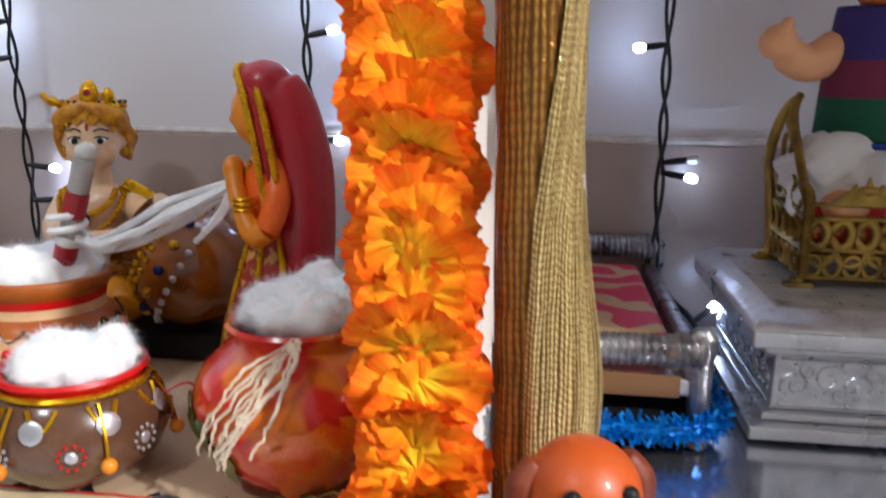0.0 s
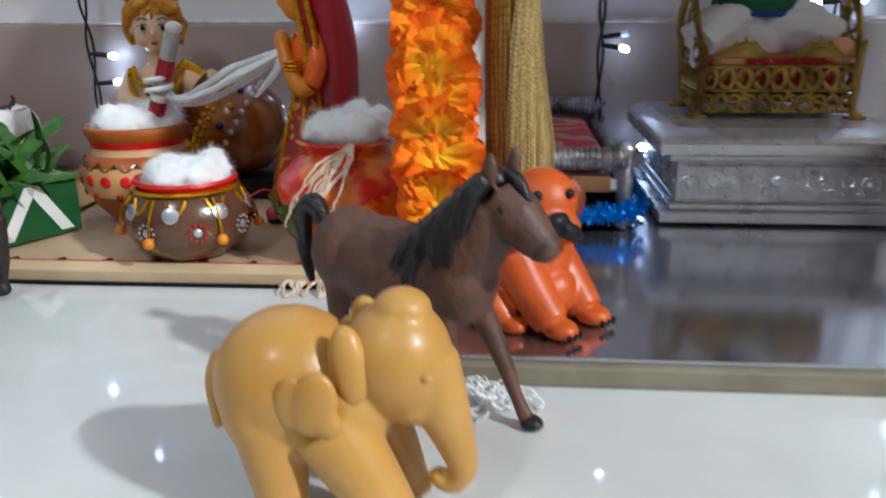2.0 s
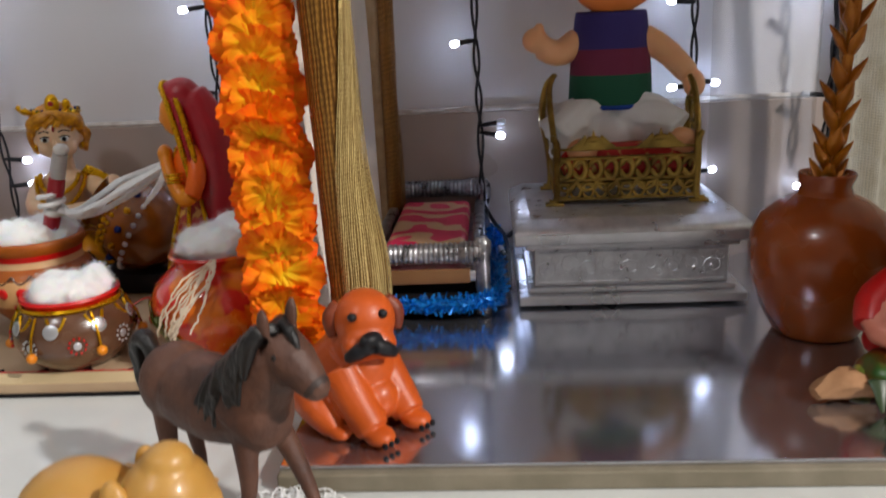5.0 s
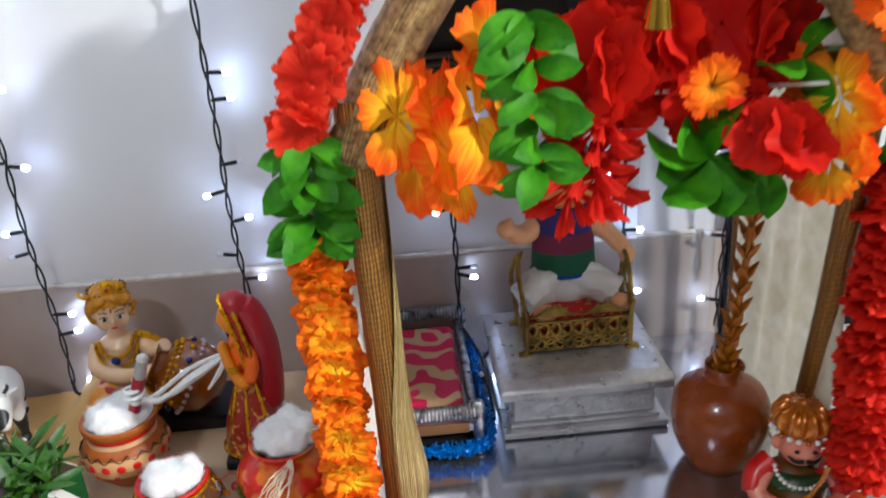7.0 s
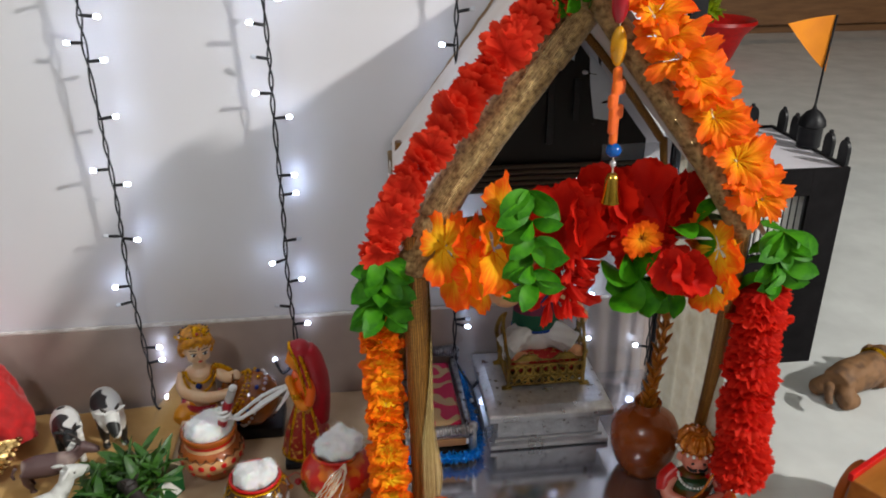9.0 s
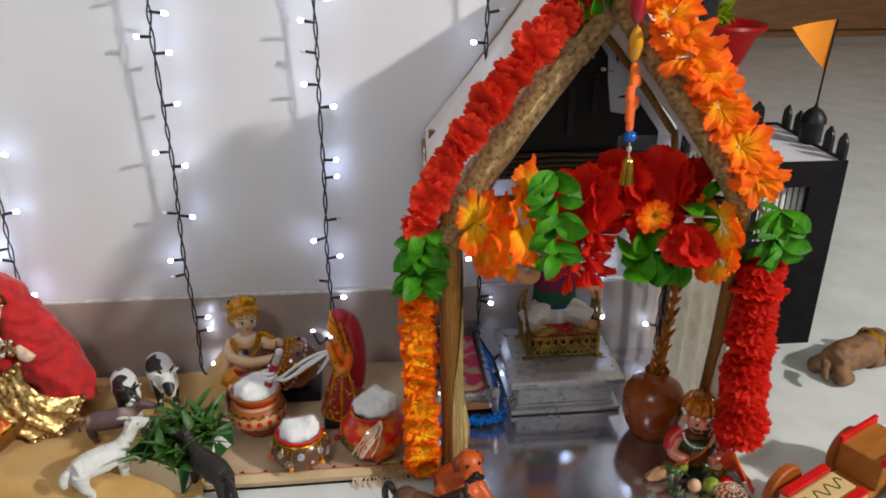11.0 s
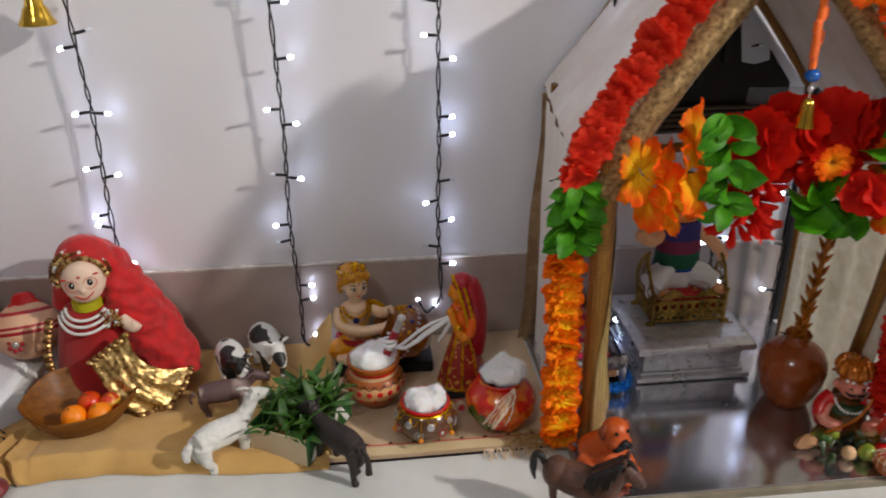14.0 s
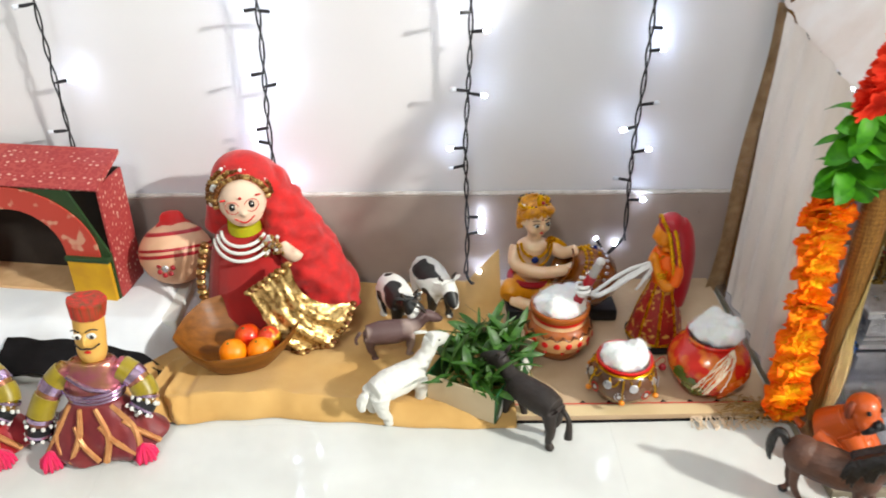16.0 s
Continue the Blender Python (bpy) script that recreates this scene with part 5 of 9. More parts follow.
def small_bed():
    b = thing("toy_bed", pose(0.135, 0.535, BT), "small silver bed with roll rests, standing on a dark box", "bed")
    bm = bmesh.new()
    box(bm, (0, 0, 0.010), (0.098, 0.205, 0.016), 0.002)
    part("base_box", bm, BLACKCLOTH, b, "black cloth-covered base")
    bm = bmesh.new()
    box(bm, (0, 0, 0.034), (0.092, 0.205, 0.010), 0.002)
    part("bed_frame", bm, SILVER, b)
    bm = bmesh.new()
    box(bm, (0, -0.102, 0.0345), (0.074, 0.003, 0.012), 0.0008)
    part("front_board", bm, BROWNWOOD, b, "dark wooden end board")
    for sx in (-1, 1):
        bm = bmesh.new()
        box(bm, (sx * 0.043, 0, 0.045), (0.010, 0.205, 0.018), 0.003)
        part("side_rail", bm, DARKSILVER, b)
        for sy in (-1, 1):
            bm = bmesh.new()
            z0, z1 = 0.002, 0.066 if sy < 0 else 0.074
            lathe(bm, [(0.006, z0), (0.0062, 0.012), (0.0045, 0.016), (0.0062, 0.024), (0.0062, 0.05), (0.0075, 0.054), (0.0075, z1 - 0.004), (0.004, z1)], 14, 0, Matrix.Translation((sx * 0.047, sy * 0.1, 0)))
            part("post", bm, DARKSILVER, b)
    for y, z in ((-0.100, 0.053), (0.1, 0.066)):
        bm = bmesh.new()
        R = pose(0, y, z, 0, 90, 0)
        lathe(bm, [(0.004, -0.05)] + [((0.0095 if abs(x) > 30 else 0.0082) + (0.0008 if k % 2 else -0.0006), x / 1000) for k, x in enumerate(range(-48, 49, 2))] + [(0.004, 0.05)], 18, 0, R)
        part("roll_rest", bm, DARKSILVER, b, "embossed silver roll")
    m, t, bs = nodes_of("pink_brocade")
    w = t.nodes.new("ShaderNodeTexWave")
    w.bands_direction = "Y"
    w.inputs["Scale"].default_value, w.inputs["Distortion"].default_value, w.inputs["Detail"].default_value, w.inputs["Detail Scale"].default_value = 7.5, 5, 0, 5
    t.links.new(coords(t), w.inputs[0])
    r = ramp_node(t, [(0.66, (0.66, 0.008, 0.09)), (0.72, (0.62, 0.42, 0.22))])
    t.links.new(w.outputs[1], r.inputs[0])
    t.links.new(r.outputs[0], bs.inputs["Base Color"])
    bs.inputs["Roughness"].default_value = 0.45
    bump_node(t, bs, noise_node(t, coords(t), 600, 2), 0.3)
    bm = bmesh.new()
    box(bm, (0, 0.0, 0.009), (0.068, 0.165, 0.018), 0.006)
    solid("pink_mattress", bm, m, "bright pink brocade mattress with gold waves on the bed", "mattress", m=pose(0.135, 0.535, BT + 0.039))
    # blue tinsel round the foot of the bed
    bm = bmesh.new()
    rnd = random.Random(5)
    path = smooth_path([(-0.052, -0.108, 0.016), (0.0, -0.112, 0.014), (0.052, -0.108, 0.016), (0.058, -0.06, 0.018), (0.058, 0.03, 0.018), (0.058, 0.095, 0.02)], 60)
    tube(bm, path, 0.004, 6)
    for p in path:
        for _ in range(26):
            d = Vector((rnd.gauss(0, 1), rnd.gauss(0, 1), rnd.gauss(0, 0.8))).normalized() * rnd.uniform(0.006, 0.0115)
            q = p + d
            q.z = max(q.z, 0.001)
            s = d.cross(Vector((rnd.gauss(0, 1), rnd.gauss(0, 1), rnd.gauss(0, 1)))).normalized() * 0.0009
            bm.faces.new([bm.verts.new(v) for v in (p - s, p + s, q + s, q - s)])
    solid("blue_tinsel", bm, paint("blue_tinsel", (0.01, 0.25, 0.62), (0.005, 0.12, 0.42), 300, 0.3, metal=0.35, bump=0), "fluffy bright blue tinsel round the bed's foot", "tinsel", m=pose(0.135, 0.535, BT))


small_bed()


def vase():
    v = thing("brown_vase", pose(0.424, 0.385, BT), "round brown lacquered vase with a short neck on the mirror board", "vase")
    bm = bmesh.new()
    prof = [(0.026, 0.0), (0.030, 0.003), (0.038, 0.018), (0.046, 0.040), (0.0495, 0.060), (0.048, 0.074), (0.041, 0.088), (0.028, 0.098), (0.0185, 0.1025), (0.0165, 0.108), (0.0195, 0.116), (0.0185, 0.1175), (0.0155, 0.115), (0.0135, 0.108), (0.013, 0.09)]
    lathe(bm, prof[:9], 40, 0, I4, 0.02, caps=(True, False))
    part("body", bm, VASEBROWN, v)
    bm = bmesh.new()
    lathe(bm, prof[8:], 40, 0, I4, 0.0, caps=(False, True))
    part("neck", bm, VASEBROWN, v)
    s = thing("gold_stalk", pose(0.424, 0.385, BT + 0.1), "golden stalk of stacked dry husks standing in the vase", "dried flower")
    bm = bmesh.new()
    path = smooth_path([(0, 0, -0.02), (0.001, -0.002, 0.03), (0.006, -0.008, 0.12), (0.004, -0.02, 0.225)], 40)
    tube(bm, path, 0.0035, 8)
    husk = paint("gold_husk", (0.42, 0.18, 0.04), (0.26, 0.10, 0.02), 50, 0.35, metal=0.35, bump=0.4)
    part("stem", bm, husk, s)
    bm = bmesh.new()
    for k in range(3):
        a = 2 * math.pi * k / 3
        limb(bm, [(0.002 * math.cos(a), 0.002 * math.sin(a), 0), (0.007 * math.cos(a), 0.007 * math.sin(a), 0.010), (0.0145 * math.cos(a), 0.0145 * math.sin(a), 0.021)], [0.0035, 0.0062, 0.0008], 7, 8, flat=0.6)
    first = part("husk", bm, husk, s, m=Matrix.Translation(path[4]))
    for i in range(1, 15):
        p = path[min(4 + int(i * 2.4), 39)]
        again(first, s, Matrix.Translation(p) @ Matrix.Rotation(i * 1.15, 4, "Z") @ Matrix.Scale(1 - 0.012 * i, 4))


vase()


def musician():
    g = bmesh.new()
    base = (0.459, 0.297, BT)
    a, b, c, d, e = (bmesh.new() for _ in range(5))
    ball(a, (0, 0, 0.030), (0.026, 0.022, 0.028))
    limb(a, [(-0.014, -0.012, 0.012), (-0.03, -0.022, 0.012), (-0.02, -0.03, 0.01)], [0.014, 0.012, 0.009], 7)
    limb(a, [(0.014, -0.012, 0.012), (0.03, -0.022, 0.012), (0.02, -0.03, 0.01)], [0.014, 0.012, 0.009], 7)
    ball(b, (0, -0.004, 0.075), (0.0155, 0.0165, 0.017))
    ball(b, (-0.016, 0, 0.074), (0.005, 0.003, 0.007))
    ball(b, (0.016, 0, 0.074), (0.005, 0.003, 0.007))
    limb(b, [(-0.022, -0.004, 0.052), (-0.032, -0.018, 0.036), (-0.012, -0.03, 0.032)], [0.008, 0.0075, 0.0065], 8)
    limb(b, [(0.022, -0.004, 0.052), (0.034, -0.016, 0.036), (0.014, -0.03, 0.034)], [0.008, 0.0075, 0.0065], 8)
    limb(c, [(0, 0, 0.05), (0, -0.002, 0.04)], [0.02, 0.027], 5, 14)
    fuse(g, [(a, 0), (b, 1), (c, 2)], 0.0017)
    for k in range(14):
        t = 2 * math.pi * k / 14
        ball(g, (0.0125 * math.cos(t), 0.0125 * math.sin(t), 0.0985), (0.0105, 0.0045, 0.0125), 3, Matrix.Rotation(t, 4, "Z"), 10)
    ball(g, (0, 0, 0.096), (0.021, 0.021, 0.016), 3)
    ball(g, (0, 0, 0.1115), (0.005, 0.005, 0.003), 3)
    for k in range(20):
        t = 2 * math.pi * k / 20
        ball(g, (0.0215 * math.cos(t), 0.0215 * math.sin(t), 0.089), 0.0022, 4 if k % 3 else 3, seg=8)
    for s in (-1, 1):
        limb(g, [(s * 0.001, -0.0212, 0.0715), (s * 0.007, -0.0205, 0.0705), (s * 0.012, -0.017, 0.0735)], [0.0018, 0.0016, 0.0006], 6, 6, 5)
        ball(g, (s * 0.0065, -0.0195, 0.079), (0.0022, 0.0012, 0.0016), 5, seg=8)
        limb(g, [(s * 0.018, 0.0, 0.056), (s * 0.030, -0.006, 0.046), (s * 0.034, -0.016, 0.036)], [0.010, 0.0105, 0.008], 8, 10, 6)
    limb(g, [(-0.03, -0.034, 0.026), (0.0, -0.036, 0.05), (0.014, -0.03, 0.075)], [0.0016, 0.0016, 0.0016], 8, 6, 3)
    for k in range(16):
        t = math.pi * (k / 15)
        ball(g, (0.019 * math.cos(t), -0.012 - 0.012 * math.sin(t), 0.060 - 0.012 * math.sin(t)), 0.0019, 4, seg=8)
    solid("seated_figurine", g, [paint("green_red_resin", (0.03, 0.09, 0.02), (0.22, 0.02, 0.015), 45, 0.35, coat=0.3), paint("pink_resin", (0.66, 0.3, 0.24), (0.55, 0.2, 0.15), 60, 0.35, coat=0.3),
                                 paint("dark_green_resin", (0.02, 0.05, 0.02), None, 40, 0.4), paint("amber_gold", (0.5, 0.2, 0.025), (0.32, 0.1, 0.01), 60, 0.25, metal=0.5, coat=0.3), WHITEPL, BLACKPL, paint("red_sleeve_resin", (0.5, 0.04, 0.02), (0.4, 0.025, 0.015), 50, 0.3, coat=0.4)],
          "small seated resin figurine with a golden ribbed turban", "figurine", m=pose(*base, 0, 0, -12) @ Matrix.Scale(1.16, 4))
    # the painted fruit and cloth flowers heaped at its feet
    f = thing("fruit_heap", pose(0.43, 0.27, BT), "small heap of painted toy fruit and leaves on the mirror board", "toy fruit")
    green = spotted("green_fruit", (0.2, 0.3, 0.03), (0.45, 0.4, 0.06), 70, 0.55, 0.3, coat=0.4)
    for p, r, mat in (((0.035, -0.03, 0.0125), 0.0125, green), ((-0.012, 0.012, 0.012), 0.012, green), ((0.003, 0.005, 0.022), 0.010, green), ((0.012, -0.025, 0.010), 0.010, CREAM),
                      ((0.0, 0.03, 0.028), 0.011, REDPAINT), ((0.05, -0.004, 0.03), 0.011, CREAM), ((0.058, -0.03, 0.012), 0.012, REDPAINT)):
        bm = bmesh.new()
        lathe(bm, [(0.001, 0.9), (0.25, 0.97), (0.62, 0.8), (0.95, 0.25), (1.0, -0.1), (0.85, -0.6), (0.45, -0.95), (0.05, -1)], 16, 0, Matrix.Translation(p) @ Matrix.Rotation(p[0] * 30, 4, "X") @ Matrix.Scale(r, 4))
        part("fruit", bm, mat, f)
    rnd = random.Random(8)
    bm = bmesh.new()
    for k in range(18):
        a = rnd.uniform(0, 6.28)
        x, y = rnd.uniform(-0.02, 0.06), rnd.uniform(-0.035, 0.03)
        limb(bm, [(x, y, 0.002), (x + 0.012 * math.cos(a), y + 0.012 * math.sin(a), 0.016), (x + 0.024 * math.cos(a), y + 0.024 * math.sin(a), 0.008)], [0.001, 0.0055, 0.0006], 7, 8, flat=0.25)
    part("foliage", bm, paint("dark_foliage", (0.015, 0.03, 0.012), (0.03, 0.05, 0.015), 60, 0.4), f)
    bm = bmesh.new()
    limb(bm, [(-0.05, 0.0, 0.006), (-0.03, 0.005, 0.011), (-0.008, 0.0, 0.006)], [0.005, 0.012, 0.004], 10, 12, flat=0.7, wob=0.4)
    part("husk", bm, paint("dry_husk", (0.4, 0.24, 0.15), (0.3, 0.17, 0.1), 60, 0.8, bump=0.6), f)
    # red and orange cloth beside it
    def rc(u, v):
        a = u * 2.4 - 0.6
        r = 0.02 + 0.045 * v
        return 0.482 + (r - 0.012) * math.cos(a) * 0.85, 0.248 + (r - 0.012) * math.sin(a) * 0.6 - 0.01, BT + 0.066 * (1 - v) ** 1.2 + 0.007 * math.sin(u * 22) * v + 0.007
    bm = bmesh.new()
    sheet(bm, rc, 40, 14)
    solid("red_cloth", bm, spotted("red_orange_cloth", (0.72, 0.05, 0.015), (0.8, 0.2, 0.01), 45, 0.52, 0.35, coat=0.4), "glossy red and orange cloth gathered beside the figurine", "cloth")
    bm = bmesh.new()
    lathe(bm, [(0.02, 0), (0.03, 0.008), (0.034, 0.022), (0.030, 0.032), (0.027, 0.034), (0.029, 0.022), (0.02, 0.006)], 28, 0, I4, 0.02)
    pot = thing("small_red_pot", pose(0.482, 0.214, 0.014) @ Matrix.Scale(0.66, 4), "small clay pot covered with a pale net", "pot")
    part("body", bm, TERRA, pot)
    bm = bmesh.new()
    for k in range(14):
        a = 2 * math.pi * k / 14
        tube(bm, smooth_path([(0.002 * math.cos(a), 0.002 * math.sin(a), 0.046), (0.028 * math.cos(a), 0.028 * math.sin(a), 0.037), (0.0355 * math.cos(a + .2), 0.0355 * math.sin(a + .2), 0.02)], 8), 0.0008, 4)
    for r, z in ((0.012, 0.0435), (0.022, 0.040), (0.031, 0.034)):
        tube(bm, [(r * math.cos(a), r * math.sin(a), z) for a in (2 * math.pi * k / 24 for k in range(25))], 0.0008, 4)
    part("net", bm, JUTE, pot, "pale string net")


musician()

# ---- pots and cotton ----
MT = 0.0095         # top of the beige mat


def cotton(center, r, seed, label):
    bm = bmesh.new()
    rnd = random.Random(seed)
    g = bmesh.new()
    ball(g, (0, 0, 0), (r, r * 0.95, r * 0.42), 0, None, 24, 0.25)
    for k in range(5):
        a = rnd.uniform(0, 6.28)
        ball(g, (0.62 * r * math.cos(a), 0.62 * r * math.sin(a), rnd.uniform(-0.05, 0.2) * r), r * rnd.uniform(0.30, 0.46), 0, None, 14, 0.3)
    fuse(bm, [(g, 0)], r * 0.06, 16)
    bm.verts.ensure_lookup_table()
    for v in bm.verts:
        v.co += v.co.normalized() * r * 0.05 * noise.noise(v.co * (5 / r) + Vector((seed, 0, 0)))
    pick = [v.co.copy() for v in bm.verts]
    for _ in range(5200):
        p = rnd.choice(pick)
        d = (p.normalized() + Vector((rnd.gauss(0, .7), rnd.gauss(0, .7), rnd.gauss(0, .7)))).normalized()
        q, s = p + d * r * rnd.uniform(0.05, 0.22), d.orthogonal() * 0.00006
        bm.faces.new([bm.verts.new(x) for x in (p - s, p + s, q)])
    return solid("cotton_wool", bm, COTTON, label, "cotton", "cotton wool in the pots", m=Matrix.Translation(center))


def churn_pot():
    p = thing("painted_pot", pose(-0.198, 0.46, MT), "terracotta pot with painted bands, red dots and scallops", "pot", "pots of cotton butter")
    bm = bmesh.new()
    lathe(bm, [(0.018, 0), (0.024, 0.002), (0.036, 0.016), (0.0445, 0.034), (0.0455, 0.044), (0.041, 0.053), (0.036, 0.057)], 40, 0, caps=(True, False))
    lathe(bm, [(0.036, 0.057), (0.0352, 0.060), (0.0355, 0.0625)], 40, 2, caps=(False, False))
    lathe(bm, [(0.0355, 0.0625), (0.0362, 0.066), (0.0365, 0.0675)], 40, 1, caps=(False, False))
    lathe(bm, [(0.0365, 0.0675), (0.0395, 0.072), (0.0395, 0.077), (0.0375, 0.0785), (0.0345, 0.077), (0.033, 0.068), (0.033, 0.05)], 40, 0, caps=(False, False))
    part("body", bm, [TERRA, REDPAINT, CREAM], p)
    bm = bmesh.new()
    n = 18
    for k in range(n):
        a = 2 * math.pi * k / n
        c = Vector((0.0458 * math.cos(a), 0.0458 * math.sin(a), 0.040))
        ball(bm, c, (0.0013, 0.0046, 0.0046), 0, Matrix.Rotation(a, 4, "Z"), 12)
        pts = []
        for i in range(9):
            u = a + (i / 8 - 0.5) * 2 * math.pi / n
            z = 0.0475 + 0.0058 * abs(2 * i / 8 - 1) ** 1.6
            r = 0.0466 - 0.0018 * max(0, z - 0.044) / 0.004
            pts.append((r * math.cos(u), r * math.sin(u), z))
        tube(bm, pts, 0.0010, 4, 1)
    for k in range(12):
        a = 2 * math.pi * k / 12
        pts = [((0.0440 - 0.0002 * i) * math.cos(a + 0.009 * i * math.cos(i)), (0.0440 - 0.0002 * i) * math.sin(a + 0.009 * i * math.cos(i)), 0.028 + 0.0006 * i * math.sin(i)) for i in range(9)]
        tube(bm, pts, 0.0009, 4, 0)
    part("painted_dots", bm, [REDPAINT, BROWNCLAY], p, "red dots under dark scallops")
    bm = bmesh.new()
    lathe(bm, [(0.0418, 0.0262), (0.0449, 0.033), (0.0462, 0.040), (0.0459, 0.0455), (0.0447, 0.0495)], 40, 0, caps=(False, False))
    part("cream_band", bm, paint("clay_cream", (0.66, 0.42, 0.25), (0.58, 0.34, 0.19), 60, 0.5), p)
    cotton((-0.198, 0.46, MT + 0.078), 0.034, 1, "white cotton wool piled in the painted pot")
    s = thing("churning_stick", I4, "churning stick with red and silver bands, leaning in the pot", "stick")
    a, b = Vector((-0.186, 0.455, 0.072)), Vector((-0.153, 0.446, 0.163))
    grey = paint("grey_lacquer", (0.46, 0.44, 0.43), (0.36, 0.34, 0.33), 60, 0.35)
    for nm, mat, u, v, r in (("shaft", MAROON, 0, 0.40, 0.0066), ("band", WHITEPL, 0.38, 0.44, 0.0074), ("shaft", grey, 0.44, 0.56, 0.0060), ("band", MAROON, 0.56, 0.72, 0.0066), ("shaft", grey, 0.72, 0.94, 0.0060)):
        bm = bmesh.new()
        tube(bm, [a.lerp(b, u), a.lerp(b, u + 0.01), a.lerp(b, v - 0.01), a.lerp(b, v)], [r * 0.92, r, r * 0.97, r * 0.88], 14)
        part(nm, bm, mat, s)
    bm = bmesh.new()
    ball(bm, a.lerp(b, 0.975), (0.0062, 0.0062, 0.0050), seg=16)
    part("knob", bm, paint("pale_knob", (0.74, 0.72, 0.70), (0.6, 0.58, 0.56), 60, 0.3), s, "pale round knob")
    # the yarn from the stick to the milkmaid's hands
    rp = thing("churning_rope", I4, "soft white yarn stretched from the stick to the milkmaid's hands", "rope")
    rnd = random.Random(2)
    k0 = a.lerp(b, 0.42)
    for k in range(4):
        o = Vector((rnd.uniform(-.004, .004), rnd.uniform(-.007, .007), rnd.uniform(-.004, .004)))
        bm = bmesh.new()
        limb(bm, [k0 + Vector((0.006, -0.004 + 0.003 * k, 0)), Vector((-0.150, 0.452, 0.107)) + o, Vector((-0.115, 0.463, 0.122 + 0.006 * (k % 2))) + o, Vector((-0.078, 0.472, 0.142)) + o * 0.4], [0.0022, 0.0025, 0.0026, 0.0022], 40, 8, wob=0.35)
        part("strand", bm, YARN, rp)
    bm = bmesh.new()
    limb(bm, [(-0.078, 0.47, 0.14), (-0.088, 0.466, 0.122), (-0.10, 0.46, 0.108)], [0.0026, 0.0028, 0.0012], 16, 8, wob=0.4)
    part("loose_end", bm, YARN, rp)
    bm = bmesh.new()
    tube(bm, [k0 + Vector((0.0095 * math.cos(t), 0.0095 * math.sin(t), 0.0006 * i)) for i, t in enumerate(0.5 * j for j in range(30))], 0.0022, 6)
    part("winding", bm, YARN, rp)


churn_pot()


def mirror_pot():
    p = thing("decorated_pot", pose(-0.127, 0.376, MT), "small brown pot with mirror studs, gold cord and bead tassels", "pot", "pots of cotton butter")
    bm = bmesh.new()
    lathe(bm, [(0.022, 0), (0.028, 0.002), (0.039, 0.012), (0.044, 0.024), (0.042, 0.036), (0.036, 0.045), (0.032, 0.048)], 40, 0, caps=(True, False))
    lathe(bm, [(0.032, 0.048), (0.033, 0.051), (0.0355, 0.0535), (0.0345, 0.0555), (0.031, 0.0545), (0.0295, 0.048), (0.029, 0.035)], 40, 1, caps=(False, False))
    part("body", bm, [BROWNCLAY, REDPAINT], p)
    bm = bmesh.new()
    tube(bm, [(0.0345 * math.cos(a), 0.0345 * math.sin(a), 0.0485) for a in (2 * math.pi * k / 48 for k in range(49))], 0.0018, 6, wob=0.5)
    for k in range(9):
        a0 = 2 * math.pi * k / 9
        tube(bm, smooth_path([((0.037 + 0.004 * s) * math.cos(a0 + 0.35 * (t - 0.5)), (0.037 + 0.004 * s) * math.sin(a0 + 0.35 * (t - 0.5)), 0.0455 - 0.009 * s) for t, s in ((0, 0), (0.25, 0.75), (0.5, 1), (0.75, 0.75), (1, 0))], 12), 0.0012, 5)
    part("gold_cord", bm, GOLDPAINT, p, "gold cord looped round the neck")
    for k in range(8):
        a = 2 * math.pi * k / 8 + 0.1
        bm = bmesh.new()
        ball(bm, (0.0418 * math.cos(a), 0.0418 * math.sin(a), 0.037), (0.0009, 0.0058, 0.0055), 0, Matrix.Rotation(a, 4, "Z") @ Matrix.Rotation(-0.35, 4, "Y"), 14)
        part("mirror_stud", bm, SILVERFLAT, p, "round mirror")
        bm = bmesh.new()
        a += 0.39
        c = Vector((0.0442 * math.cos(a), 0.0442 * math.sin(a), 0.025))
        ball(bm, c, (0.001, 0.003, 0.003), 0, Matrix.Rotation(a, 4, "Z"), 10)
        u = Vector((-math.sin(a), math.cos(a), 0))
        for j in range(10):
            t = 2 * math.pi * j / 10
            ball(bm, c + u * 0.0058 * math.cos(t) + Vector((0, 0, 0.0058 * math.sin(t))), 0.0010, 0 if k % 2 else 1, seg=8)
        part("stud_flower", bm, [SILVERFLAT, REDPAINT], p, "white stud rosette")
    for k in range(6):
        a = 2 * math.pi * k / 6 + 0.3
        bm = bmesh.new()
        tube(bm, smooth_path([(0.037 * math.cos(a), 0.037 * math.sin(a), 0.046), (0.044 * math.cos(a), 0.044 * math.sin(a), 0.034), (0.0468 * math.cos(a), 0.0468 * math.sin(a), 0.022)], 8), 0.0009, 5, 1)
        ball(bm, (0.047 * math.cos(a), 0.047 * math.sin(a), 0.019), 0.0038, 0, seg=12)
        part("tassel", bm, [TAN, GOLDPAINT], p, "orange bead on gold thread")
    cotton((-0.127, 0.376, MT + 0.0555), 0.029, 2, "white cotton wool piled in the decorated pot")
    bm = bmesh.new()
    tube(bm, smooth_path([(-0.09, 0.383, 0.045), (-0.075, 0.39, 0.052), (-0.068, 0.395, 0.04), (-0.078, 0.398, 0.028)], 16), 0.0006, 5, 1)
    ball(bm, (-0.072, 0.392, 0.034), 0.005, 0)
    solid("red_bead", bm, [MAROON, REDPAINT], "dark red bead on a thread beside the pot", "bead")


mirror_pot()


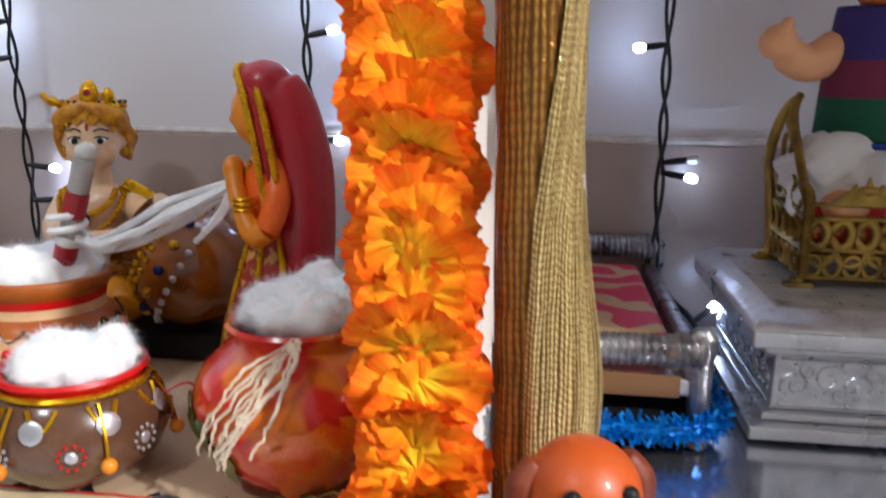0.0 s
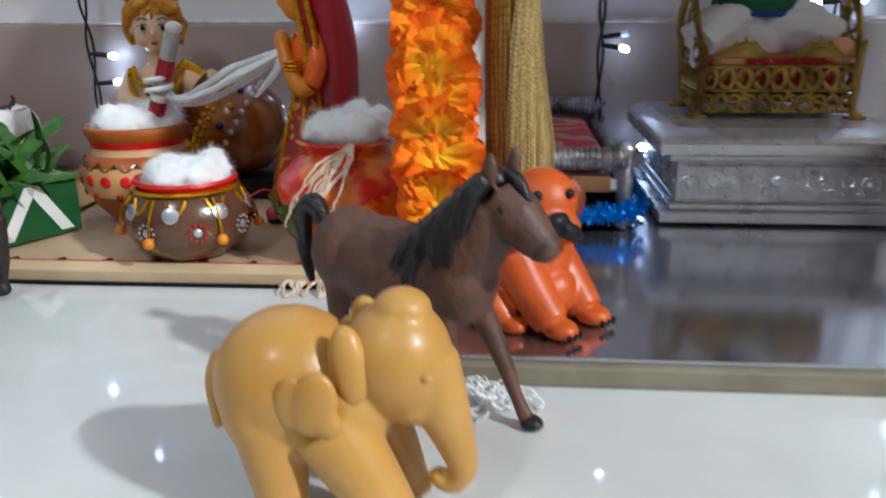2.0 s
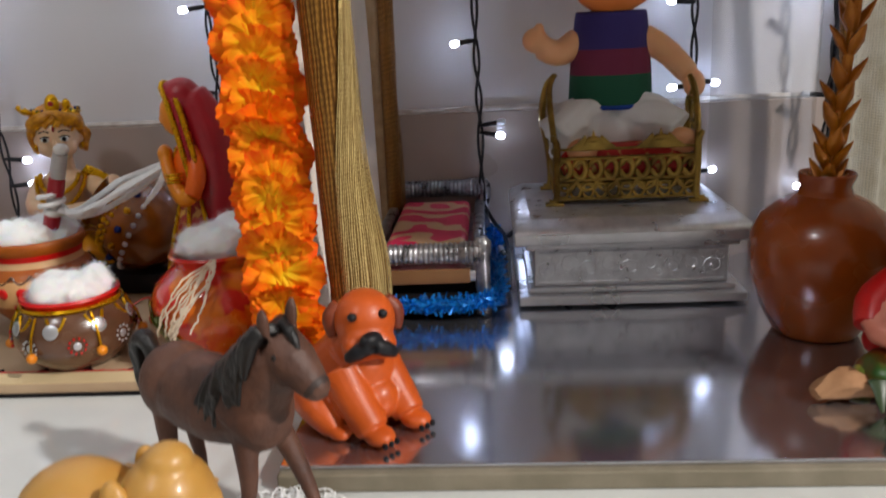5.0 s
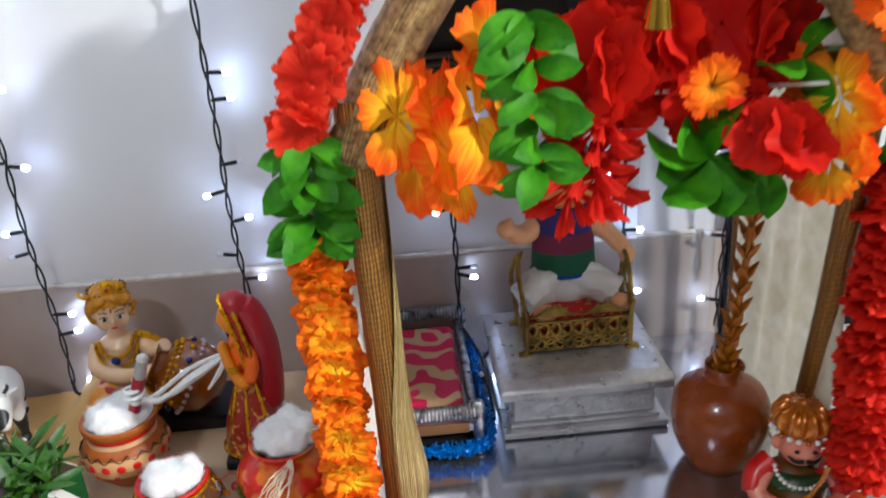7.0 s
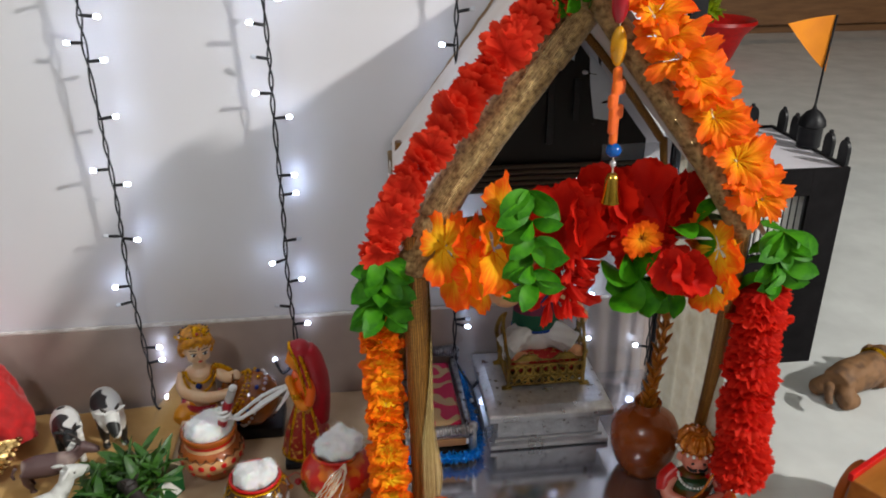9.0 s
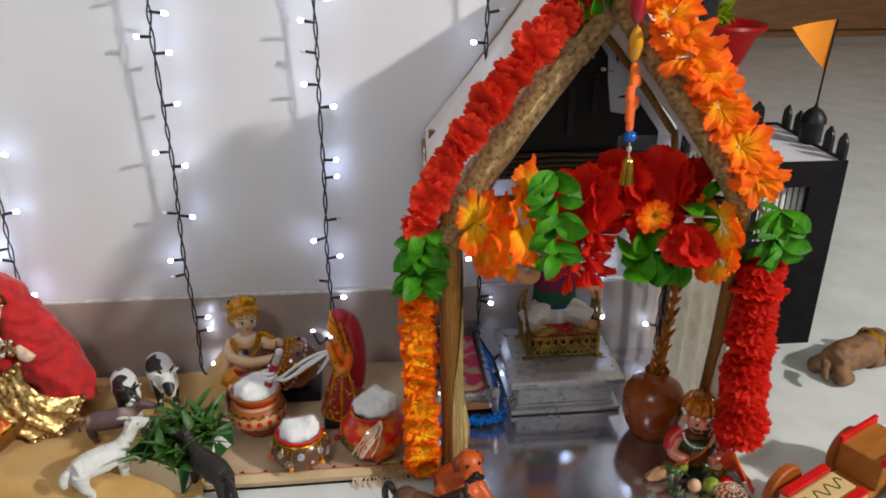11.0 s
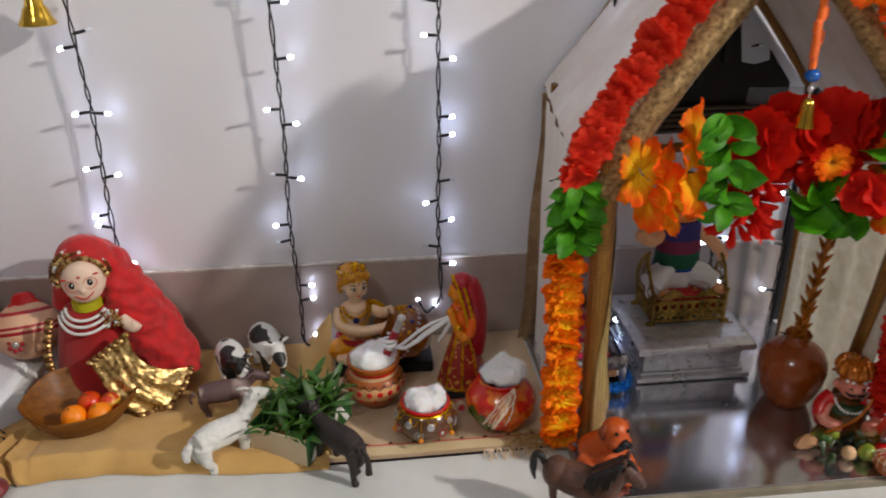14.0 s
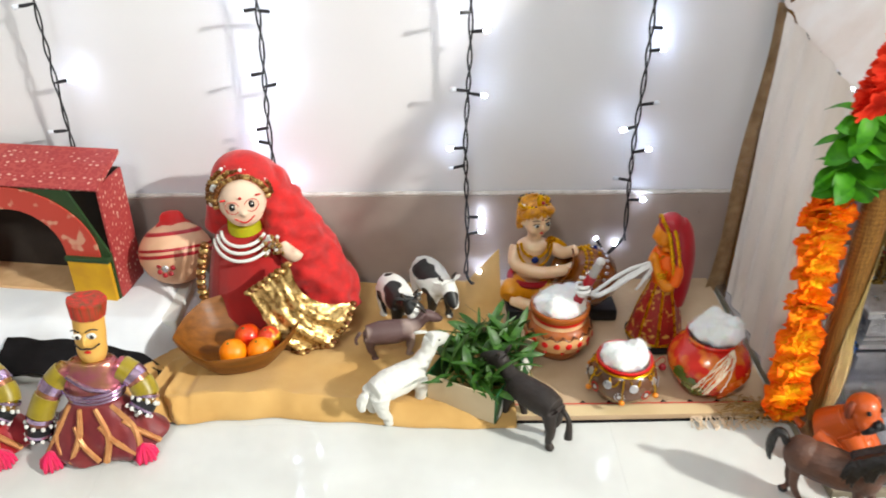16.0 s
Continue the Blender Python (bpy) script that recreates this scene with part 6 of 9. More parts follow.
def red_pot():
    c = (-0.016, 0.388, MT)
    p = thing("red_pot", pose(*c), "glossy red pot painted with green leaves and orange flowers", "pot", "pots of cotton butter")
    bm = bmesh.new()
    lathe(bm, [(0.022, 0), (0.028, 0.002), (0.042, 0.016), (0.051, 0.034), (0.0515, 0.046), (0.046, 0.058), (0.035, 0.068), (0.030, 0.071), (0.031, 0.075), (0.0345, 0.079), (0.033, 0.081), (0.0285, 0.078), (0.026, 0.07), (0.026, 0.05)], 44, 0)
    part("body", bm, REDGLAZE, p)

    def on_pot(a, z):
        r = 0.0527 - 0.30 * max(0, z - 0.046) - 9.0 * max(0, z - 0.05) ** 2 - 0.45 * max(0, 0.034 - z) - 3 * max(0, 0.034 - z) ** 2
        return Vector((r * math.cos(a), r * math.sin(a), z))
    green = paint("leaf_glaze", (0.09, 0.13, 0.03), (0.05, 0.07, 0.015), 60, 0.25, coat=0.5)
    orange = paint("orange_glaze", (0.68, 0.2, 0.02), (0.6, 0.09, 0.015), 90, 0.25, coat=0.5)
    for a0, z0, ang, L, mat, nm in ((-2.35, 0.030, 1.0, 0.03, green, "painted_leaf"), (-2.15, 0.020, 0.7, 0.026, green, "painted_leaf"), (-2.6, 0.04, 1.6, 0.022, green, "painted_leaf"),
                                    (-1.15, 0.036, 0.3, 0.044, orange, "painted_flower"), (-1.0, 0.022, -0.4, 0.03, orange, "painted_flower"), (-1.35, 0.018, 1.3, 0.026, orange, "painted_flower"), (-0.8, 0.04, 1.0, 0.024, orange, "painted_flower")):
        bm = bmesh.new()
        rows = []
        for i in range(10):
            t = i / 9
            w = 0.0095 * math.sin(math.pi * t) ** 0.7 * (1 + 0.25 * math.sin(t * 22)) + 0.0004
            rows.append([on_pot(a0 + (math.cos(ang) * L * (t - 0.5) - math.sin(ang) * s * w) / 0.05, z0 + math.sin(ang) * L * (t - 0.5) + math.cos(ang) * s * w) for s in (-1, -0.5, 0, 0.5, 1)])
        rings(bm, rows, 0, False)
        part(nm, bm, mat, p)
    cotton((c[0] + 0.004, c[1], MT + 0.086), 0.032, 3, "white cotton wool standing in the red pot")
    t = thing("thread_tassel", pose(*c), "bunch of cream threads hanging over the red pot", "tassel")
    rnd = random.Random(6)
    for k in range(11):
        bm = bmesh.new()
        a = -1.5 + rnd.uniform(-0.3, 0.3)
        q = [Vector((0.012, -0.036, 0.082)), on_pot(a, 0.066) + Vector((0, -0.004, 0.004)), on_pot(a - 0.16 - 0.026 * k, 0.050) + Vector((0, -0.004, 0)), on_pot(a - 0.36 - 0.030 * k, 0.036 - 0.001 * k) + Vector((rnd.uniform(-.006, .004), -0.006, 0))]
        path = [v + Vector((0.0022 * noise.noise((i * 0.55, k * 3.1, 0)), -0.0012, 0.0015 * noise.noise((i * 0.5, k * 2.3, 4)))) for i, v in enumerate(smooth_path(q, 28))]
        tube(bm, path, 0.00075, 6, wob=0.5)
        part("thread", bm, JUTE, t)


red_pot()

# ---- painted figurines ----


def flute_boy():
    """The seated blue-eyed butter boy with his tipped pot."""
    o = Vector((-0.222, 0.570, MT))
    skin, hair, cloth, pot, base = (bmesh.new() for _ in range(5))
    box(base, (0.042, -0.006, 0.010), (0.158, 0.076, 0.020), 0.004)
    limb(skin, [(0, 0.004, 0.03), (0, 0.002, 0.07), (0, 0, 0.106)], [0.023, 0.0205, 0.018], 8, 14)
    ball(skin, (0, 0, 0.104), (0.0245, 0.016, 0.012))
    # the head is built facing forward and then turned a little to the side
    HEAD = Matrix.Translation((0, -0.002, 0.146)) @ pose(0, 0, 0, 0, 0, 20) @ Matrix.Translation((0, 0.002, -0.146))
    face, locks = bmesh.new(), bmesh.new()
    ball(face, (0.0, -0.004, 0.1485), (0.0190, 0.0205, 0.0225))
    ball(face, (0.0, -0.0125, 0.1325), (0.0095, 0.0090, 0.0080))
    for sx in (-1, 1):
        ball(face, (sx * 0.0088, -0.0125, 0.1390), (0.0088, 0.0085, 0.0090))
        ball(face, (sx * 0.0195, 0.000, 0.146), (0.003, 0.0045, 0.006))
    merge(skin, face, HEAD)
    limb(skin, [(0, 0, 0.112), (0, -0.002, 0.128)], [0.010, 0.010], 5)
    limb(skin, [(-0.024, 0, 0.103), (-0.026, -0.016, 0.082), (0.008, -0.034, 0.078), (0.044, -0.036, 0.084)], [0.0098, 0.0100, 0.0090, 0.008], 12)
    limb(skin, [(0.024, 0, 0.103), (0.040, -0.010, 0.096), (0.058, -0.018, 0.106)], [0.0098, 0.0090, 0.008], 9)
    ball(skin, (0.050, -0.034, 0.086), (0.009, 0.008, 0.008))
    limb(skin, [(-0.03, -0.026, 0.028), (-0.008, -0.04, 0.027), (0.014, -0.04, 0.026)], [0.009, 0.009, 0.008], 7)
    limb(cloth, [(0, 0.0, 0.03), (-0.026, -0.012, 0.036), (-0.034, -0.026, 0.03)], [0.024, 0.020, 0.013], 8)
    limb(cloth, [(0, 0.0, 0.03), (0.022, -0.014, 0.036), (0.028, -0.03, 0.03)], [0.024, 0.020, 0.013], 8)
    ball(cloth, (0, 0.004, 0.034), (0.034, 0.028, 0.02))
    ball(locks, (0, 0.0045, 0.1565), (0.0222, 0.0215, 0.0205))
    for sx in (-1, 1):
        limb(locks, [(sx * 0.0185, -0.004, 0.163), (sx * 0.0222, 0.002, 0.150), (sx * 0.0210, 0.006, 0.141), (sx * 0.0200, 0.008, 0.132)], [0.0050, 0.0060, 0.0056, 0.0036], 14, 9, wob=0.6)
        for k in range(5):
            a = 0.25 + 0.28 * k
            limb(locks, [(sx * 0.001, -0.0165, 0.1725), (sx * 0.021 * math.sin(a), -0.021 * math.cos(a * 0.75), 0.1685 - 0.0012 * k), (sx * 0.0222 * math.sin(a + 0.35), -0.0185 * math.cos(a), 0.1605 - 0.0016 * k)], [0.0026, 0.0042, 0.0026], 8, 7)
    limb(locks, [(0, 0.016, 0.150), (0, 0.018, 0.138), (0, 0.016, 0.128)], [0.014, 0.012, 0.008], 8, 10, wob=0.4)
    merge(hair, locks, HEAD)
    rnd = random.Random(12)
    strands = bmesh.new()
    for k in range(84):
        a = 6.283 * k / 84 + rnd.uniform(-0.05, 0.05)
        front = max(0.0, -math.sin(a))
        low = 0.1605 * front ** 0.5 + 0.142 * (1 - front ** 0.5) + rnd.uniform(-0.003, 0.002)
        c, e = math.cos(a), math.sin(a)
        swing = rnd.uniform(-0.25, 0.25)
        c2, e2 = math.cos(a + swing), math.sin(a + swing)
        limb(strands, [(0.004 * c, 0.004 + 0.004 * e, 0.1785 + rnd.uniform(-0.001, 0.001)), (0.0165 * c, 0.003 + 0.0165 * e, 0.1735), (0.0228 * c, 0.002 + 0.0228 * e, 0.5 * (low + 0.1735)), (0.0236 * c2, 0.001 + 0.0240 * e2, low)], [0.0012, 0.0019, 0.0021, 0.0008], 9, 6)
    bm = bmesh.new()
    fuse(bm, [(skin, 0), (cloth, 1), (hair, 2)], 0.0016, 3)
    merge(bm, base, I4, 3)
    merge(bm, strands, HEAD, 2)
    # tipped pot with a beaded collar
    M = pose(0.074, -0.020, 0.064, 18, -58, -14)
    lathe(bm, [(0.004, -0.046), (0.022, -0.042), (0.039, -0.024), (0.044, -0.004), (0.040, 0.014), (0.029, 0.026), (0.021, 0.031), (0.022, 0.037), (0.029, 0.042), (0.027, 0.043), (0.02, 0.038), (0.017, 0.025)], 30, 4, M)
    for r, z in ((0.0375, 0.018), (0.033, 0.0235), (0.044, -0.004)):
        for k in range(28):
            a = 2 * math.pi * k / 28
            ball(bm, M @ Vector((r * math.cos(a), r * math.sin(a), z)), 0.0027, 5 if r < 0.04 else 6, seg=8)
    for k in range(14):
        a = 2 * math.pi * k / 14
        ball(bm, M @ Vector((0.0425 * math.cos(a), 0.0425 * math.sin(a), 0.007)), 0.0036, 7 if k % 2 else 5, seg=8)
    # crown, jewels, sash
    crown = bmesh.new()
    tube(crown, [(0.0212 * math.cos(a), 0.004 + 0.0205 * math.sin(a), 0.1705 - 0.05 * 0.0205 * math.sin(a)) for a in (2 * math.pi * k / 28 for k in range(29))], 0.0022, 6, 5)
    for k in range(26):
        a = 2 * math.pi * k / 26
        ball(crown, (0.0218 * math.cos(a), 0.004 + 0.0212 * math.sin(a), 0.1733), (0.0013, 0.0013, 0.0015), (7, 5, 12)[k % 3], seg=8)
    limb(crown, [(0.001, -0.0130, 0.172), (0.001, -0.0135, 0.178), (0.001, -0.0115, 0.184), (0.001, -0.0095, 0.1880)], [0.0048, 0.0066, 0.0056, 0.0020], 12, 10, 5, flat=0.6)
    ball(crown, (0.001, -0.0195, 0.180), 0.0026, 8, seg=8)
    limb(crown, [(0.012, -0.010, 0.174), (0.013, -0.010, 0.179), (0.012, -0.009, 0.183)], [0.0030, 0.0042, 0.0016], 8, 8, 5, flat=0.6)
    limb(crown, [(-0.018, -0.006, 0.171), (-0.024, -0.009, 0.174), (-0.030, -0.010, 0.179)], [0.0034, 0.0062, 0.0034], 9, 8, 5, flat=0.6)
    ball(crown, (-0.025, -0.0115, 0.1765), 0.0026, 6, seg=8)
    for sx in (-1, 1):
        ball(crown, (sx * 0.0083, -0.0231, 0.1475), (0.0042, 0.0018, 0.0025), 10, seg=10)
        ball(crown, (sx * 0.0083, -0.0246, 0.1475), (0.0022, 0.001, 0.0023), 9, seg=8)
        tube(crown, smooth_path([(sx * 0.0045, -0.0243, 0.1495), (sx * 0.0085, -0.0240, 0.1505), (sx * 0.0130, -0.0208, 0.1487)], 8), 0.0006, 5, 9)
        tube(crown, smooth_path([(sx * 0.004, -0.0243, 0.1540), (sx * 0.0085, -0.0232, 0.1558), (sx * 0.0135, -0.0198, 0.1540)], 8), 0.0006, 5, 9)
        ball(crown, (sx * 0.0205, -0.002, 0.1385), (0.0016, 0.0016, 0.0030), 5, seg=8)
    ball(crown, (0, -0.0243, 0.1570), (0.0010, 0.0010, 0.0030), 8, seg=8)
    ball(crown, (0, -0.0222, 0.1345), (0.0034, 0.0015, 0.0014), 11, seg=8)
    limb(crown, [(0, -0.0225, 0.1490), (0, -0.0255, 0.1430), (0, -0.0228, 0.1405)], [0.0012, 0.0022, 0.0014], 7, 8, 0)
    merge(bm, crown, HEAD)
    for k in range(30):
        a = math.pi * (k / 29)
        ball(bm, (0.024 * math.cos(a), -0.010 - 0.015 * math.sin(a), 0.110 - 0.028 * math.sin(a)), 0.0022, 5, seg=8)
    for k in range(22):
        a = math.pi * (k / 21)
        ball(bm, (0.019 * math.cos(a), -0.012 - 0.010 * math.sin(a), 0.112 - 0.016 * math.sin(a)), 0.0024, 5, seg=8)
    ball(bm, (0.0, -0.0245, 0.093), (0.0055, 0.003, 0.0055), 7)
    ball(bm, (-0.029, -0.010, 0.088), (0.005, 0.004, 0.005), 7)
    limb(bm, [(0.020, -0.004, 0.116), (0.034, 0.002, 0.100), (0.044, 0.006, 0.080), (0.034, 0.004, 0.045)], [0.006, 0.012, 0.012, 0.009], 12, 10, 5, flat=0.5)
    tube(bm, [(0.031 * math.cos(a), 0.002 + 0.026 * math.sin(a), 0.05) for a in (2 * math.pi * k / 24 for k in range(25))], 0.005, 8, 8)
    solid("butter_boy_statue", bm, [SKIN, YELLOWCLOTH, HAIR, BLACKPL, POTGLAZE, GOLDPAINT, SILVERFLAT, paint("blue_jewel", (0.01, 0.02, 0.12), None, 30, 0.15), MAROON, BLACKPL, WHITEPL, REDPAINT, paint("green_jewel", (0.01, 0.08, 0.03), None, 30, 0.15)],
          "painted resin statue of a seated child with a tipped pot", "statue", m=Matrix.Translation(o))


flute_boy()


def milkmaid():
    o = Vector((-0.060, 0.478, MT))
    skirt, top, skin, veil = (bmesh.new() for _ in range(4))
    lathe(skirt, [(0.040, 0.012), (0.042, 0.016), (0.0345, 0.045), (0.0245, 0.075), (0.016, 0.098), (0.014, 0.104)], 28, 0, I4, 0.14, (1.0, 0.85))
    limb(top, [(0, 0, 0.098), (-0.002, 0, 0.12), (-0.001, 0, 0.142)], [0.0155, 0.0175, 0.013], 8, 14)
    limb(top, [(0.006, -0.012, 0.142), (0.012, -0.022, 0.122), (0.006, -0.026, 0.106)], [0.008, 0.0085, 0.0078], 8)
    limb(top, [(-0.008, 0.010, 0.142), (-0.014, 0.012, 0.128)], [0.008, 0.008], 6)
    limb(skin, [(0.006, -0.026, 0.107), (-0.004, -0.024, 0.104), (-0.016, -0.016, 0.124), (-0.020, -0.010, 0.136)], [0.0075, 0.0075, 0.0062, 0.006], 12)
    limb(skin, [(-0.014, 0.012, 0.128), (-0.020, 0.004, 0.128), (-0.021, -0.006, 0.138)], [0.006, 0.006, 0.006], 8)
    ball(skin, (-0.021, -0.008, 0.138), (0.007, 0.008, 0.008))
    ball(skin, (-0.008, 0, 0.169), (0.0155, 0.0145, 0.0180))
    ball(skin, (-0.0228, 0, 0.1655), (0.003, 0.003, 0.004))
    limb(skin, [(-0.002, 0, 0.145), (-0.004, 0, 0.158)], [0.007, 0.007], 4)

    # the veil: a hood that falls down the back
    limb(veil, [(0.006, 0, 0.182), (0.014, 0.001, 0.168), (0.021, 0.002, 0.135), (0.022, 0.003, 0.095), (0.020, 0.004, 0.062)], [0.0160, 0.0190, 0.0205, 0.0195, 0.017], 20, 16, flat=0.95)
    ball(veil, (-0.001, 0, 0.1825), (0.0180, 0.0182, 0.0160))
    ball(veil, (-0.010, 0, 0.1880), (0.0090, 0.0125, 0.0085))
    bm = bmesh.new()
    fuse(bm, [(skirt, 0), (top, 1), (skin, 2)], 0.0014, 3)
    fuse(bm, [(veil, 3)], 0.0014, 9)
    for sy in (-1, 1):
        for dx, r, mt in ((0.0, 0.0026, 4), (0.0052, 0.0020, 3), (0.0094, 0.0024, 4)):
            limb(bm, [(-0.0160 + dx, sy * 0.0080, 0.1915), (-0.0085 + dx, sy * 0.0170, 0.178), (-0.0005 + dx, sy * 0.0215, 0.150), (0.0060 + dx, sy * 0.0245, 0.118)], [r, r * 1.2, r * 1.2, r * 0.8], 18, 8, mt, flat=1.2)
    tube(bm, [(-0.0165, 0.0085 * math.cos(a), 0.1885 + 0.0060 * math.sin(a)) for a in (math.pi * k / 10 for k in range(11))], 0.0026, 6, 4)
    for a0 in (-2.4, -1.7, -1.0, 2.5):
        limb(bm, [(0.016 * math.cos(a0), 0.014 * math.sin(a0), 0.1), (0.0305 * math.cos(a0), 0.026 * math.sin(a0), 0.06), (0.043 * math.cos(a0), 0.0365 * math.sin(a0), 0.016)], [0.0018, 0.0026, 0.0028], 10, 6, 4)
    tube(bm, [(0.0425 * math.cos(a), 0.036 * math.sin(a), 0.016) for a in (2 * math.pi * k / 32 for k in range(33))], 0.0022, 6, 4)
    for z in (0.117, 0.120, 0.123):
        tube(bm, [(-0.0105 + 0.0075 * math.cos(a), -0.019 + 0.0075 * math.sin(a), z) for a in (2 * math.pi * k / 14 for k in range(15))], 0.0011, 5, 4)
    for k in range(14):
        a = 2.2 + 1.9 * k / 13
        ball(bm, (0.0155 * math.cos(a), 0.014 * math.sin(a), 0.142 - 0.012 * math.sin(math.pi * k / 13)), 0.0018, 4, seg=8)
    box(bm, (0, 0, 0.006), (0.076, 0.068, 0.012), 0.003, 5)
    solid("milkmaid_statue", bm, [spotted("red_gold_skirt", (0.34, 0.018, 0.014), (0.68, 0.36, 0.07), 110, 0.60, 0.35, 0.03, 0.3, 2, 0.3), ORANGECLOTH, TAN, MAROON, GOLDPAINT, BLACKPL],
          "painted resin statue of a veiled milkmaid pulling the yarn", "statue", m=Matrix.Translation(o) @ Matrix.Diagonal((0.90, 0.92, 1.02, 1)))


milkmaid()

# ---- toy animals ----


def quadruped(L, H, br, lr, neck, head, hl, hr, ears, tail, spread=0.55, stride=(0.1, -0.1, -0.1, 0.1), belly=1.0, seg=12):
    """The melted skin of a standing toy animal, head towards +x, feet on z = 0."""
    g = bmesh.new()
    limb(g, [(-L / 2, 0, H * 0.97), (-L * 0.2, 0, H), (L * 0.15, 0, H * 0.985), (L / 2, 0, H * 1.02)], [br * 0.78, br * belly, br * belly, br * 0.82], 12, seg)
    w = br * spread
    for k, (x, y) in enumerate(((L * 0.44, w), (L * 0.44, -w), (-L * 0.44, w), (-L * 0.44, -w))):
        dx = stride[k] * H
        kn = 0.05 * H * (1 if x > 0 else -1)
        limb(g, [(x, y * 0.8, H - br * 0.15), (x + dx * 0.4 + kn, y, H * 0.5), (x + dx * 0.8 - (kn if x < 0 else 0), y, H * 0.2), (x + dx, y, lr * 0.6)], [lr * 2.1, lr * 1.3, lr * 0.85, lr * 1.15], 11, 9)
        ball(g, (x + dx + lr * 0.4, y, lr * 0.55), (lr * 1.35, lr * 1.1, lr * 0.6))
    n0, n1 = Vector((L * 0.46, 0, H + br * 0.15)), Vector(neck)
    limb(g, [n0, n0.lerp(n1, 0.5) + Vector((0.004, 0, 0.0)), n1], [br * 0.72, br * 0.5, hr * 0.95], 9, seg)
    hd = Vector(head).normalized() * hl
    limb(g, [n1 - hd * 0.15, n1 + hd * 0.35, n1 + hd], [hr * 0.9, hr * 0.95, hr * 0.62], 9, 10)
    ball(g, n1 + hd, (hr * 0.66, hr * 0.6, hr * 0.58))
    for s in (-1, 1):
        e = n1 + Vector((-hr * 0.2, s * hr * 0.7, hr * 0.7))
        limb(g, [e, e + Vector((ears[0], s * ears[1], ears[2])) * 0.55, e + Vector((ears[0], s * ears[1], ears[2]))], [hr * 0.28, hr * 0.34, hr * 0.1], 6, 7, flat=0.7)
    if tail:
        limb(g, [(-L / 2 - br * 0.5, 0, H + br * 0.3), (-L / 2 - br * 0.9, 0, H * 0.85), (-L / 2 - br * 0.8, 0, H * tail)], [lr * 0.7, lr * 0.6, lr * 0.6], 7, 7)
    return g, n1, hd


def eyes(bm, n1, hd, hr, mat, s=0.16, fwd=0.25):
    for y in (-1, 1):
        ball(bm, n1 + hd * fwd + Vector((0, y * hr * 0.86, hr * 0.3)), hr * s, mat, seg=8)


def toy(name, bm, mats, label, cat, m, group="toy farm animals"):
    return solid(name, bm, mats, label, cat, group, m=m)


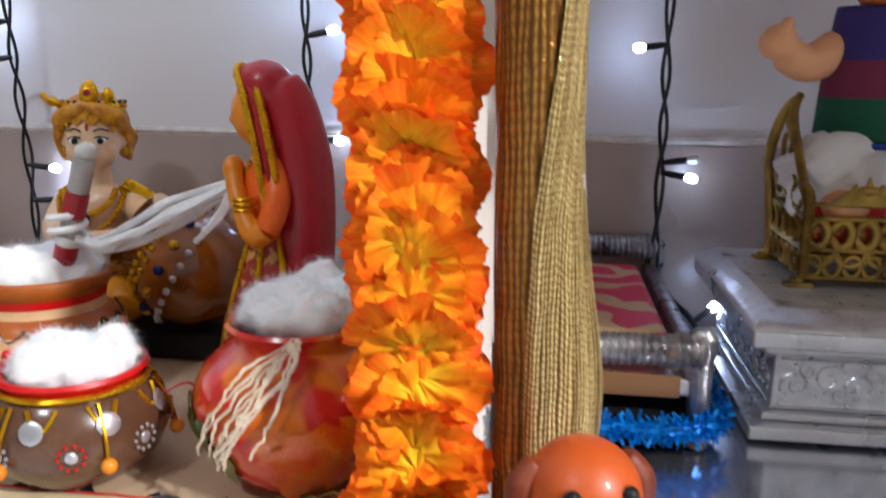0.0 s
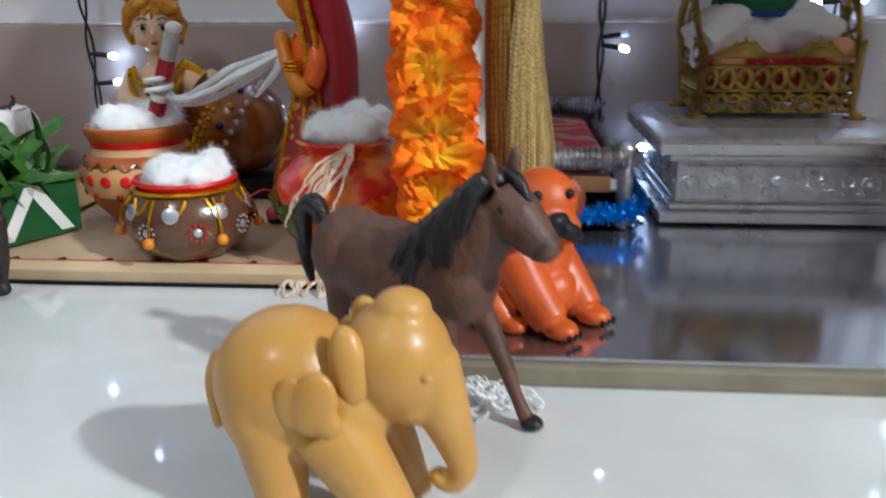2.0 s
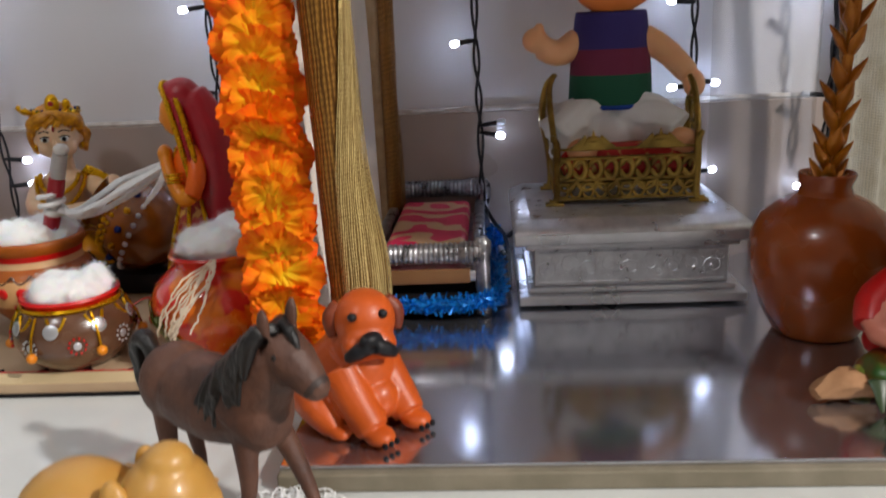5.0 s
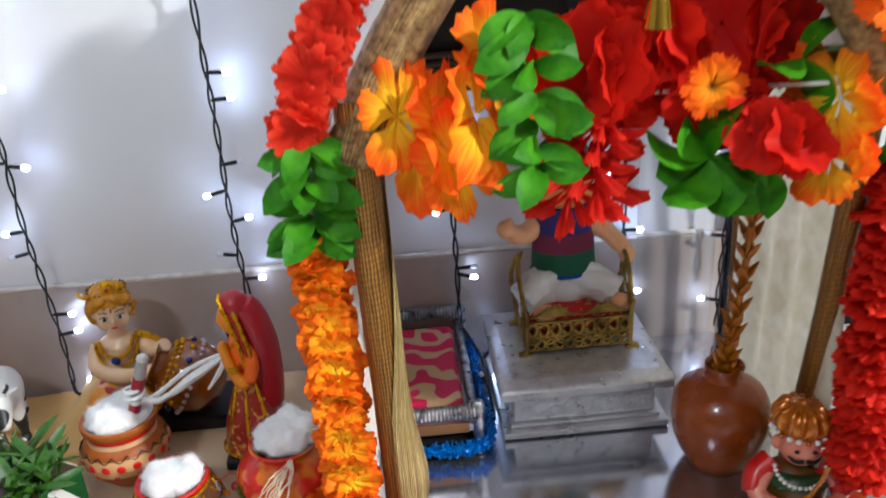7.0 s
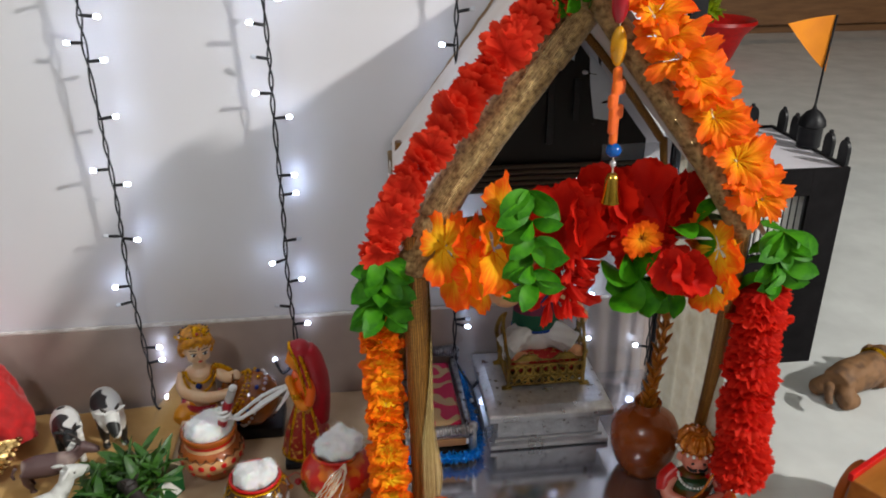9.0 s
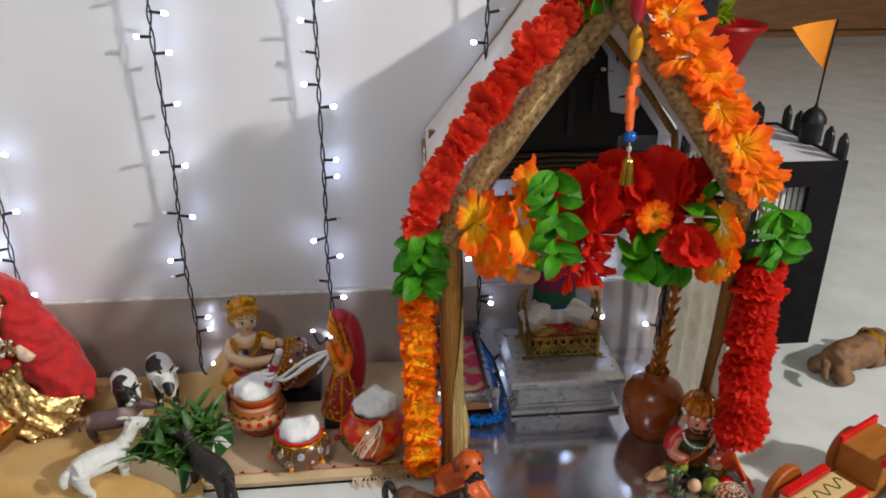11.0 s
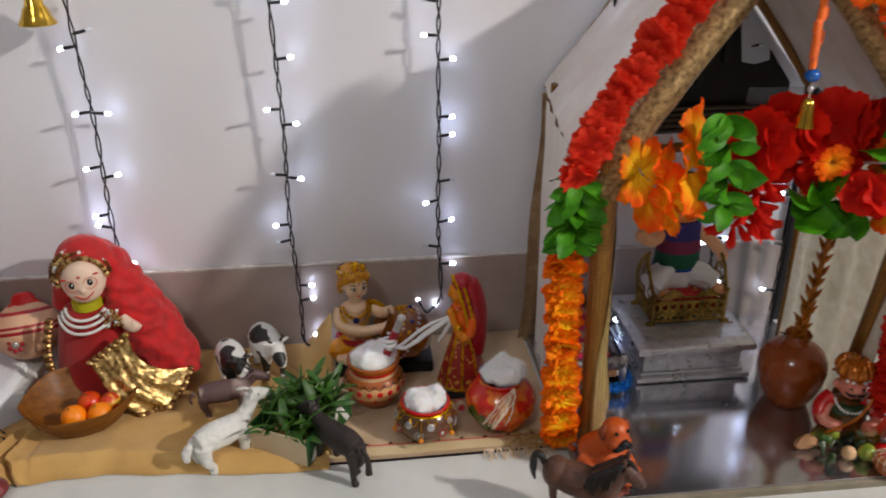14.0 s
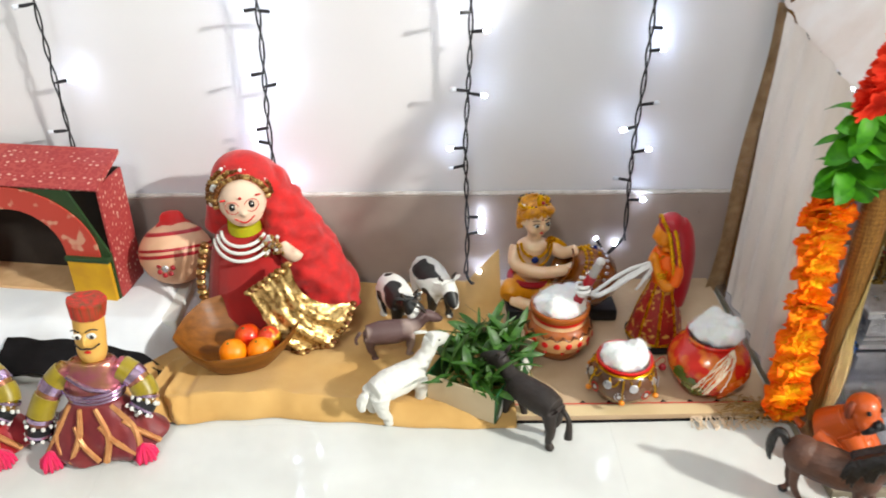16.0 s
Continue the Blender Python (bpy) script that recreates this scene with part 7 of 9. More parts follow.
def animals():
    hornm = paint("dark_horn", (0.05, 0.04, 0.035), None, 60, 0.5)
    # bay horse
    hide = paint("brown_hide", (0.120, 0.062, 0.045), (0.060, 0.031, 0.024), 55, 0.55, bump=0.8, fine=260)
    g, n1, hd = quadruped(0.068, 0.063, 0.0185, 0.0034, (0.054, 0, 0.098), (0.75, 0.02, -0.62), 0.0225, 0.0110, (0.001, 0.001, 0.013), None, 0.55, (0.50, -0.04, -0.12, 0.2), 1.08)
    ball(g, (-0.028, 0, 0.065), (0.019, 0.019, 0.020))
    limb(g, [(0.026, 0, 0.066), (0.042, 0, 0.084), (0.050, 0, 0.097)], [0.0185, 0.0145, 0.0115], 8, 12)
    ball(g, (0.033, 0, 0.064), (0.016, 0.0165, 0.020))
    ball(g, n1 + hd * 0.2 + Vector((0, 0, -0.006)), (0.008, 0.0078, 0.008))
    mane = bmesh.new()
    rnd = random.Random(44)
    for k in range(26):
        t = 0.12 + 0.88 * k / 25
        p = Vector((0.056 - 0.036 * t, -0.001, 0.110 - 0.030 * t))
        for sy in (-1, 1):
            limb(mane, [p, p + Vector((-0.004, sy * 0.0095, -0.001)), p + Vector((-0.007 + rnd.uniform(-0.006, 0.006), sy * (0.0135 + 0.004 * t), -0.012 - rnd.uniform(0, 0.015)))], [0.0042, 0.0048, 0.0012], 6, 6)
    limb(mane, [(0.054, 0, 0.110), (0.061, -0.001, 0.107), (0.066, -0.002, 0.100)], [0.0025, 0.0030, 0.0012], 6, 7)
    tl = bmesh.new()
    limb(tl, [(-0.044, 0, 0.072), (-0.051, 0, 0.083), (-0.058, 0, 0.080), (-0.060, 0, 0.062), (-0.056, 0, 0.044)], [0.0038, 0.0046, 0.0050, 0.0048, 0.0016], 14, 9, wob=0.6)
    hoof = bmesh.new()
    for x, y, d in ((0.44, 1, 0.50), (0.44, -1, -0.04), (-0.44, 1, -0.12), (-0.44, -1, 0.2)):
        ball(hoof, (0.068 * x + d * 0.063 + 0.0012, y * 0.0185 * 0.55, 0.0030), (0.0056, 0.0048, 0.0034))
    bm = bmesh.new()
    fuse(bm, [(g, 0)], 0.0010, 7)
    muz = bmesh.new()
    ball(muz, n1 + hd * 0.95, (0.0076, 0.0070, 0.0068))
    fuse(bm, [(mane, 1), (tl, 1), (hoof, 1), (muz, 2)], 0.0009, 1)
    eyes(bm, n1, hd, 0.0105, 1)
    toy("toy_horse", bm, [hide, paint("black_mane", (0.005, 0.0045, 0.0045), (0.014, 0.012, 0.012), 200, 0.38, bump=0.9, fine=350), paint("dark_muzzle", (0.045, 0.03, 0.026), (0.03, 0.02, 0.018), 60, 0.55)], "matte brown plastic horse with black mane and tail", "toy horse", pose(0.048, 0.187, 0, 0, 0, -32) @ Matrix.Diagonal((1.02, 1.06, 1.06, 1)))
    # carved elephant
    wood = paint("carved_wood", (0.54, 0.335, 0.15), (0.45, 0.26, 0.105), 22, 0.42, coat=0.15, bump=0.12, fine=220, sss=0.05)
    g = bmesh.new()
    ball(g, (-0.010, 0, 0.051), (0.0275, 0.0250, 0.0270))
    ball(g, (-0.017, 0, 0.047), (0.0185, 0.0240, 0.0245))
    ball(g, (0.010, 0, 0.047), (0.018, 0.0215, 0.0215))
    ball(g, (0.028, 0, 0.0625), (0.0190, 0.0190, 0.0205))
    ball(g, (0.033, 0, 0.050), (0.0120, 0.0125, 0.0120))
    ball(g, (0.030, 0, 0.0800), (0.0105, 0.0100, 0.0075))
    for x, y, fx, r0, r1 in ((0.006, -0.013, 0.029, 0.0145, 0.0096), (0.014, 0.012, 0.028, 0.0115, 0.0080), (-0.015, -0.013, -0.010, 0.0135, 0.0080), (-0.022, 0.012, -0.026, 0.0125, 0.0074)):
        limb(g, [(x, y * 0.9, 0.042), (x + (fx - x) * 0.55, y * 1.05, 0.024), (fx, y * 1.1, 0.006)], [r0, (r0 + r1) * 0.5, r1], 10, 12)
        ball(g, (fx + 0.0015, y * 1.1, 0.0048), (r1 * 1.10, r1 * 1.02, 0.0050))
    limb(g, [(0.037, 0, 0.060), (0.0435, 0, 0.044), (0.0480, 0, 0.031), (0.0505, 0, 0.0215), (0.0475, 0, 0.0150), (0.0425, 0, 0.0155), (0.0405, 0, 0.0195)], [0.0130, 0.0096, 0.0070, 0.0054, 0.0044, 0.0036, 0.0028], 26, 10)
    ear = bmesh.new()
    for s in (-1, 1):
        # the fold beside the head, the flap behind it and the flap's curled rim
        ball(ear, (0.0150, s * 0.0150, 0.065), (0.0068, 0.0050, 0.0140), 0, pose(0, 0, 0, s * 8, -8, 0))
        ball(ear, (-0.001, s * 0.0235, 0.0545), (0.0078, 0.0024, 0.0100))
        ball(ear, (0.0055, s * 0.0240, 0.0550), (0.0080, 0.0034, 0.0120), 0, pose(0, 0, 0, 0, 12, 0))
        ball(ear, (0.0095, s * 0.0240, 0.0485), (0.0052, 0.0032, 0.0055))
    limb(g, [(-0.036, 0, 0.060), (-0.0405, 0, 0.048), (-0.0385, 0, 0.030)], [0.003, 0.0025, 0.0025], 8)
    bm = bmesh.new()
    fuse(bm, [(g, 0)], 0.0010, 14)
    fuse(bm, [(ear, 0)], 0.0008, 5)
    for s in (-1, 1):
        ball(bm, (0.0405, s * 0.0145, 0.0625), (0.0024, 0.0018, 0.0014), 0, seg=8)
    toy("wooden_elephant", bm, [wood], "polished pale wooden elephant with a curled trunk", "toy elephant", pose(0.030, 0.101, 0, 0, 0, -4) @ Matrix.Scale(1.02, 4))
    # sitting dog: the body points one way, the head is turned towards the room
    rust = paint("rust_vinyl", (0.50, 0.125, 0.060), (0.42, 0.10, 0.045), 30, 0.42, bump=0.05, coat=0.1)
    g, dark = bmesh.new(), bmesh.new()
    H = pose(0.012, 0.004, 0.066, 0, 0, -30) @ Matrix.Scale(0.94, 4)
    limb(g, [(-0.024, 0, 0.020), (-0.012, 0, 0.030), (0.004, 0.002, 0.050)], [0.025, 0.0265, 0.021], 10, 16)
    limb(g, [(0.002, 0.002, 0.048), (0.010, 0.003, 0.062)], [0.019, 0.016], 5, 14)
    ball(g, (0.014, 0.002, 0.036), (0.016, 0.019, 0.020))
    ball(g, (0.024, 0.001, 0.020), (0.014, 0.015, 0.015))
    ball(g, H @ Vector((0, 0, 0.006)), (0.0205, 0.0205, 0.0205))
    ball(g, H @ Vector((0.008, 0, -0.004)), (0.0165, 0.0180, 0.0155))
    for sy in (-1, 1):
        ball(g, H @ Vector((0.016, sy * 0.0085, -0.0075)), (0.0095, 0.0105, 0.010))
        limb(g, [(0.008, sy * 0.015, 0.040), (0.024, sy * 0.016, 0.022), (0.038, sy * 0.0155, 0.008)], [0.0150, 0.0128, 0.0108], 9)
        ball(g, (0.0435, sy * 0.0155, 0.0062), (0.0115, 0.0095, 0.0062))
        limb(g, [(-0.022, sy * 0.020, 0.020), (-0.002, sy * 0.028, 0.016), (0.014, sy * 0.028, 0.0055)], [0.017, 0.013, 0.0075], 9)
        ball(g, (0.018, sy * 0.028, 0.005), (0.010, 0.0075, 0.005))
        limb(dark, [H @ Vector((-0.003, sy * 0.0165, 0.019)), H @ Vector((-0.002, sy * 0.0225, 0.009)), H @ Vector((0.001, sy * 0.0222, -0.004))], [0.004, 0.0066, 0.0035], 8)
    muz = bmesh.new()
    ball(muz, H @ Vector((0.0265, 0, 0.0005)), (0.0058, 0.0085, 0.0052))
    for sy in (-1, 1):
        limb(muz, [H @ Vector((0.0275, sy * 0.002, -0.004)), H @ Vector((0.0255, sy * 0.010, -0.008)), H @ Vector((0.021, sy * 0.0165, -0.0135))], [0.0055, 0.0055, 0.0035], 7)
    bm = bmesh.new()
    fuse(bm, [(g, 0), (muz, 1), (dark, 2)], 0.0011, 5)
    for sy in (-1, 1):
        ball(bm, H @ Vector((0.0178, sy * 0.0104, 0.0145)), 0.0031, 1, seg=12)
        for k in (-1, 0, 1):
            ball(bm, (0.0545, sy * 0.0155 + k * 0.0048, 0.0044), (0.0022, 0.0018, 0.0024), 1, seg=8)
    limb(bm, [(-0.0475, 0, 0.01), (-0.058, 0.004, 0.012), (-0.064, 0.01, 0.02)], [0.005, 0.004, 0.002], 8, 8)
    toy("toy_dog", bm, [rust, BLACKPL, paint("dark_ear_vinyl", (0.20, 0.05, 0.025), (0.12, 0.03, 0.018), 60, 0.5)], "rust-red vinyl dog sitting, with a black muzzle", "toy dog", pose(0.104, 0.2655, BT, 0, 0, -42) @ Matrix.Scale(0.90, 4))
    # white goat
    g, n1, hd = quadruped(0.056, 0.043, 0.0160, 0.0050, (0.046, 0, 0.074), (0.95, 0, -0.35), 0.019, 0.0088, (-0.010, 0.010, -0.002), 0.7, 0.55, (0.1, -0.1, 0.0, 0.15))
    limb(g, [(-0.038, 0, 0.045), (-0.043, 0, 0.036), (-0.042, 0, 0.026)], [0.005, 0.006, 0.003], 6, 8)
    bm = bmesh.new()
    fuse(bm, [(g, 0)], 0.0010, 2)
    bm.normal_update()
    for v in bm.verts:
        v.co += v.normal * (0.0006 * noise.noise(v.co * 260) + 0.0005 * noise.noise(v.co * 90))
    eyes(bm, n1, hd, 0.0088, 1, 0.14)
    toy("toy_goat", bm, [paint("white_rubber", (0.74, 0.74, 0.71), (0.62, 0.62, 0.59), 60, 0.6, bump=0.5, fine=150), hornm], "white rubber goat looking up beside the grass box", "toy goat", pose(-0.412, 0.350, 0, 0, 0, 38) @ Matrix.Scale(1.2, 4))
    # dark donkey
    g, n1, hd = quadruped(0.056, 0.050, 0.0165, 0.0042, (0.052, 0, 0.070), (0.9, 0, -0.45), 0.026, 0.0095, (-0.004, 0.004, 0.010), None, 0.5, (0.25, -0.1, -0.15, 0.15))
    limb(g, [(-0.036, 0, 0.055), (-0.046, 0, 0.045), (-0.047, 0, 0.022)], [0.003, 0.003, 0.005], 8, 8)
    bm = bmesh.new()
    fuse(bm, [(g, 0)], 0.0012, 3)
    toy("toy_donkey", bm, [paint("charcoal_rubber", (0.026, 0.019, 0.016), (0.015, 0.011, 0.010), 60, 0.6, bump=0.9, fine=220)], "charcoal rubber donkey feeding from the grass box", "toy donkey", pose(-0.246, 0.314, 0, 0, 0, 132) @ Matrix.Scale(1.12, 4))
    # cows
    for (x, y, r, s), seed in (((-0.418, 0.528, -66, 1.10), 3.0), ((-0.368, 0.564, -66, 1.18), 8.0)):
        g, n1, hd = quadruped(0.058, 0.044, 0.0195, 0.0046, (0.048, 0, 0.058), (0.75, 0, -0.7), 0.022, 0.0105, (-0.004, 0.012, 0.001), 0.5, 0.55, (0.05, -0.05, 0, 0.1))
        bm = bmesh.new()
        fuse(bm, [(g, 0)], 0.0014, 3)
        for sy in (-1, 1):
            limb(bm, [n1 + Vector((-0.003, sy * 0.006, 0.008)), n1 + Vector((-0.003, sy * 0.010, 0.013)), n1 + Vector((0.001, sy * 0.010, 0.018))], [0.0022, 0.0018, 0.0008], 6, 6, 1)
        ball(bm, n1 + hd * 1.05, (0.0055, 0.0058, 0.005), 2)
        m, t, b = nodes_of("cow_patches")
        mp = coords(t)
        mp.node.inputs["Location"].default_value = (seed, seed, 0)
        rr = ramp_node(t, [(0.50, (0.75, 0.74, 0.7)), (0.512, (0.012, 0.012, 0.012))])
        t.links.new(noise_node(t, mp, 32, 0.5), rr.inputs[0])
        t.links.new(rr.outputs[0], b.inputs["Base Color"])
        b.inputs["Roughness"].default_value = 0.45
        toy("toy_cow", bm, [m, hornm, CREAM], "black and white plastic cow on the mustard cloth", "toy cow", pose(x, y, 0.0125, 0, 0, r) @ Matrix.Scale(s, 4))
    # brown goat
    g, n1, hd = quadruped(0.060, 0.036, 0.0165, 0.004, (0.050, 0, 0.056), (0.9, 0, -0.45), 0.020, 0.0085, (-0.010, 0.009, -0.002), 0.6, 0.55, (0.05, -0.05, 0, 0.1))
    bm = bmesh.new()
    fuse(bm, [(g, 0)], 0.0013, 3)
    for sy in (-1, 1):
        limb(bm, [n1 + Vector((-0.002, sy * 0.004, 0.007)), n1 + Vector((-0.008, sy * 0.006, 0.016)), n1 + Vector((-0.016, sy * 0.008, 0.020))], [0.0022, 0.0018, 0.0008], 7, 6, 1)
    toy("toy_goat", bm, [spotted("brown_goat_hide", (0.11, 0.062, 0.060), (0.36, 0.27, 0.24), 26, 0.56, 0.55, 0.05), hornm], "brown and cream plastic goat standing behind the white one", "toy goat", pose(-0.425, 0.452, 0.014, 0, 0, 12))


animals()


def grass_box():
    # front corners (-0.379, 0.362) and (-0.297, 0.329)
    b = thing("grass_box", pose(-0.305, 0.391, 0.0112, 0, 0, -28), "open card box with a green side and white zigzag", "box")
    W, D, Hh = 0.091, 0.122, 0.043
    green = paint("green_card", (0.02, 0.085, 0.03), (0.015, 0.06, 0.02), 40, 0.5)
    card = paint("plain_card", (0.62, 0.52, 0.38), (0.55, 0.45, 0.32), 20, 0.7)
    for nm, c, s, mat, lab in (("front_panel", (0, -D / 2, Hh / 2), (W, 0.002, Hh), card, "plain pale card"), ("back_panel", (0, D / 2, Hh / 2), (W, 0.002, Hh), card, ""), ("side_panel", (W / 2 + 0.001, 0, Hh / 2), (0.002, D + 0.002, Hh), green, "green card"),
                               ("side_panel", (-W / 2 - 0.001, 0, Hh / 2), (0.002, D + 0.002, Hh), green, "green card"), ("bottom", (0, 0, 0.001), (W, D, 0.002), card, "")):
        bm = bmesh.new()
        box(bm, c, s, 0.0005)
        pn = part(nm, bm, mat, b, lab)
        if nm == "side_panel" and c[0] > 0:
            bm = bmesh.new()
            x = W / 2 + 0.0024
            for y0, y1, up in ((-0.050, -0.024, 1), (-0.024, 0.002, 0), (0.002, 0.026, 1), (0.026, 0.050, 0)):
                z0, z1 = (0.003, 0.040) if up else (0.040, 0.003)
                d = 0.0052
                rings(bm, [[(xx, y0 - d, z0), (xx, y0 + d, z0), (xx, y1 + d, z1), (xx, y1 - d, z1)] for xx in (x - 0.0006, x)], 0)
            part("zigzag", bm, WHITEPL, pn, "white painted zigzag", smooth=False)
    lb = thing("leaf_bunch", pose(-0.305, 0.391, 0.0155, 0, 0, -28), "bunch of fresh green leaves and grass filling the box", "leaves")
    dull = paint("dull_leaf", (0.060, 0.125, 0.030), (0.030, 0.075, 0.016), 60, 0.5, bump=0.3)
    tmpl = [leaf(0.060, 0.0085, DARKLEAF), leaf(0.05, 0.006, dull), leaf(0.080, 0.0032, DARKLEAF), leaf(0.07, 0.0026, dull), leaf(0.07, 0.006, DARKLEAF)]
    rnd = random.Random(12)
    for k in range(200):
        m = pose(rnd.uniform(-0.034, 0.034), rnd.uniform(-0.046, 0.05), rnd.uniform(0.016, 0.040), 0, 0, rnd.uniform(0, 360)) @ pose(0, 0, 0, rnd.uniform(-60, 60), rnd.uniform(-75, -5), 0)
        again(rnd.choice(tmpl), lb, m @ Matrix.Scale(rnd.uniform(0.46, 0.90), 4))
    for o in tmpl:
        bpy.data.objects.remove(o)


grass_box()

# ---- beside the display: house, doll, bowl, puppets ----
PZ = 0.0515         # top of the cloth-covered platform


def pattern_red():
    m, t, b = nodes_of("red_block_print")
    v = t.nodes.new("ShaderNodeTexVoronoi")
    v.inputs["Scale"].default_value, v.inputs["Randomness"].default_value = 85, 0.55
    c = coords(t, (1, 1.6, 1.0))
    t.links.new(c, v.inputs["Vector"])
    n = noise_node(t, c, 110, 3)
    mul = t.nodes.new("ShaderNodeMath")
    mul.operation = "MULTIPLY_ADD"
    t.links.new(n, mul.inputs[0])
    mul.inputs[1].default_value = 0.7
    t.links.new(v.outputs["Distance"], mul.inputs[2])
    r = ramp_node(t, [(0.50, (0.62, 0.38, 0.30)), (0.58, (0.40, 0.05, 0.045)), (0.85, (0.30, 0.022, 0.028)), (0.98, (0.40, 0.06, 0.05))])
    t.links.new(mul.outputs[0], r.inputs[0])
    t.links.new(r.outputs[0], b.inputs["Base Color"])
    b.inputs["Roughness"].default_value = 0.6
    bump_node(t, b, n, 0.2)
    return m


def toy_house():
    h = thing("toy_house", pose(-0.935, 0.557, PZ, 0, 0, -8), "toy house with a red printed roof and an arched doorway", "toy house")
    print_red = pattern_red()
    ochre = paint("ochre_paint", (0.60, 0.38, 0.03), (0.48, 0.28, 0.025), 30, 0.6)
    green = paint("dark_green_paint", (0.025, 0.055, 0.02), (0.018, 0.04, 0.015), 30, 0.6)
    W, D, H = 0.260, 0.066, 0.172
    # back wall coloured near black: the hollow's shade is put into its colour
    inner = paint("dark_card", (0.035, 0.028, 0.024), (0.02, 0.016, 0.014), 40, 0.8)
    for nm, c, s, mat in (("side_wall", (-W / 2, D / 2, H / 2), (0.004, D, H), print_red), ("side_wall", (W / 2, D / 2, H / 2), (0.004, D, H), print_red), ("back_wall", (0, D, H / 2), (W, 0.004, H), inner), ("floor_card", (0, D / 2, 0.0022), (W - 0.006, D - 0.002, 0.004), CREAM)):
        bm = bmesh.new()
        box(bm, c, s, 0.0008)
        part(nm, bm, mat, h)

    def ring(n, half, spring, rise):
        """An outline from foot to foot over an arch."""
        return [(-half, 0.0), (-half, spring)] + [(-half * math.cos(math.pi * k / n), spring + rise * math.sin(math.pi * k / n)) for k in range(1, n)] + [(half, spring), (half, 0.0)]
    # front card with the arch cut through
    bm = bmesh.new()
    n = 24
    arch = ring(n, 0.066, 0.072, 0.062)
    outer = [(-W / 2, 0.0), (-W / 2, 0.072)] + [(-W / 2 + W * k / n, 0.072 + (H - 0.072) * min(1, 6 * min(k, n - k) / n)) for k in range(1, n)] + [(W / 2, 0.072), (W / 2, 0.0)]
    rings(bm, [[(x, y, z) for (x, z) in lst] for lst, y in ((outer, 0.0), (outer, -0.004), (arch, -0.004), (arch, 0.0))], 0, False)
    part("front_card", bm, green, h, "green front card with an arched opening", smooth=False)
    bm = bmesh.new()
    out2 = [(x, max(z, 0.060)) for x, z in ring(n, 0.116, 0.074, 0.094)]
    arch2 = [(x, max(z, 0.060)) for x, z in ring(n, 0.067, 0.073, 0.063)]
    rings(bm, [[(x, y, z) for (x, z) in lst] for lst, y in ((out2, -0.0042), (out2, -0.0068), (arch2, -0.0068), (arch2, -0.0042))], 0, False)
    part("arch_trim", bm, spotted("red_arch_print", (0.50, 0.05, 0.03), (0.6, 0.3, 0.2), 60, 0.62, 0.6), h, "red printed arch trim", smooth=False)
    for sx in (-1, 1):
        bm = bmesh.new()
        box(bm, (sx * 0.098, -0.0075, 0.031), (0.060, 0.007, 0.062), 0.001)
        pl = part("pillar", bm, ochre, h, "ochre painted pillar")
        bm = bmesh.new()
        box(bm, (sx * 0.098, -0.0080, 0.0655), (0.064, 0.009, 0.007), 0.001)
        part("capital", bm, green, pl, "dark green band")
    bm = bmesh.new()
    rings(bm, [[(sx * (W / 2 + 0.003), -0.008, H), (sx * (W / 2 + 0.003), D * 0.5, H + 0.018), (sx * (W / 2 + 0.003), D + 0.002, H + 0.026), (sx * (W / 2 + 0.003), D + 0.002, H + 0.020), (sx * (W / 2 + 0.003), -0.004, H - 0.004)] for sx in (-1, 1)], 0)
    part("roof", bm, print_red, h, "red printed roof", smooth=False)


toy_house()


def cream_pot():
    c = Vector((-0.735, 0.585, PZ + 0.0465))
    p = thing("striped_pot", Matrix.Translation(c) @ pose(0, 0, 0, -22, -6, 0) @ Matrix.Scale(1.0, 4), "round cream pot with maroon stripes and a red cap", "pot")
    bm = bmesh.new()
    prof = [(0.012, -0.045), (0.026, -0.040), (0.041, -0.028), (0.0505, -0.010), (0.0515, 0.0), (0.051, 0.007), (0.0502, 0.011), (0.0462, 0.0195), (0.040, 0.028), (0.035, 0.033), (0.0285, 0.0375), (0.022, 0.042)]
    lathe(bm, prof, 36)
    part("body", bm, paint("cream_clay", (0.66, 0.45, 0.33), (0.58, 0.38, 0.27), 30, 0.55), p)
    for r0, z0, r1, z1 in ((0.0513, -0.002, 0.0513, 0.003), (0.051, 0.007, 0.0502, 0.011), (0.040, 0.028, 0.035, 0.033)):
        bm = bmesh.new()
        lathe(bm, [(r0 - 0.001, z0), (r0 + 0.0003, z0), ((r0 + r1) / 2 + 0.0007, (z0 + z1) / 2), (r1 + 0.0003, z1), (r1 - 0.001, z1)], 36, caps=(False, False))
        part("stripe", bm, MAROON, p, "maroon painted stripe")
    bm = bmesh.new()
    g = bmesh.new()
    lathe(g, [(0.021, 0.036), (0.022, 0.041), (0.0165, 0.046), (0.0155, 0.054), (0.0110, 0.059), (0.004, 0.060)], 20, 0, I4, 0.2)
    merge(bm, g)
    part("cap", bm, REDPAINT, p, "red cloth cap")
    bm = bmesh.new()
    for k in range(7):
        a = 2 * math.pi * k / 7
        q = Vector((0.010 * math.cos(a), -0.0478, -0.016 + 0.010 * math.sin(a)))
        ball(bm, q, (0.0038, 0.0022, 0.0038), 0, seg=10)
    ball(bm, (0, -0.049, -0.016), (0.005, 0.002, 0.005), 1)
    part("motif", bm, [MAROON, SILVERFLAT], p, "maroon dot flower with a silver stud")


cream_pot()


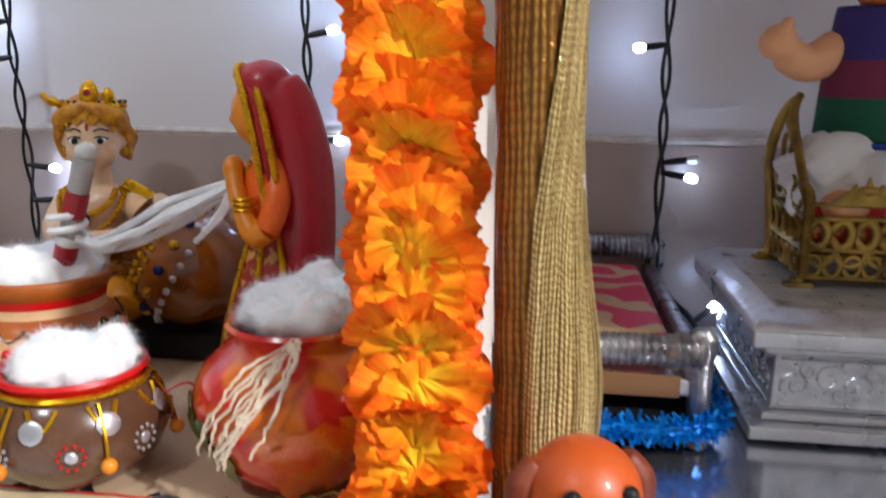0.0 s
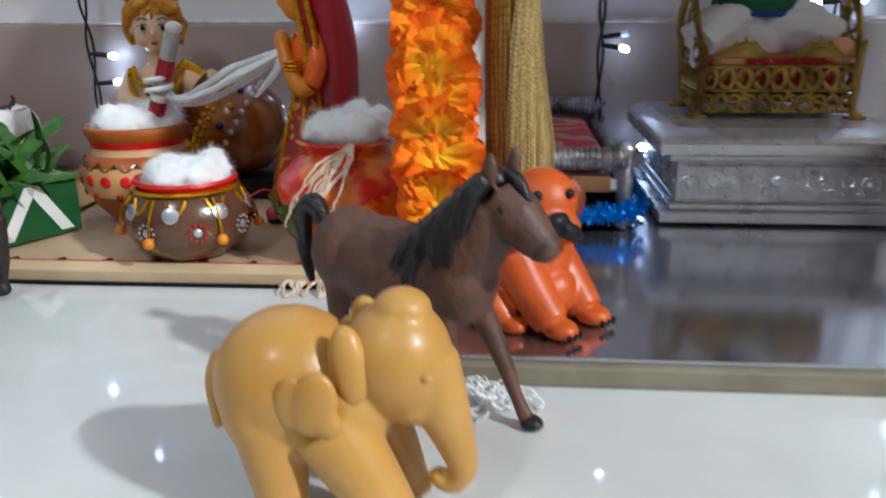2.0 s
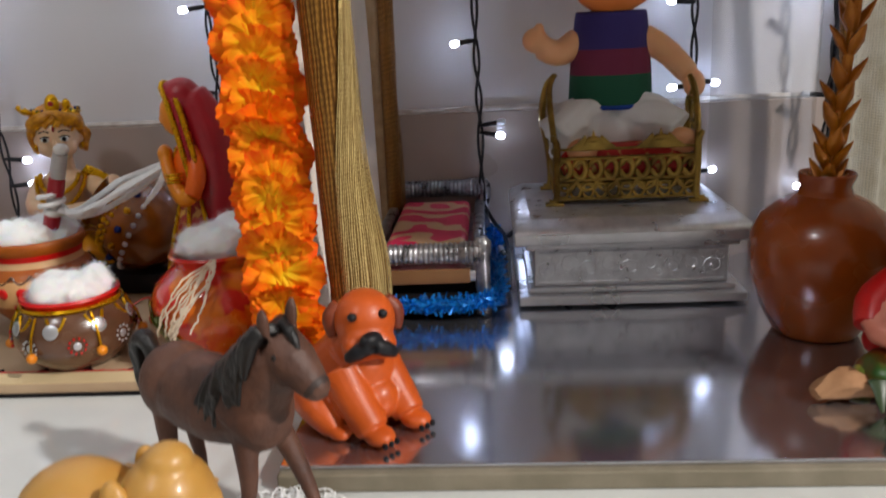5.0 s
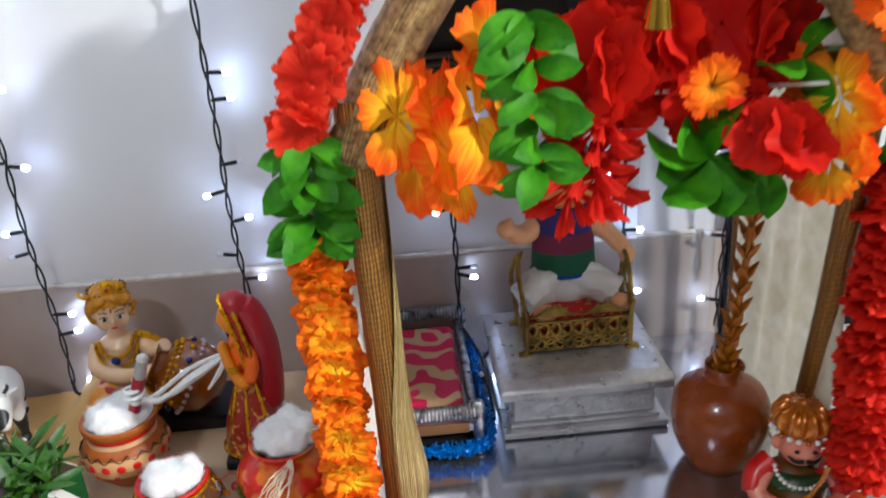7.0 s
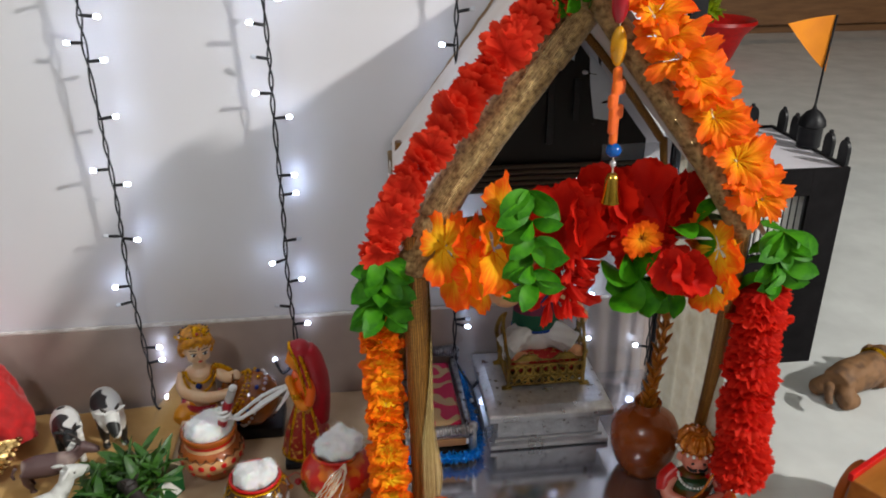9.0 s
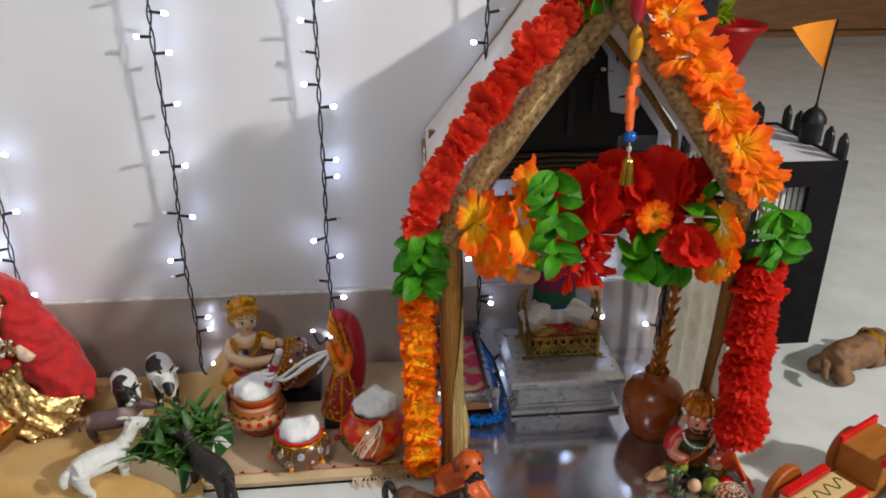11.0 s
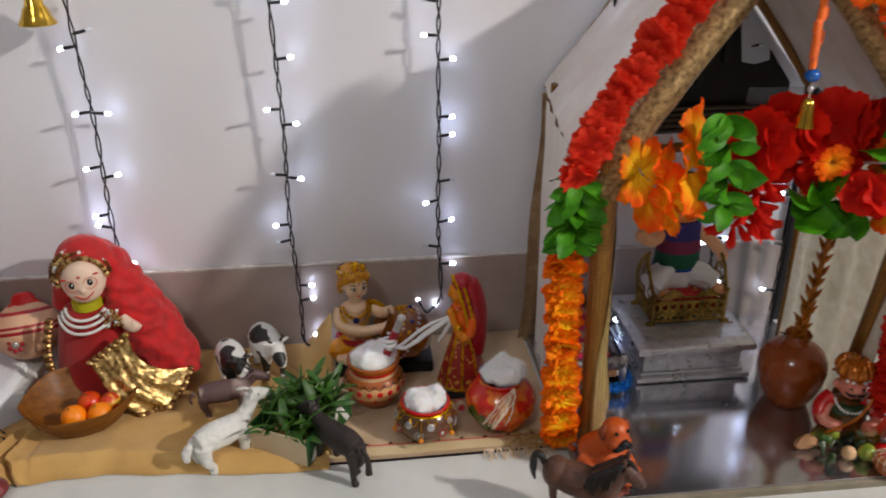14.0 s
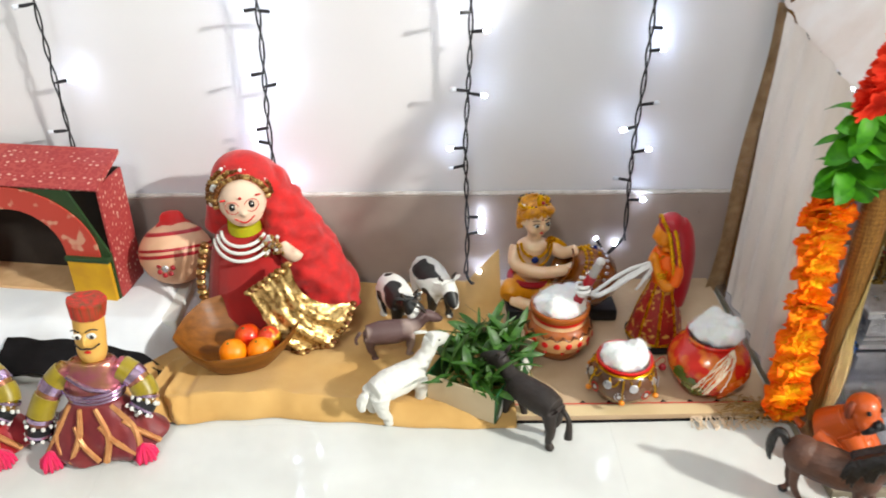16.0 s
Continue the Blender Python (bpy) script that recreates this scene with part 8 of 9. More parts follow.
def veiled_doll():
    o = Vector((-0.60, 0.548, 0.0135))
    veil, dress, face = (bmesh.new() for _ in range(3))
    limb(dress, [(-0.012, -0.006, 0.0), (-0.018, 0.0, 0.06), (-0.022, 0.004, 0.125), (-0.022, 0.006, 0.15)], [0.078, 0.066, 0.046, 0.026], 12, 20, flat=0.8)
    limb(veil, [(-0.016, 0.022, 0.212), (0.008, 0.028, 0.188), (0.040, 0.022, 0.128), (0.076, 0.006, 0.062), (0.098, -0.016, 0.012)], [0.036, 0.038, 0.044, 0.048, 0.036], 30, 30, flat=0.9, wob=0.25)
    limb(veil, [(-0.018, 0.020, 0.215), (-0.046, 0.022, 0.17), (-0.066, 0.016, 0.13)], [0.034, 0.028, 0.016], 10, 14, wob=0.1)
    ball(veil, (-0.018, 0.014, 0.208), (0.044, 0.036, 0.043))
    TURN = Matrix.Translation((-0.018, -0.004, 0.190)) @ pose(0, 0, 0, 0, -6, 12) @ Matrix.Translation((0.018, 0.004, -0.190))
    head = bmesh.new()
    ball(head, (-0.018, -0.010, 0.193), (0.0320, 0.032, 0.034))
    ball(head, (-0.018, -0.018, 0.178), (0.0245, 0.023, 0.019))
    for sx in (-1, 1):
        ball(head, (-0.018 + sx * 0.013, -0.026, 0.183), (0.0125, 0.011, 0.011))
    ball(head, (-0.018, -0.0425, 0.187), (0.0035, 0.0040, 0.0048))
    merge(face, head, TURN)
    limb(face, [(-0.020, 0.0, 0.150), (-0.019, -0.006, 0.170)], [0.017, 0.017], 4, 12)
    limb(face, [(0.030, -0.020, 0.128), (0.046, -0.032, 0.118), (0.054, -0.030, 0.124)], [0.010, 0.0095, 0.009], 8)
    bm = bmesh.new()
    fuse(bm, [(dress, 0), (veil, 1), (face, 2)], 0.0028, 3)
    for v in bm.verts:
        if v.co.x > 0.0 or v.co.z > 0.22:
            v.co += v.normal * (0.0030 * noise.noise(v.co * 120) + 0.006 * noise.noise(v.co * 42))
    # necklaces, collar, beaded hem of the veil, sleeve
    limb(bm, [(-0.020, -0.004, 0.147), (-0.020, -0.006, 0.160)], [0.0235, 0.0215], 5, 18, 4)
    for r, z, dip in ((0.030, 0.150, 0.012), (0.035, 0.146, 0.016), (0.040, 0.141, 0.020)):
        tube(bm, [(-0.020 + r * math.cos(a), -0.012 + r * 0.98 * math.sin(a), z - dip * math.sin(a - math.pi)) for a in (math.pi * (1.06 + 0.84 * k / 24) for k in range(25))], 0.0024, 7, 3)
    rnd = random.Random(14)
    for row in range(3):
        for k in range(24):
            a = math.pi * (0.02 + 0.98 * k / 23)
            r = 0.0345 + 0.0045 * row
            ball(bm, TURN @ Vector((-0.018 + r * math.cos(a), -0.020 + 0.009 * row + rnd.uniform(-0.001, 0.001), 0.194 + (r + 0.001) * math.sin(a))), (0.0036 + rnd.uniform(0, 0.0016), 0.0034, 0.0034 + rnd.uniform(0, 0.0012)), rnd.choice((5, 6, 6, 3) if row else (5, 6)), seg=8)
    for k in range(46):
        # beaded sleeve of the folded arm
        ball(bm, (0.020 + rnd.uniform(-0.014, 0.014), -0.033 + rnd.uniform(-0.006, 0.003), 0.134 + rnd.uniform(-0.014, 0.016)), 0.0029, 5 if k % 3 else 3, seg=6)
    for k in range(16):
        t = k / 15
        ball(bm, (-0.070 - 0.012 * math.sin(t * 3), -0.032 - 0.012 * t, 0.135 - 0.115 * t), (0.0072, 0.006, 0.0052), 5 if k % 2 else 6, seg=8)

    def pl(u, v):
        # the stiff gold cloth that fans out from the waist to the floor
        top = Vector((-0.012, -0.066, 0.082)).lerp(Vector((0.044, -0.060, 0.122)), u)
        hem = Vector((0.046, -0.092, 0.004)).lerp(Vector((0.124, -0.050, 0.048)), u)
        hem += Vector((0.012, -0.014, -0.012)) * math.sin(math.pi * u)
        q = hem.lerp(top, v)
        q += Vector((-0.014, -0.004, -0.012)) * math.sin(math.pi * v) * u
        q.y -= 0.012 * math.sin(math.pi * v) + 0.0045 * math.sin(u * 17 + v * 2) * (1 - v) + 0.0034 * noise.noise((u * 8, v * 6, 0)) + 0.0013 * noise.noise((u * 22, v * 15, 2))
        q.z = max(0.002, q.z + 0.003 * noise.noise((u * 9, v * 7, 3)))
        return q
    rows = [[pl(i / 47, j / 27) for i in range(48)] for j in range(28)]
    rings(bm, rows, 5, False)
    for k in range(22):
        ball(bm, Vector(pl(k / 21, 0.0)), (0.0058, 0.005, 0.004), 6 if k % 2 else 5, seg=8)
        if k < 13:
            ball(bm, Vector(pl(k / 12, 1.0)) + Vector((0, -0.002, 0)), (0.0058, 0.005, 0.004), 6 if k % 2 else 5, seg=8)
    marks = bmesh.new()
    for sx in (-1, 1):
        x = -0.018 + sx * 0.0125
        ball(marks, (x, -0.0395, 0.1975), (0.0040, 0.0020, 0.0052), 7, seg=12)
        ball(marks, (x + 0.001, -0.0413, 0.1990), (0.0013, 0.0008, 0.0015), 3, seg=8)
        tube(marks, [(x + 0.0088 * math.cos(a), -0.0408 + 0.004 * abs(math.cos(a)) * (1 if sx * math.cos(a) > 0 else 0), 0.1965 + 0.0088 * math.sin(a)) for a in (2 * math.pi * k / 20 for k in range(21))], 0.0005, 5, 8)
        ball(marks, (x + sx * 0.010, -0.0340, 0.2065), (0.0045, 0.0016, 0.0014), 8, seg=8)
    ball(marks, (-0.018, -0.0405, 0.2085), (0.0022, 0.0014, 0.0022), 8, seg=8)
    tube(marks, smooth_path([(-0.031, -0.0375, 0.1795), (-0.018, -0.0418, 0.1735), (-0.005, -0.0375, 0.1800)], 12), 0.0010, 6, 8)
    merge(bm, marks, TURN)
    solid("veiled_doll", bm, [paint("crimson_velvet", (0.34, 0.008, 0.010), (0.25, 0.006, 0.008), 30, 0.85, sheen=0.4), paint("red_gauze", (0.48, 0.010, 0.013), (0.30, 0.006, 0.008), 60, 0.75, sheen=0.25, bump=0.6, fine=300),
                              paint("cloth_face", (0.76, 0.61, 0.50), (0.68, 0.53, 0.43), 20, 0.7), WHITEPL, paint("lime_cloth", (0.48, 0.46, 0.04), None, 50, 0.6),
                              paint("gold_brocade", (0.66, 0.50, 0.28), (0.24, 0.145, 0.06), 150, 0.28, metal=0.65, bump=0.8, fine=200), paint("dark_sequin", (0.10, 0.035, 0.02), (0.2, 0.1, 0.04), 90, 0.25, metal=0.5), BLACKPL, REDPAINT],
          "large seated cloth doll in a red veil and gold brocade", "doll", m=Matrix.Translation(o))


veiled_doll()


def fruit_bowl():
    wood = paint("carved_bowl_wood", (0.22, 0.095, 0.034), (0.12, 0.05, 0.018), 20, 0.45, bump=0.4, fine=120, stretch=(1, 5, 5))
    o = pose(-0.624, 0.447, 0.0190, 0, 0, 14) @ Matrix.Scale(1.09, 4)
    b = thing("wooden_bowl", o, "shallow carved wooden bowl with blunt corners on the mustard cloth", "bowl")
    bm = bmesh.new()

    def hexa(r, z, k):
        out = []
        for i in range(48):
            a = 2 * math.pi * i / 48
            h = math.cos(math.pi / 6) / math.cos((a % (math.pi / 3)) - math.pi / 6)
            out.append((r * (1 + 0.5 * k * (h - 0.95)) * math.cos(a), r * 0.88 * (1 + 0.5 * k * (h - 0.95)) * math.sin(a), z + 0.010 * (r / 0.07) ** 2 * max(0, math.sin(a))))
        return out
    rings(bm, [hexa(0.040, 0.0, 0.3), hexa(0.050, 0.004, 0.5), hexa(0.064, 0.020, 0.8), hexa(0.074, 0.038, 1.0), hexa(0.073, 0.0405, 1.0), hexa(0.069, 0.0385, 1.0), hexa(0.058, 0.020, 0.8), hexa(0.040, 0.008, 0.5), hexa(0.004, 0.0065, 0)], 0)
    part("body", bm, wood, b)
    orange = paint("orange_peel", (0.92, 0.33, 0.015), (0.85, 0.27, 0.01), 40, 0.35, bump=0.4, fine=500)
    for nm, (x, y, z), r, mat, lab in (("toy_orange", (-0.625, 0.416, 0.0465), 0.0185, orange, "bright orange toy orange in the wooden bowl"), ("toy_orange", (-0.590, 0.420, 0.0465), 0.0180, orange, "bright orange toy orange in the wooden bowl"),
                                       ("toy_apple", (-0.613, 0.451, 0.0455), 0.0180, paint("apple_red", (0.55, 0.03, 0.015), (0.6, 0.14, 0.03), 50, 0.3, coat=0.3), "red toy apple in the wooden bowl"),
                                       ("toy_strawberry", (-0.584, 0.449, 0.0455), 0.0160, spotted("strawberry", (0.62, 0.05, 0.015), (0.75, 0.45, 0.03), 90, 0.6, 0.35), "red and yellow toy fruit in the wooden bowl")):
        bm = bmesh.new()
        lathe(bm, [(0.002, 0.86), (0.12, 0.93), (0.45, 0.86), (0.82, 0.52), (1.0, 0.0), (0.9, -0.45), (0.55, -0.82), (0.03, -0.93)], 24, 0, Matrix.Scale(r, 4), 0.02)
        f = thing(nm, pose(x, y, z, 10, -14, 0), lab, "toy fruit", "fruit in the bowl")
        part("flesh", bm, mat, f)
        bm = bmesh.new()
        lathe(bm, [(0.0022, 0.86 * r), (0.0016, 0.93 * r), (0.0006, 0.99 * r)], 8)
        part("stem", bm, DARKLEAF, f)


fruit_bowl()


def puppet(m, dress, skin_c, label, turban):
    bm = bmesh.new()
    sk, hd, tb, up = (bmesh.new() for _ in range(4))
    lathe(sk, [(0.066, 0.0), (0.068, 0.010), (0.058, 0.030), (0.040, 0.055), (0.028, 0.068)], 36, 0, pose(0, 0, 0.004, 0, 0, 0), 0.22, (1.0, 0.62))
    limb(up, [(0, 0.004, 0.064), (0, 0.012, 0.088), (0, 0.018, 0.114)], [0.028, 0.034, 0.026], 9, 16, flat=0.7)
    limb(up, [(-0.026, 0.016, 0.104), (-0.046, 0.006, 0.086), (-0.062, -0.008, 0.056), (-0.068, -0.012, 0.03)], [0.013, 0.014, 0.012, 0.011], 10)
    limb(up, [(0.026, 0.016, 0.104), (0.046, 0.010, 0.092), (0.058, 0.0, 0.072), (0.05, -0.012, 0.058)], [0.013, 0.014, 0.012, 0.011], 10)
    limb(hd, [(0.003, 0.020, 0.114), (0.004, 0.018, 0.125), (0.006, 0.020, 0.151), (0.008, 0.022, 0.174)], [0.0125, 0.0164, 0.0174, 0.0174], 10, 14, flat=0.88)
    ball(hd, (0.005, 0.003, 0.1475), (0.0030, 0.0055, 0.008))
    limb(tb, [(0.008, 0.022, 0.171), (0.009, 0.023, 0.182), (0.010, 0.024, 0.192)], [0.0186, 0.0202, 0.0218], 7, 16)
    fuse(bm, [(sk, 0), (up, 1), (hd, 2), (tb, 3)], 0.0022, 3)
    for z, r in ((0.072, 0.0305), (0.078, 0.032), (0.084, 0.034)):
        tube(bm, [(r * math.cos(a), 0.008 + 0.72 * r * math.sin(a), z) for a in (2 * math.pi * k / 28 for k in range(29))], 0.0024, 6, 4)
    limb(bm, [(-0.022, -0.006, 0.108), (0.0, -0.012, 0.094), (0.022, -0.006, 0.084)], [0.003, 0.0035, 0.003], 8, 6, 4)
    for s in (-1, 1):
        ball(bm, (0.005 + s * 0.0078, 0.0045, 0.1545), (0.0058, 0.0022, 0.0042), 5, seg=10)
        ball(bm, (0.006 + s * 0.0078, 0.0025, 0.1545), (0.0024, 0.0012, 0.0028), 6, seg=8)
        tube(bm, smooth_path([(0.005 + s * 0.003, 0.0030, 0.1605), (0.005 + s * 0.009, 0.0042, 0.1635), (0.005 + s * 0.0145, 0.0085, 0.1600)], 8), 0.0008, 5, 6)
        tube(bm, smooth_path([(0.005, 0.0014, 0.1395), (0.005 + s * 0.0065, 0.0026, 0.1388), (0.005 + s * 0.0135, 0.0074, 0.1420)], 8), 0.0010, 5, 6)
        for k in range(10):
            ball(bm, (s * 0.050 + (0.012 if s > 0 else -0.008) * math.sin(k * 0.6) + s * 0.004, -0.004 - 0.008 * math.cos(k * 0.6), (0.076 if s > 0 else 0.066) - 0.003 * k), 0.0026, 5, seg=8)
    # banded sleeves: olive silk, foil and black cuffs with white beads
    for path in ([(-0.026, 0.016, 0.104), (-0.046, 0.006, 0.086), (-0.062, -0.008, 0.056), (-0.068, -0.012, 0.03)], [(0.026, 0.016, 0.104), (0.046, 0.010, 0.092), (0.058, 0.0, 0.072), (0.05, -0.012, 0.058)]):
        q = smooth_path(path, 19)
        for a, b, mt in ((2, 5, 10), (5, 7, 4), (8, 12, 10), (12, 13, 4), (14, 16, 6), (16, 17, 4), (17, 18, 6)):
            n = b - a + 1
            limb(bm, [q[a + k] for k in range(n)], [0.0148] * n, 2 * n, 12, mt)
        for e in (14, 18):
            d = (q[e] - q[e - 1]).normalized()
            f = aim(q[e], d)
            for k in range(9):
                w = 6.283 * k / 9
                ball(bm, f @ Vector((0.0145 * math.cos(w), 0.0145 * math.sin(w), 0)), 0.0027, 5, seg=8)
    ball(bm, (0.005, 0.0030, 0.1335), (0.0042, 0.0016, 0.0018), 7, seg=8)
    for a0 in (-2.6, -2.0, -1.4, -0.8):
        limb(bm, [(0.030 * math.cos(a0), 0.02 * math.sin(a0), 0.070), (0.054 * math.cos(a0 + .15), 0.034 * math.sin(a0 + .15), 0.040), (0.069 * math.cos(a0), 0.043 * math.sin(a0), 0.010)], [0.0028, 0.004, 0.004], 10, 6, 8)
    for a0 in (-2.7, -2.1, -1.5, -0.9):
        limb(bm, [(0.046 * math.cos(a0 + .1), 0.0292 * math.sin(a0 + .1), 0.052), (0.060 * math.cos(a0 + .35), 0.0378 * math.sin(a0 + .35), 0.032), (0.069 * math.cos(a0 + .6), 0.0432 * math.sin(a0 + .6), 0.012)], [0.0024, 0.0034, 0.0034], 10, 6, 8)
    for x, y in ((0.052, -0.030), (-0.052, -0.034)):
        for k in range(30):
            a = k * 2.4
            r = 0.0105 * math.sqrt(k / 30)
            limb(bm, [(x, y, 0.022), (x + r * math.cos(a), y + r * math.sin(a), 0.013), (x + 1.3 * r * math.cos(a), y + 1.3 * r * math.sin(a), 0.002)], [0.002, 0.003, 0.0018], 5, 5, 9)
    solid("string_puppet", bm, [dress, paint("striped_sleeve", (0.42, 0.12, 0.22), (0.30, 0.24, 0.03), 22, 0.25, metal=0.6, bump=0.4, fine=120), skin_c, turban, paint("foil_ribbon", (0.62, 0.5, 0.62), (0.4, 0.3, 0.5), 150, 0.18, metal=0.9), WHITEPL, BLACKPL, REDPAINT,
                              paint("gold_thread_cloth", (0.6, 0.36, 0.2), (0.45, 0.22, 0.12), 90, 0.45, metal=0.3), paint("pink_pompom", (0.62, 0.02, 0.13), (0.5, 0.01, 0.09), 90, 0.8, sheen=0.3), paint("olive_silk", (0.30, 0.24, 0.03), (0.22, 0.17, 0.02), 60, 0.4, sheen=0.3)], label, "puppet", "string puppets", m=m)


puppet(pose(-0.757, 0.303, 0, 0, 0, 4), paint("maroon_brocade", (0.11, 0.010, 0.018), (0.17, 0.03, 0.03), 40, 0.5, sheen=0.2), paint("yellow_face", (0.70, 0.46, 0.20), (0.62, 0.39, 0.16), 30, 0.45),
       "wooden puppet man with a red turban, maroon skirt and pink tassels", paint("turban_stripe", (0.55, 0.05, 0.02), (0.10, 0.05, 0.02), 26, 0.5, stretch=(6, 6, 0.4)))
puppet(pose(-0.912, 0.306, 0, 0, 0, -8), paint("red_brocade_skirt", (0.34, 0.012, 0.018), (0.2, 0.02, 0.03), 40, 0.5, sheen=0.2), paint("tan_face", (0.62, 0.38, 0.13), (0.55, 0.32, 0.1), 30, 0.45),
       "wooden puppet in a red skirt lying beside the other", spotted("gold_turban", (0.5, 0.3, 0.05), (0.6, 0.05, 0.03), 60, 0.55, 0.6))


def wall_bell():
    b = thing("brass_wall_bell", pose(-0.628, 0.606, 0.0), "polished brass bell hanging on a cord before the wall", "bell")
    bm = bmesh.new()
    lathe(bm, [(0.003, 0.600), (0.007, 0.599), (0.011, 0.594), (0.0125, 0.586), (0.0165, 0.581), (0.0185, 0.574), (0.0225, 0.566), (0.0255, 0.562), (0.024, 0.5605), (0.018, 0.570), (0.012, 0.585)], 32)
    part("bell_body", bm, SHINYBRASS, b)
    bm = bmesh.new()
    tube(bm, [(0.006 * math.cos(a), 0, 0.605 + 0.006 * math.sin(a)) for a in (2 * math.pi * k / 16 for k in range(17))], 0.0015, 6)
    part("ring", bm, SHINYBRASS, b)
    bm = bmesh.new()
    tube(bm, smooth_path([(0, 0, 0.610), (0.001, 0, 0.9), (0, 0.02, 1.3), (0, 0.044, 1.34)], 20), 0.0016, 6)
    part("cord", bm, JUTE, b)


wall_bell()

# ---- beyond the pavilion ----


def jail():
    j = thing("card_fort", pose(0, 0, 0), "black card fort with battlements and a barred window", "toy fort")
    x0, x1, y0, y1, H = 0.66, 0.838, 0.648, 0.90, 0.372
    wx0, wx1, wz0, wz1 = 0.685, 0.775, 0.22, 0.325
    for nm, c, s in (("front_wall", ((x0 + wx0) / 2, y0, H / 2), (wx0 - x0, 0.006, H)), ("front_wall", ((wx1 + x1) / 2, y0, H / 2), (x1 - wx1, 0.006, H)), ("front_wall", ((wx0 + wx1) / 2, y0, wz0 / 2), (wx1 - wx0, 0.006, wz0)),
                     ("front_wall", ((wx0 + wx1) / 2, y0, (wz1 + H) / 2), (wx1 - wx0, 0.006, H - wz1)), ("side_wall", (x1 - 0.003, (y0 + y1) / 2 + 0.003, H / 2), (0.006, y1 - y0 - 0.006, H)), ("side_wall", (x0 + 0.003, (y0 + y1) / 2 + 0.003, H / 2), (0.006, y1 - y0 - 0.006, H)), ("back_wall", ((x0 + x1) / 2, y1, H / 2), (x1 - x0, 0.006, H))):
        bm = bmesh.new()
        box(bm, c, s, 0.0005)
        part(nm, bm, paint("black_card", (0.008, 0.0075, 0.0075), (0.013, 0.012, 0.012), 20, 0.75) if nm == "side_wall" else BLACKCLOTH, j)
    bm = bmesh.new()
    box(bm, ((x0 + x1) / 2, (y0 + y1) / 2, H - 0.006), (x1 - x0 - 0.012, y1 - y0 - 0.008, 0.004), 0.0005)
    part("flat_roof", bm, paint("grey_card", (0.66, 0.64, 0.68), (0.6, 0.58, 0.62), 20, 0.6), j, "pale grey card roof")
    bm = bmesh.new()
    box(bm, ((wx0 + wx1) / 2, y0 + 0.02, (wz0 + wz1) / 2), (wx1 - wx0 + 0.01, 0.002, wz1 - wz0 + 0.02), 0)
    part("window_card", bm, WHITEPL, j, "white card behind the bars")
    for k in range(8):
        bm = bmesh.new()
        tube(bm, [(wx0 + (wx1 - wx0) * (k + 0.5) / 8, y0, wz0 - 0.002), (wx0 + (wx1 - wx0) * (k + 0.5) / 8, y0, wz1 + 0.002)], 0.0014, 6)
        part("bar", bm, BLACKPL, j)

    def merlon(s):
        bm = bmesh.new()
        out = [(-0.013 * s, 0), (0.013 * s, 0), (0.013 * s, 0.022 * s)] + [(0.013 * s * math.cos(math.pi * k / 8), 0.022 * s + 0.018 * s * math.sin(math.pi * k / 8)) for k in range(1, 8)] + [(-0.013 * s, 0.022 * s)]
        rings(bm, [[(x, y, z) for x, z in out] for y in (-0.003, 0.003)], 0)
        ball(bm, (0, 0, 0.041 * s), 0.004 * s)
        return bm
    first = part("merlon", merlon(1.0), BLACKPL, j, m=pose(x1 - 0.002, y0 + 0.02, H, 0, 0, 90))
    for x, y, r in [(x1 - 0.002, y0 + 0.065, 90), (x1 - 0.002, y0 + 0.175, 90), (x1 - 0.002, y0 + 0.22, 90), (x0 + 0.03, y1, 0), (x0 + 0.08, y1, 0), (x0 + 0.13, y1, 0)]:
        again(first, j, pose(x, y, H, 0, 0, r))
    bm = bmesh.new()
    lathe(bm, [(0.020, 0.0), (0.020, 0.035), (0.024, 0.037), (0.022, 0.048), (0.013, 0.060), (0.004, 0.066), (0.002, 0.074)], 20, 0, pose(x1 - 0.006, y0 + 0.12, H))
    part("turret", bm, BLACKPL, j, "black domed turret")
    fl = thing("paper_flag", pose(x1 - 0.006, y0 + 0.12, H + 0.07), "orange paper pennant on a thin black stick", "flag")
    bm = bmesh.new()
    tube(bm, smooth_path([(0, 0, 0), (0.002, 0, 0.06), (0.008, 0, 0.155)], 8), 0.0022, 6)
    part("stick", bm, BLACKPL, fl)

    def fn(u, v):
        return 0.008 - 0.085 * u - 0.002 * (1 - v), 0.006 * math.sin(u * 4), 0.155 - 0.012 * u - (0.095 * (1 - u)) * (1 - v)
    bm = bmesh.new()
    sheet(bm, fn, 14, 10)
    part("pennant", bm, paint("orange_paper", (0.72, 0.30, 0.05), (0.66, 0.26, 0.04), 30, 0.7), fl)


jail()


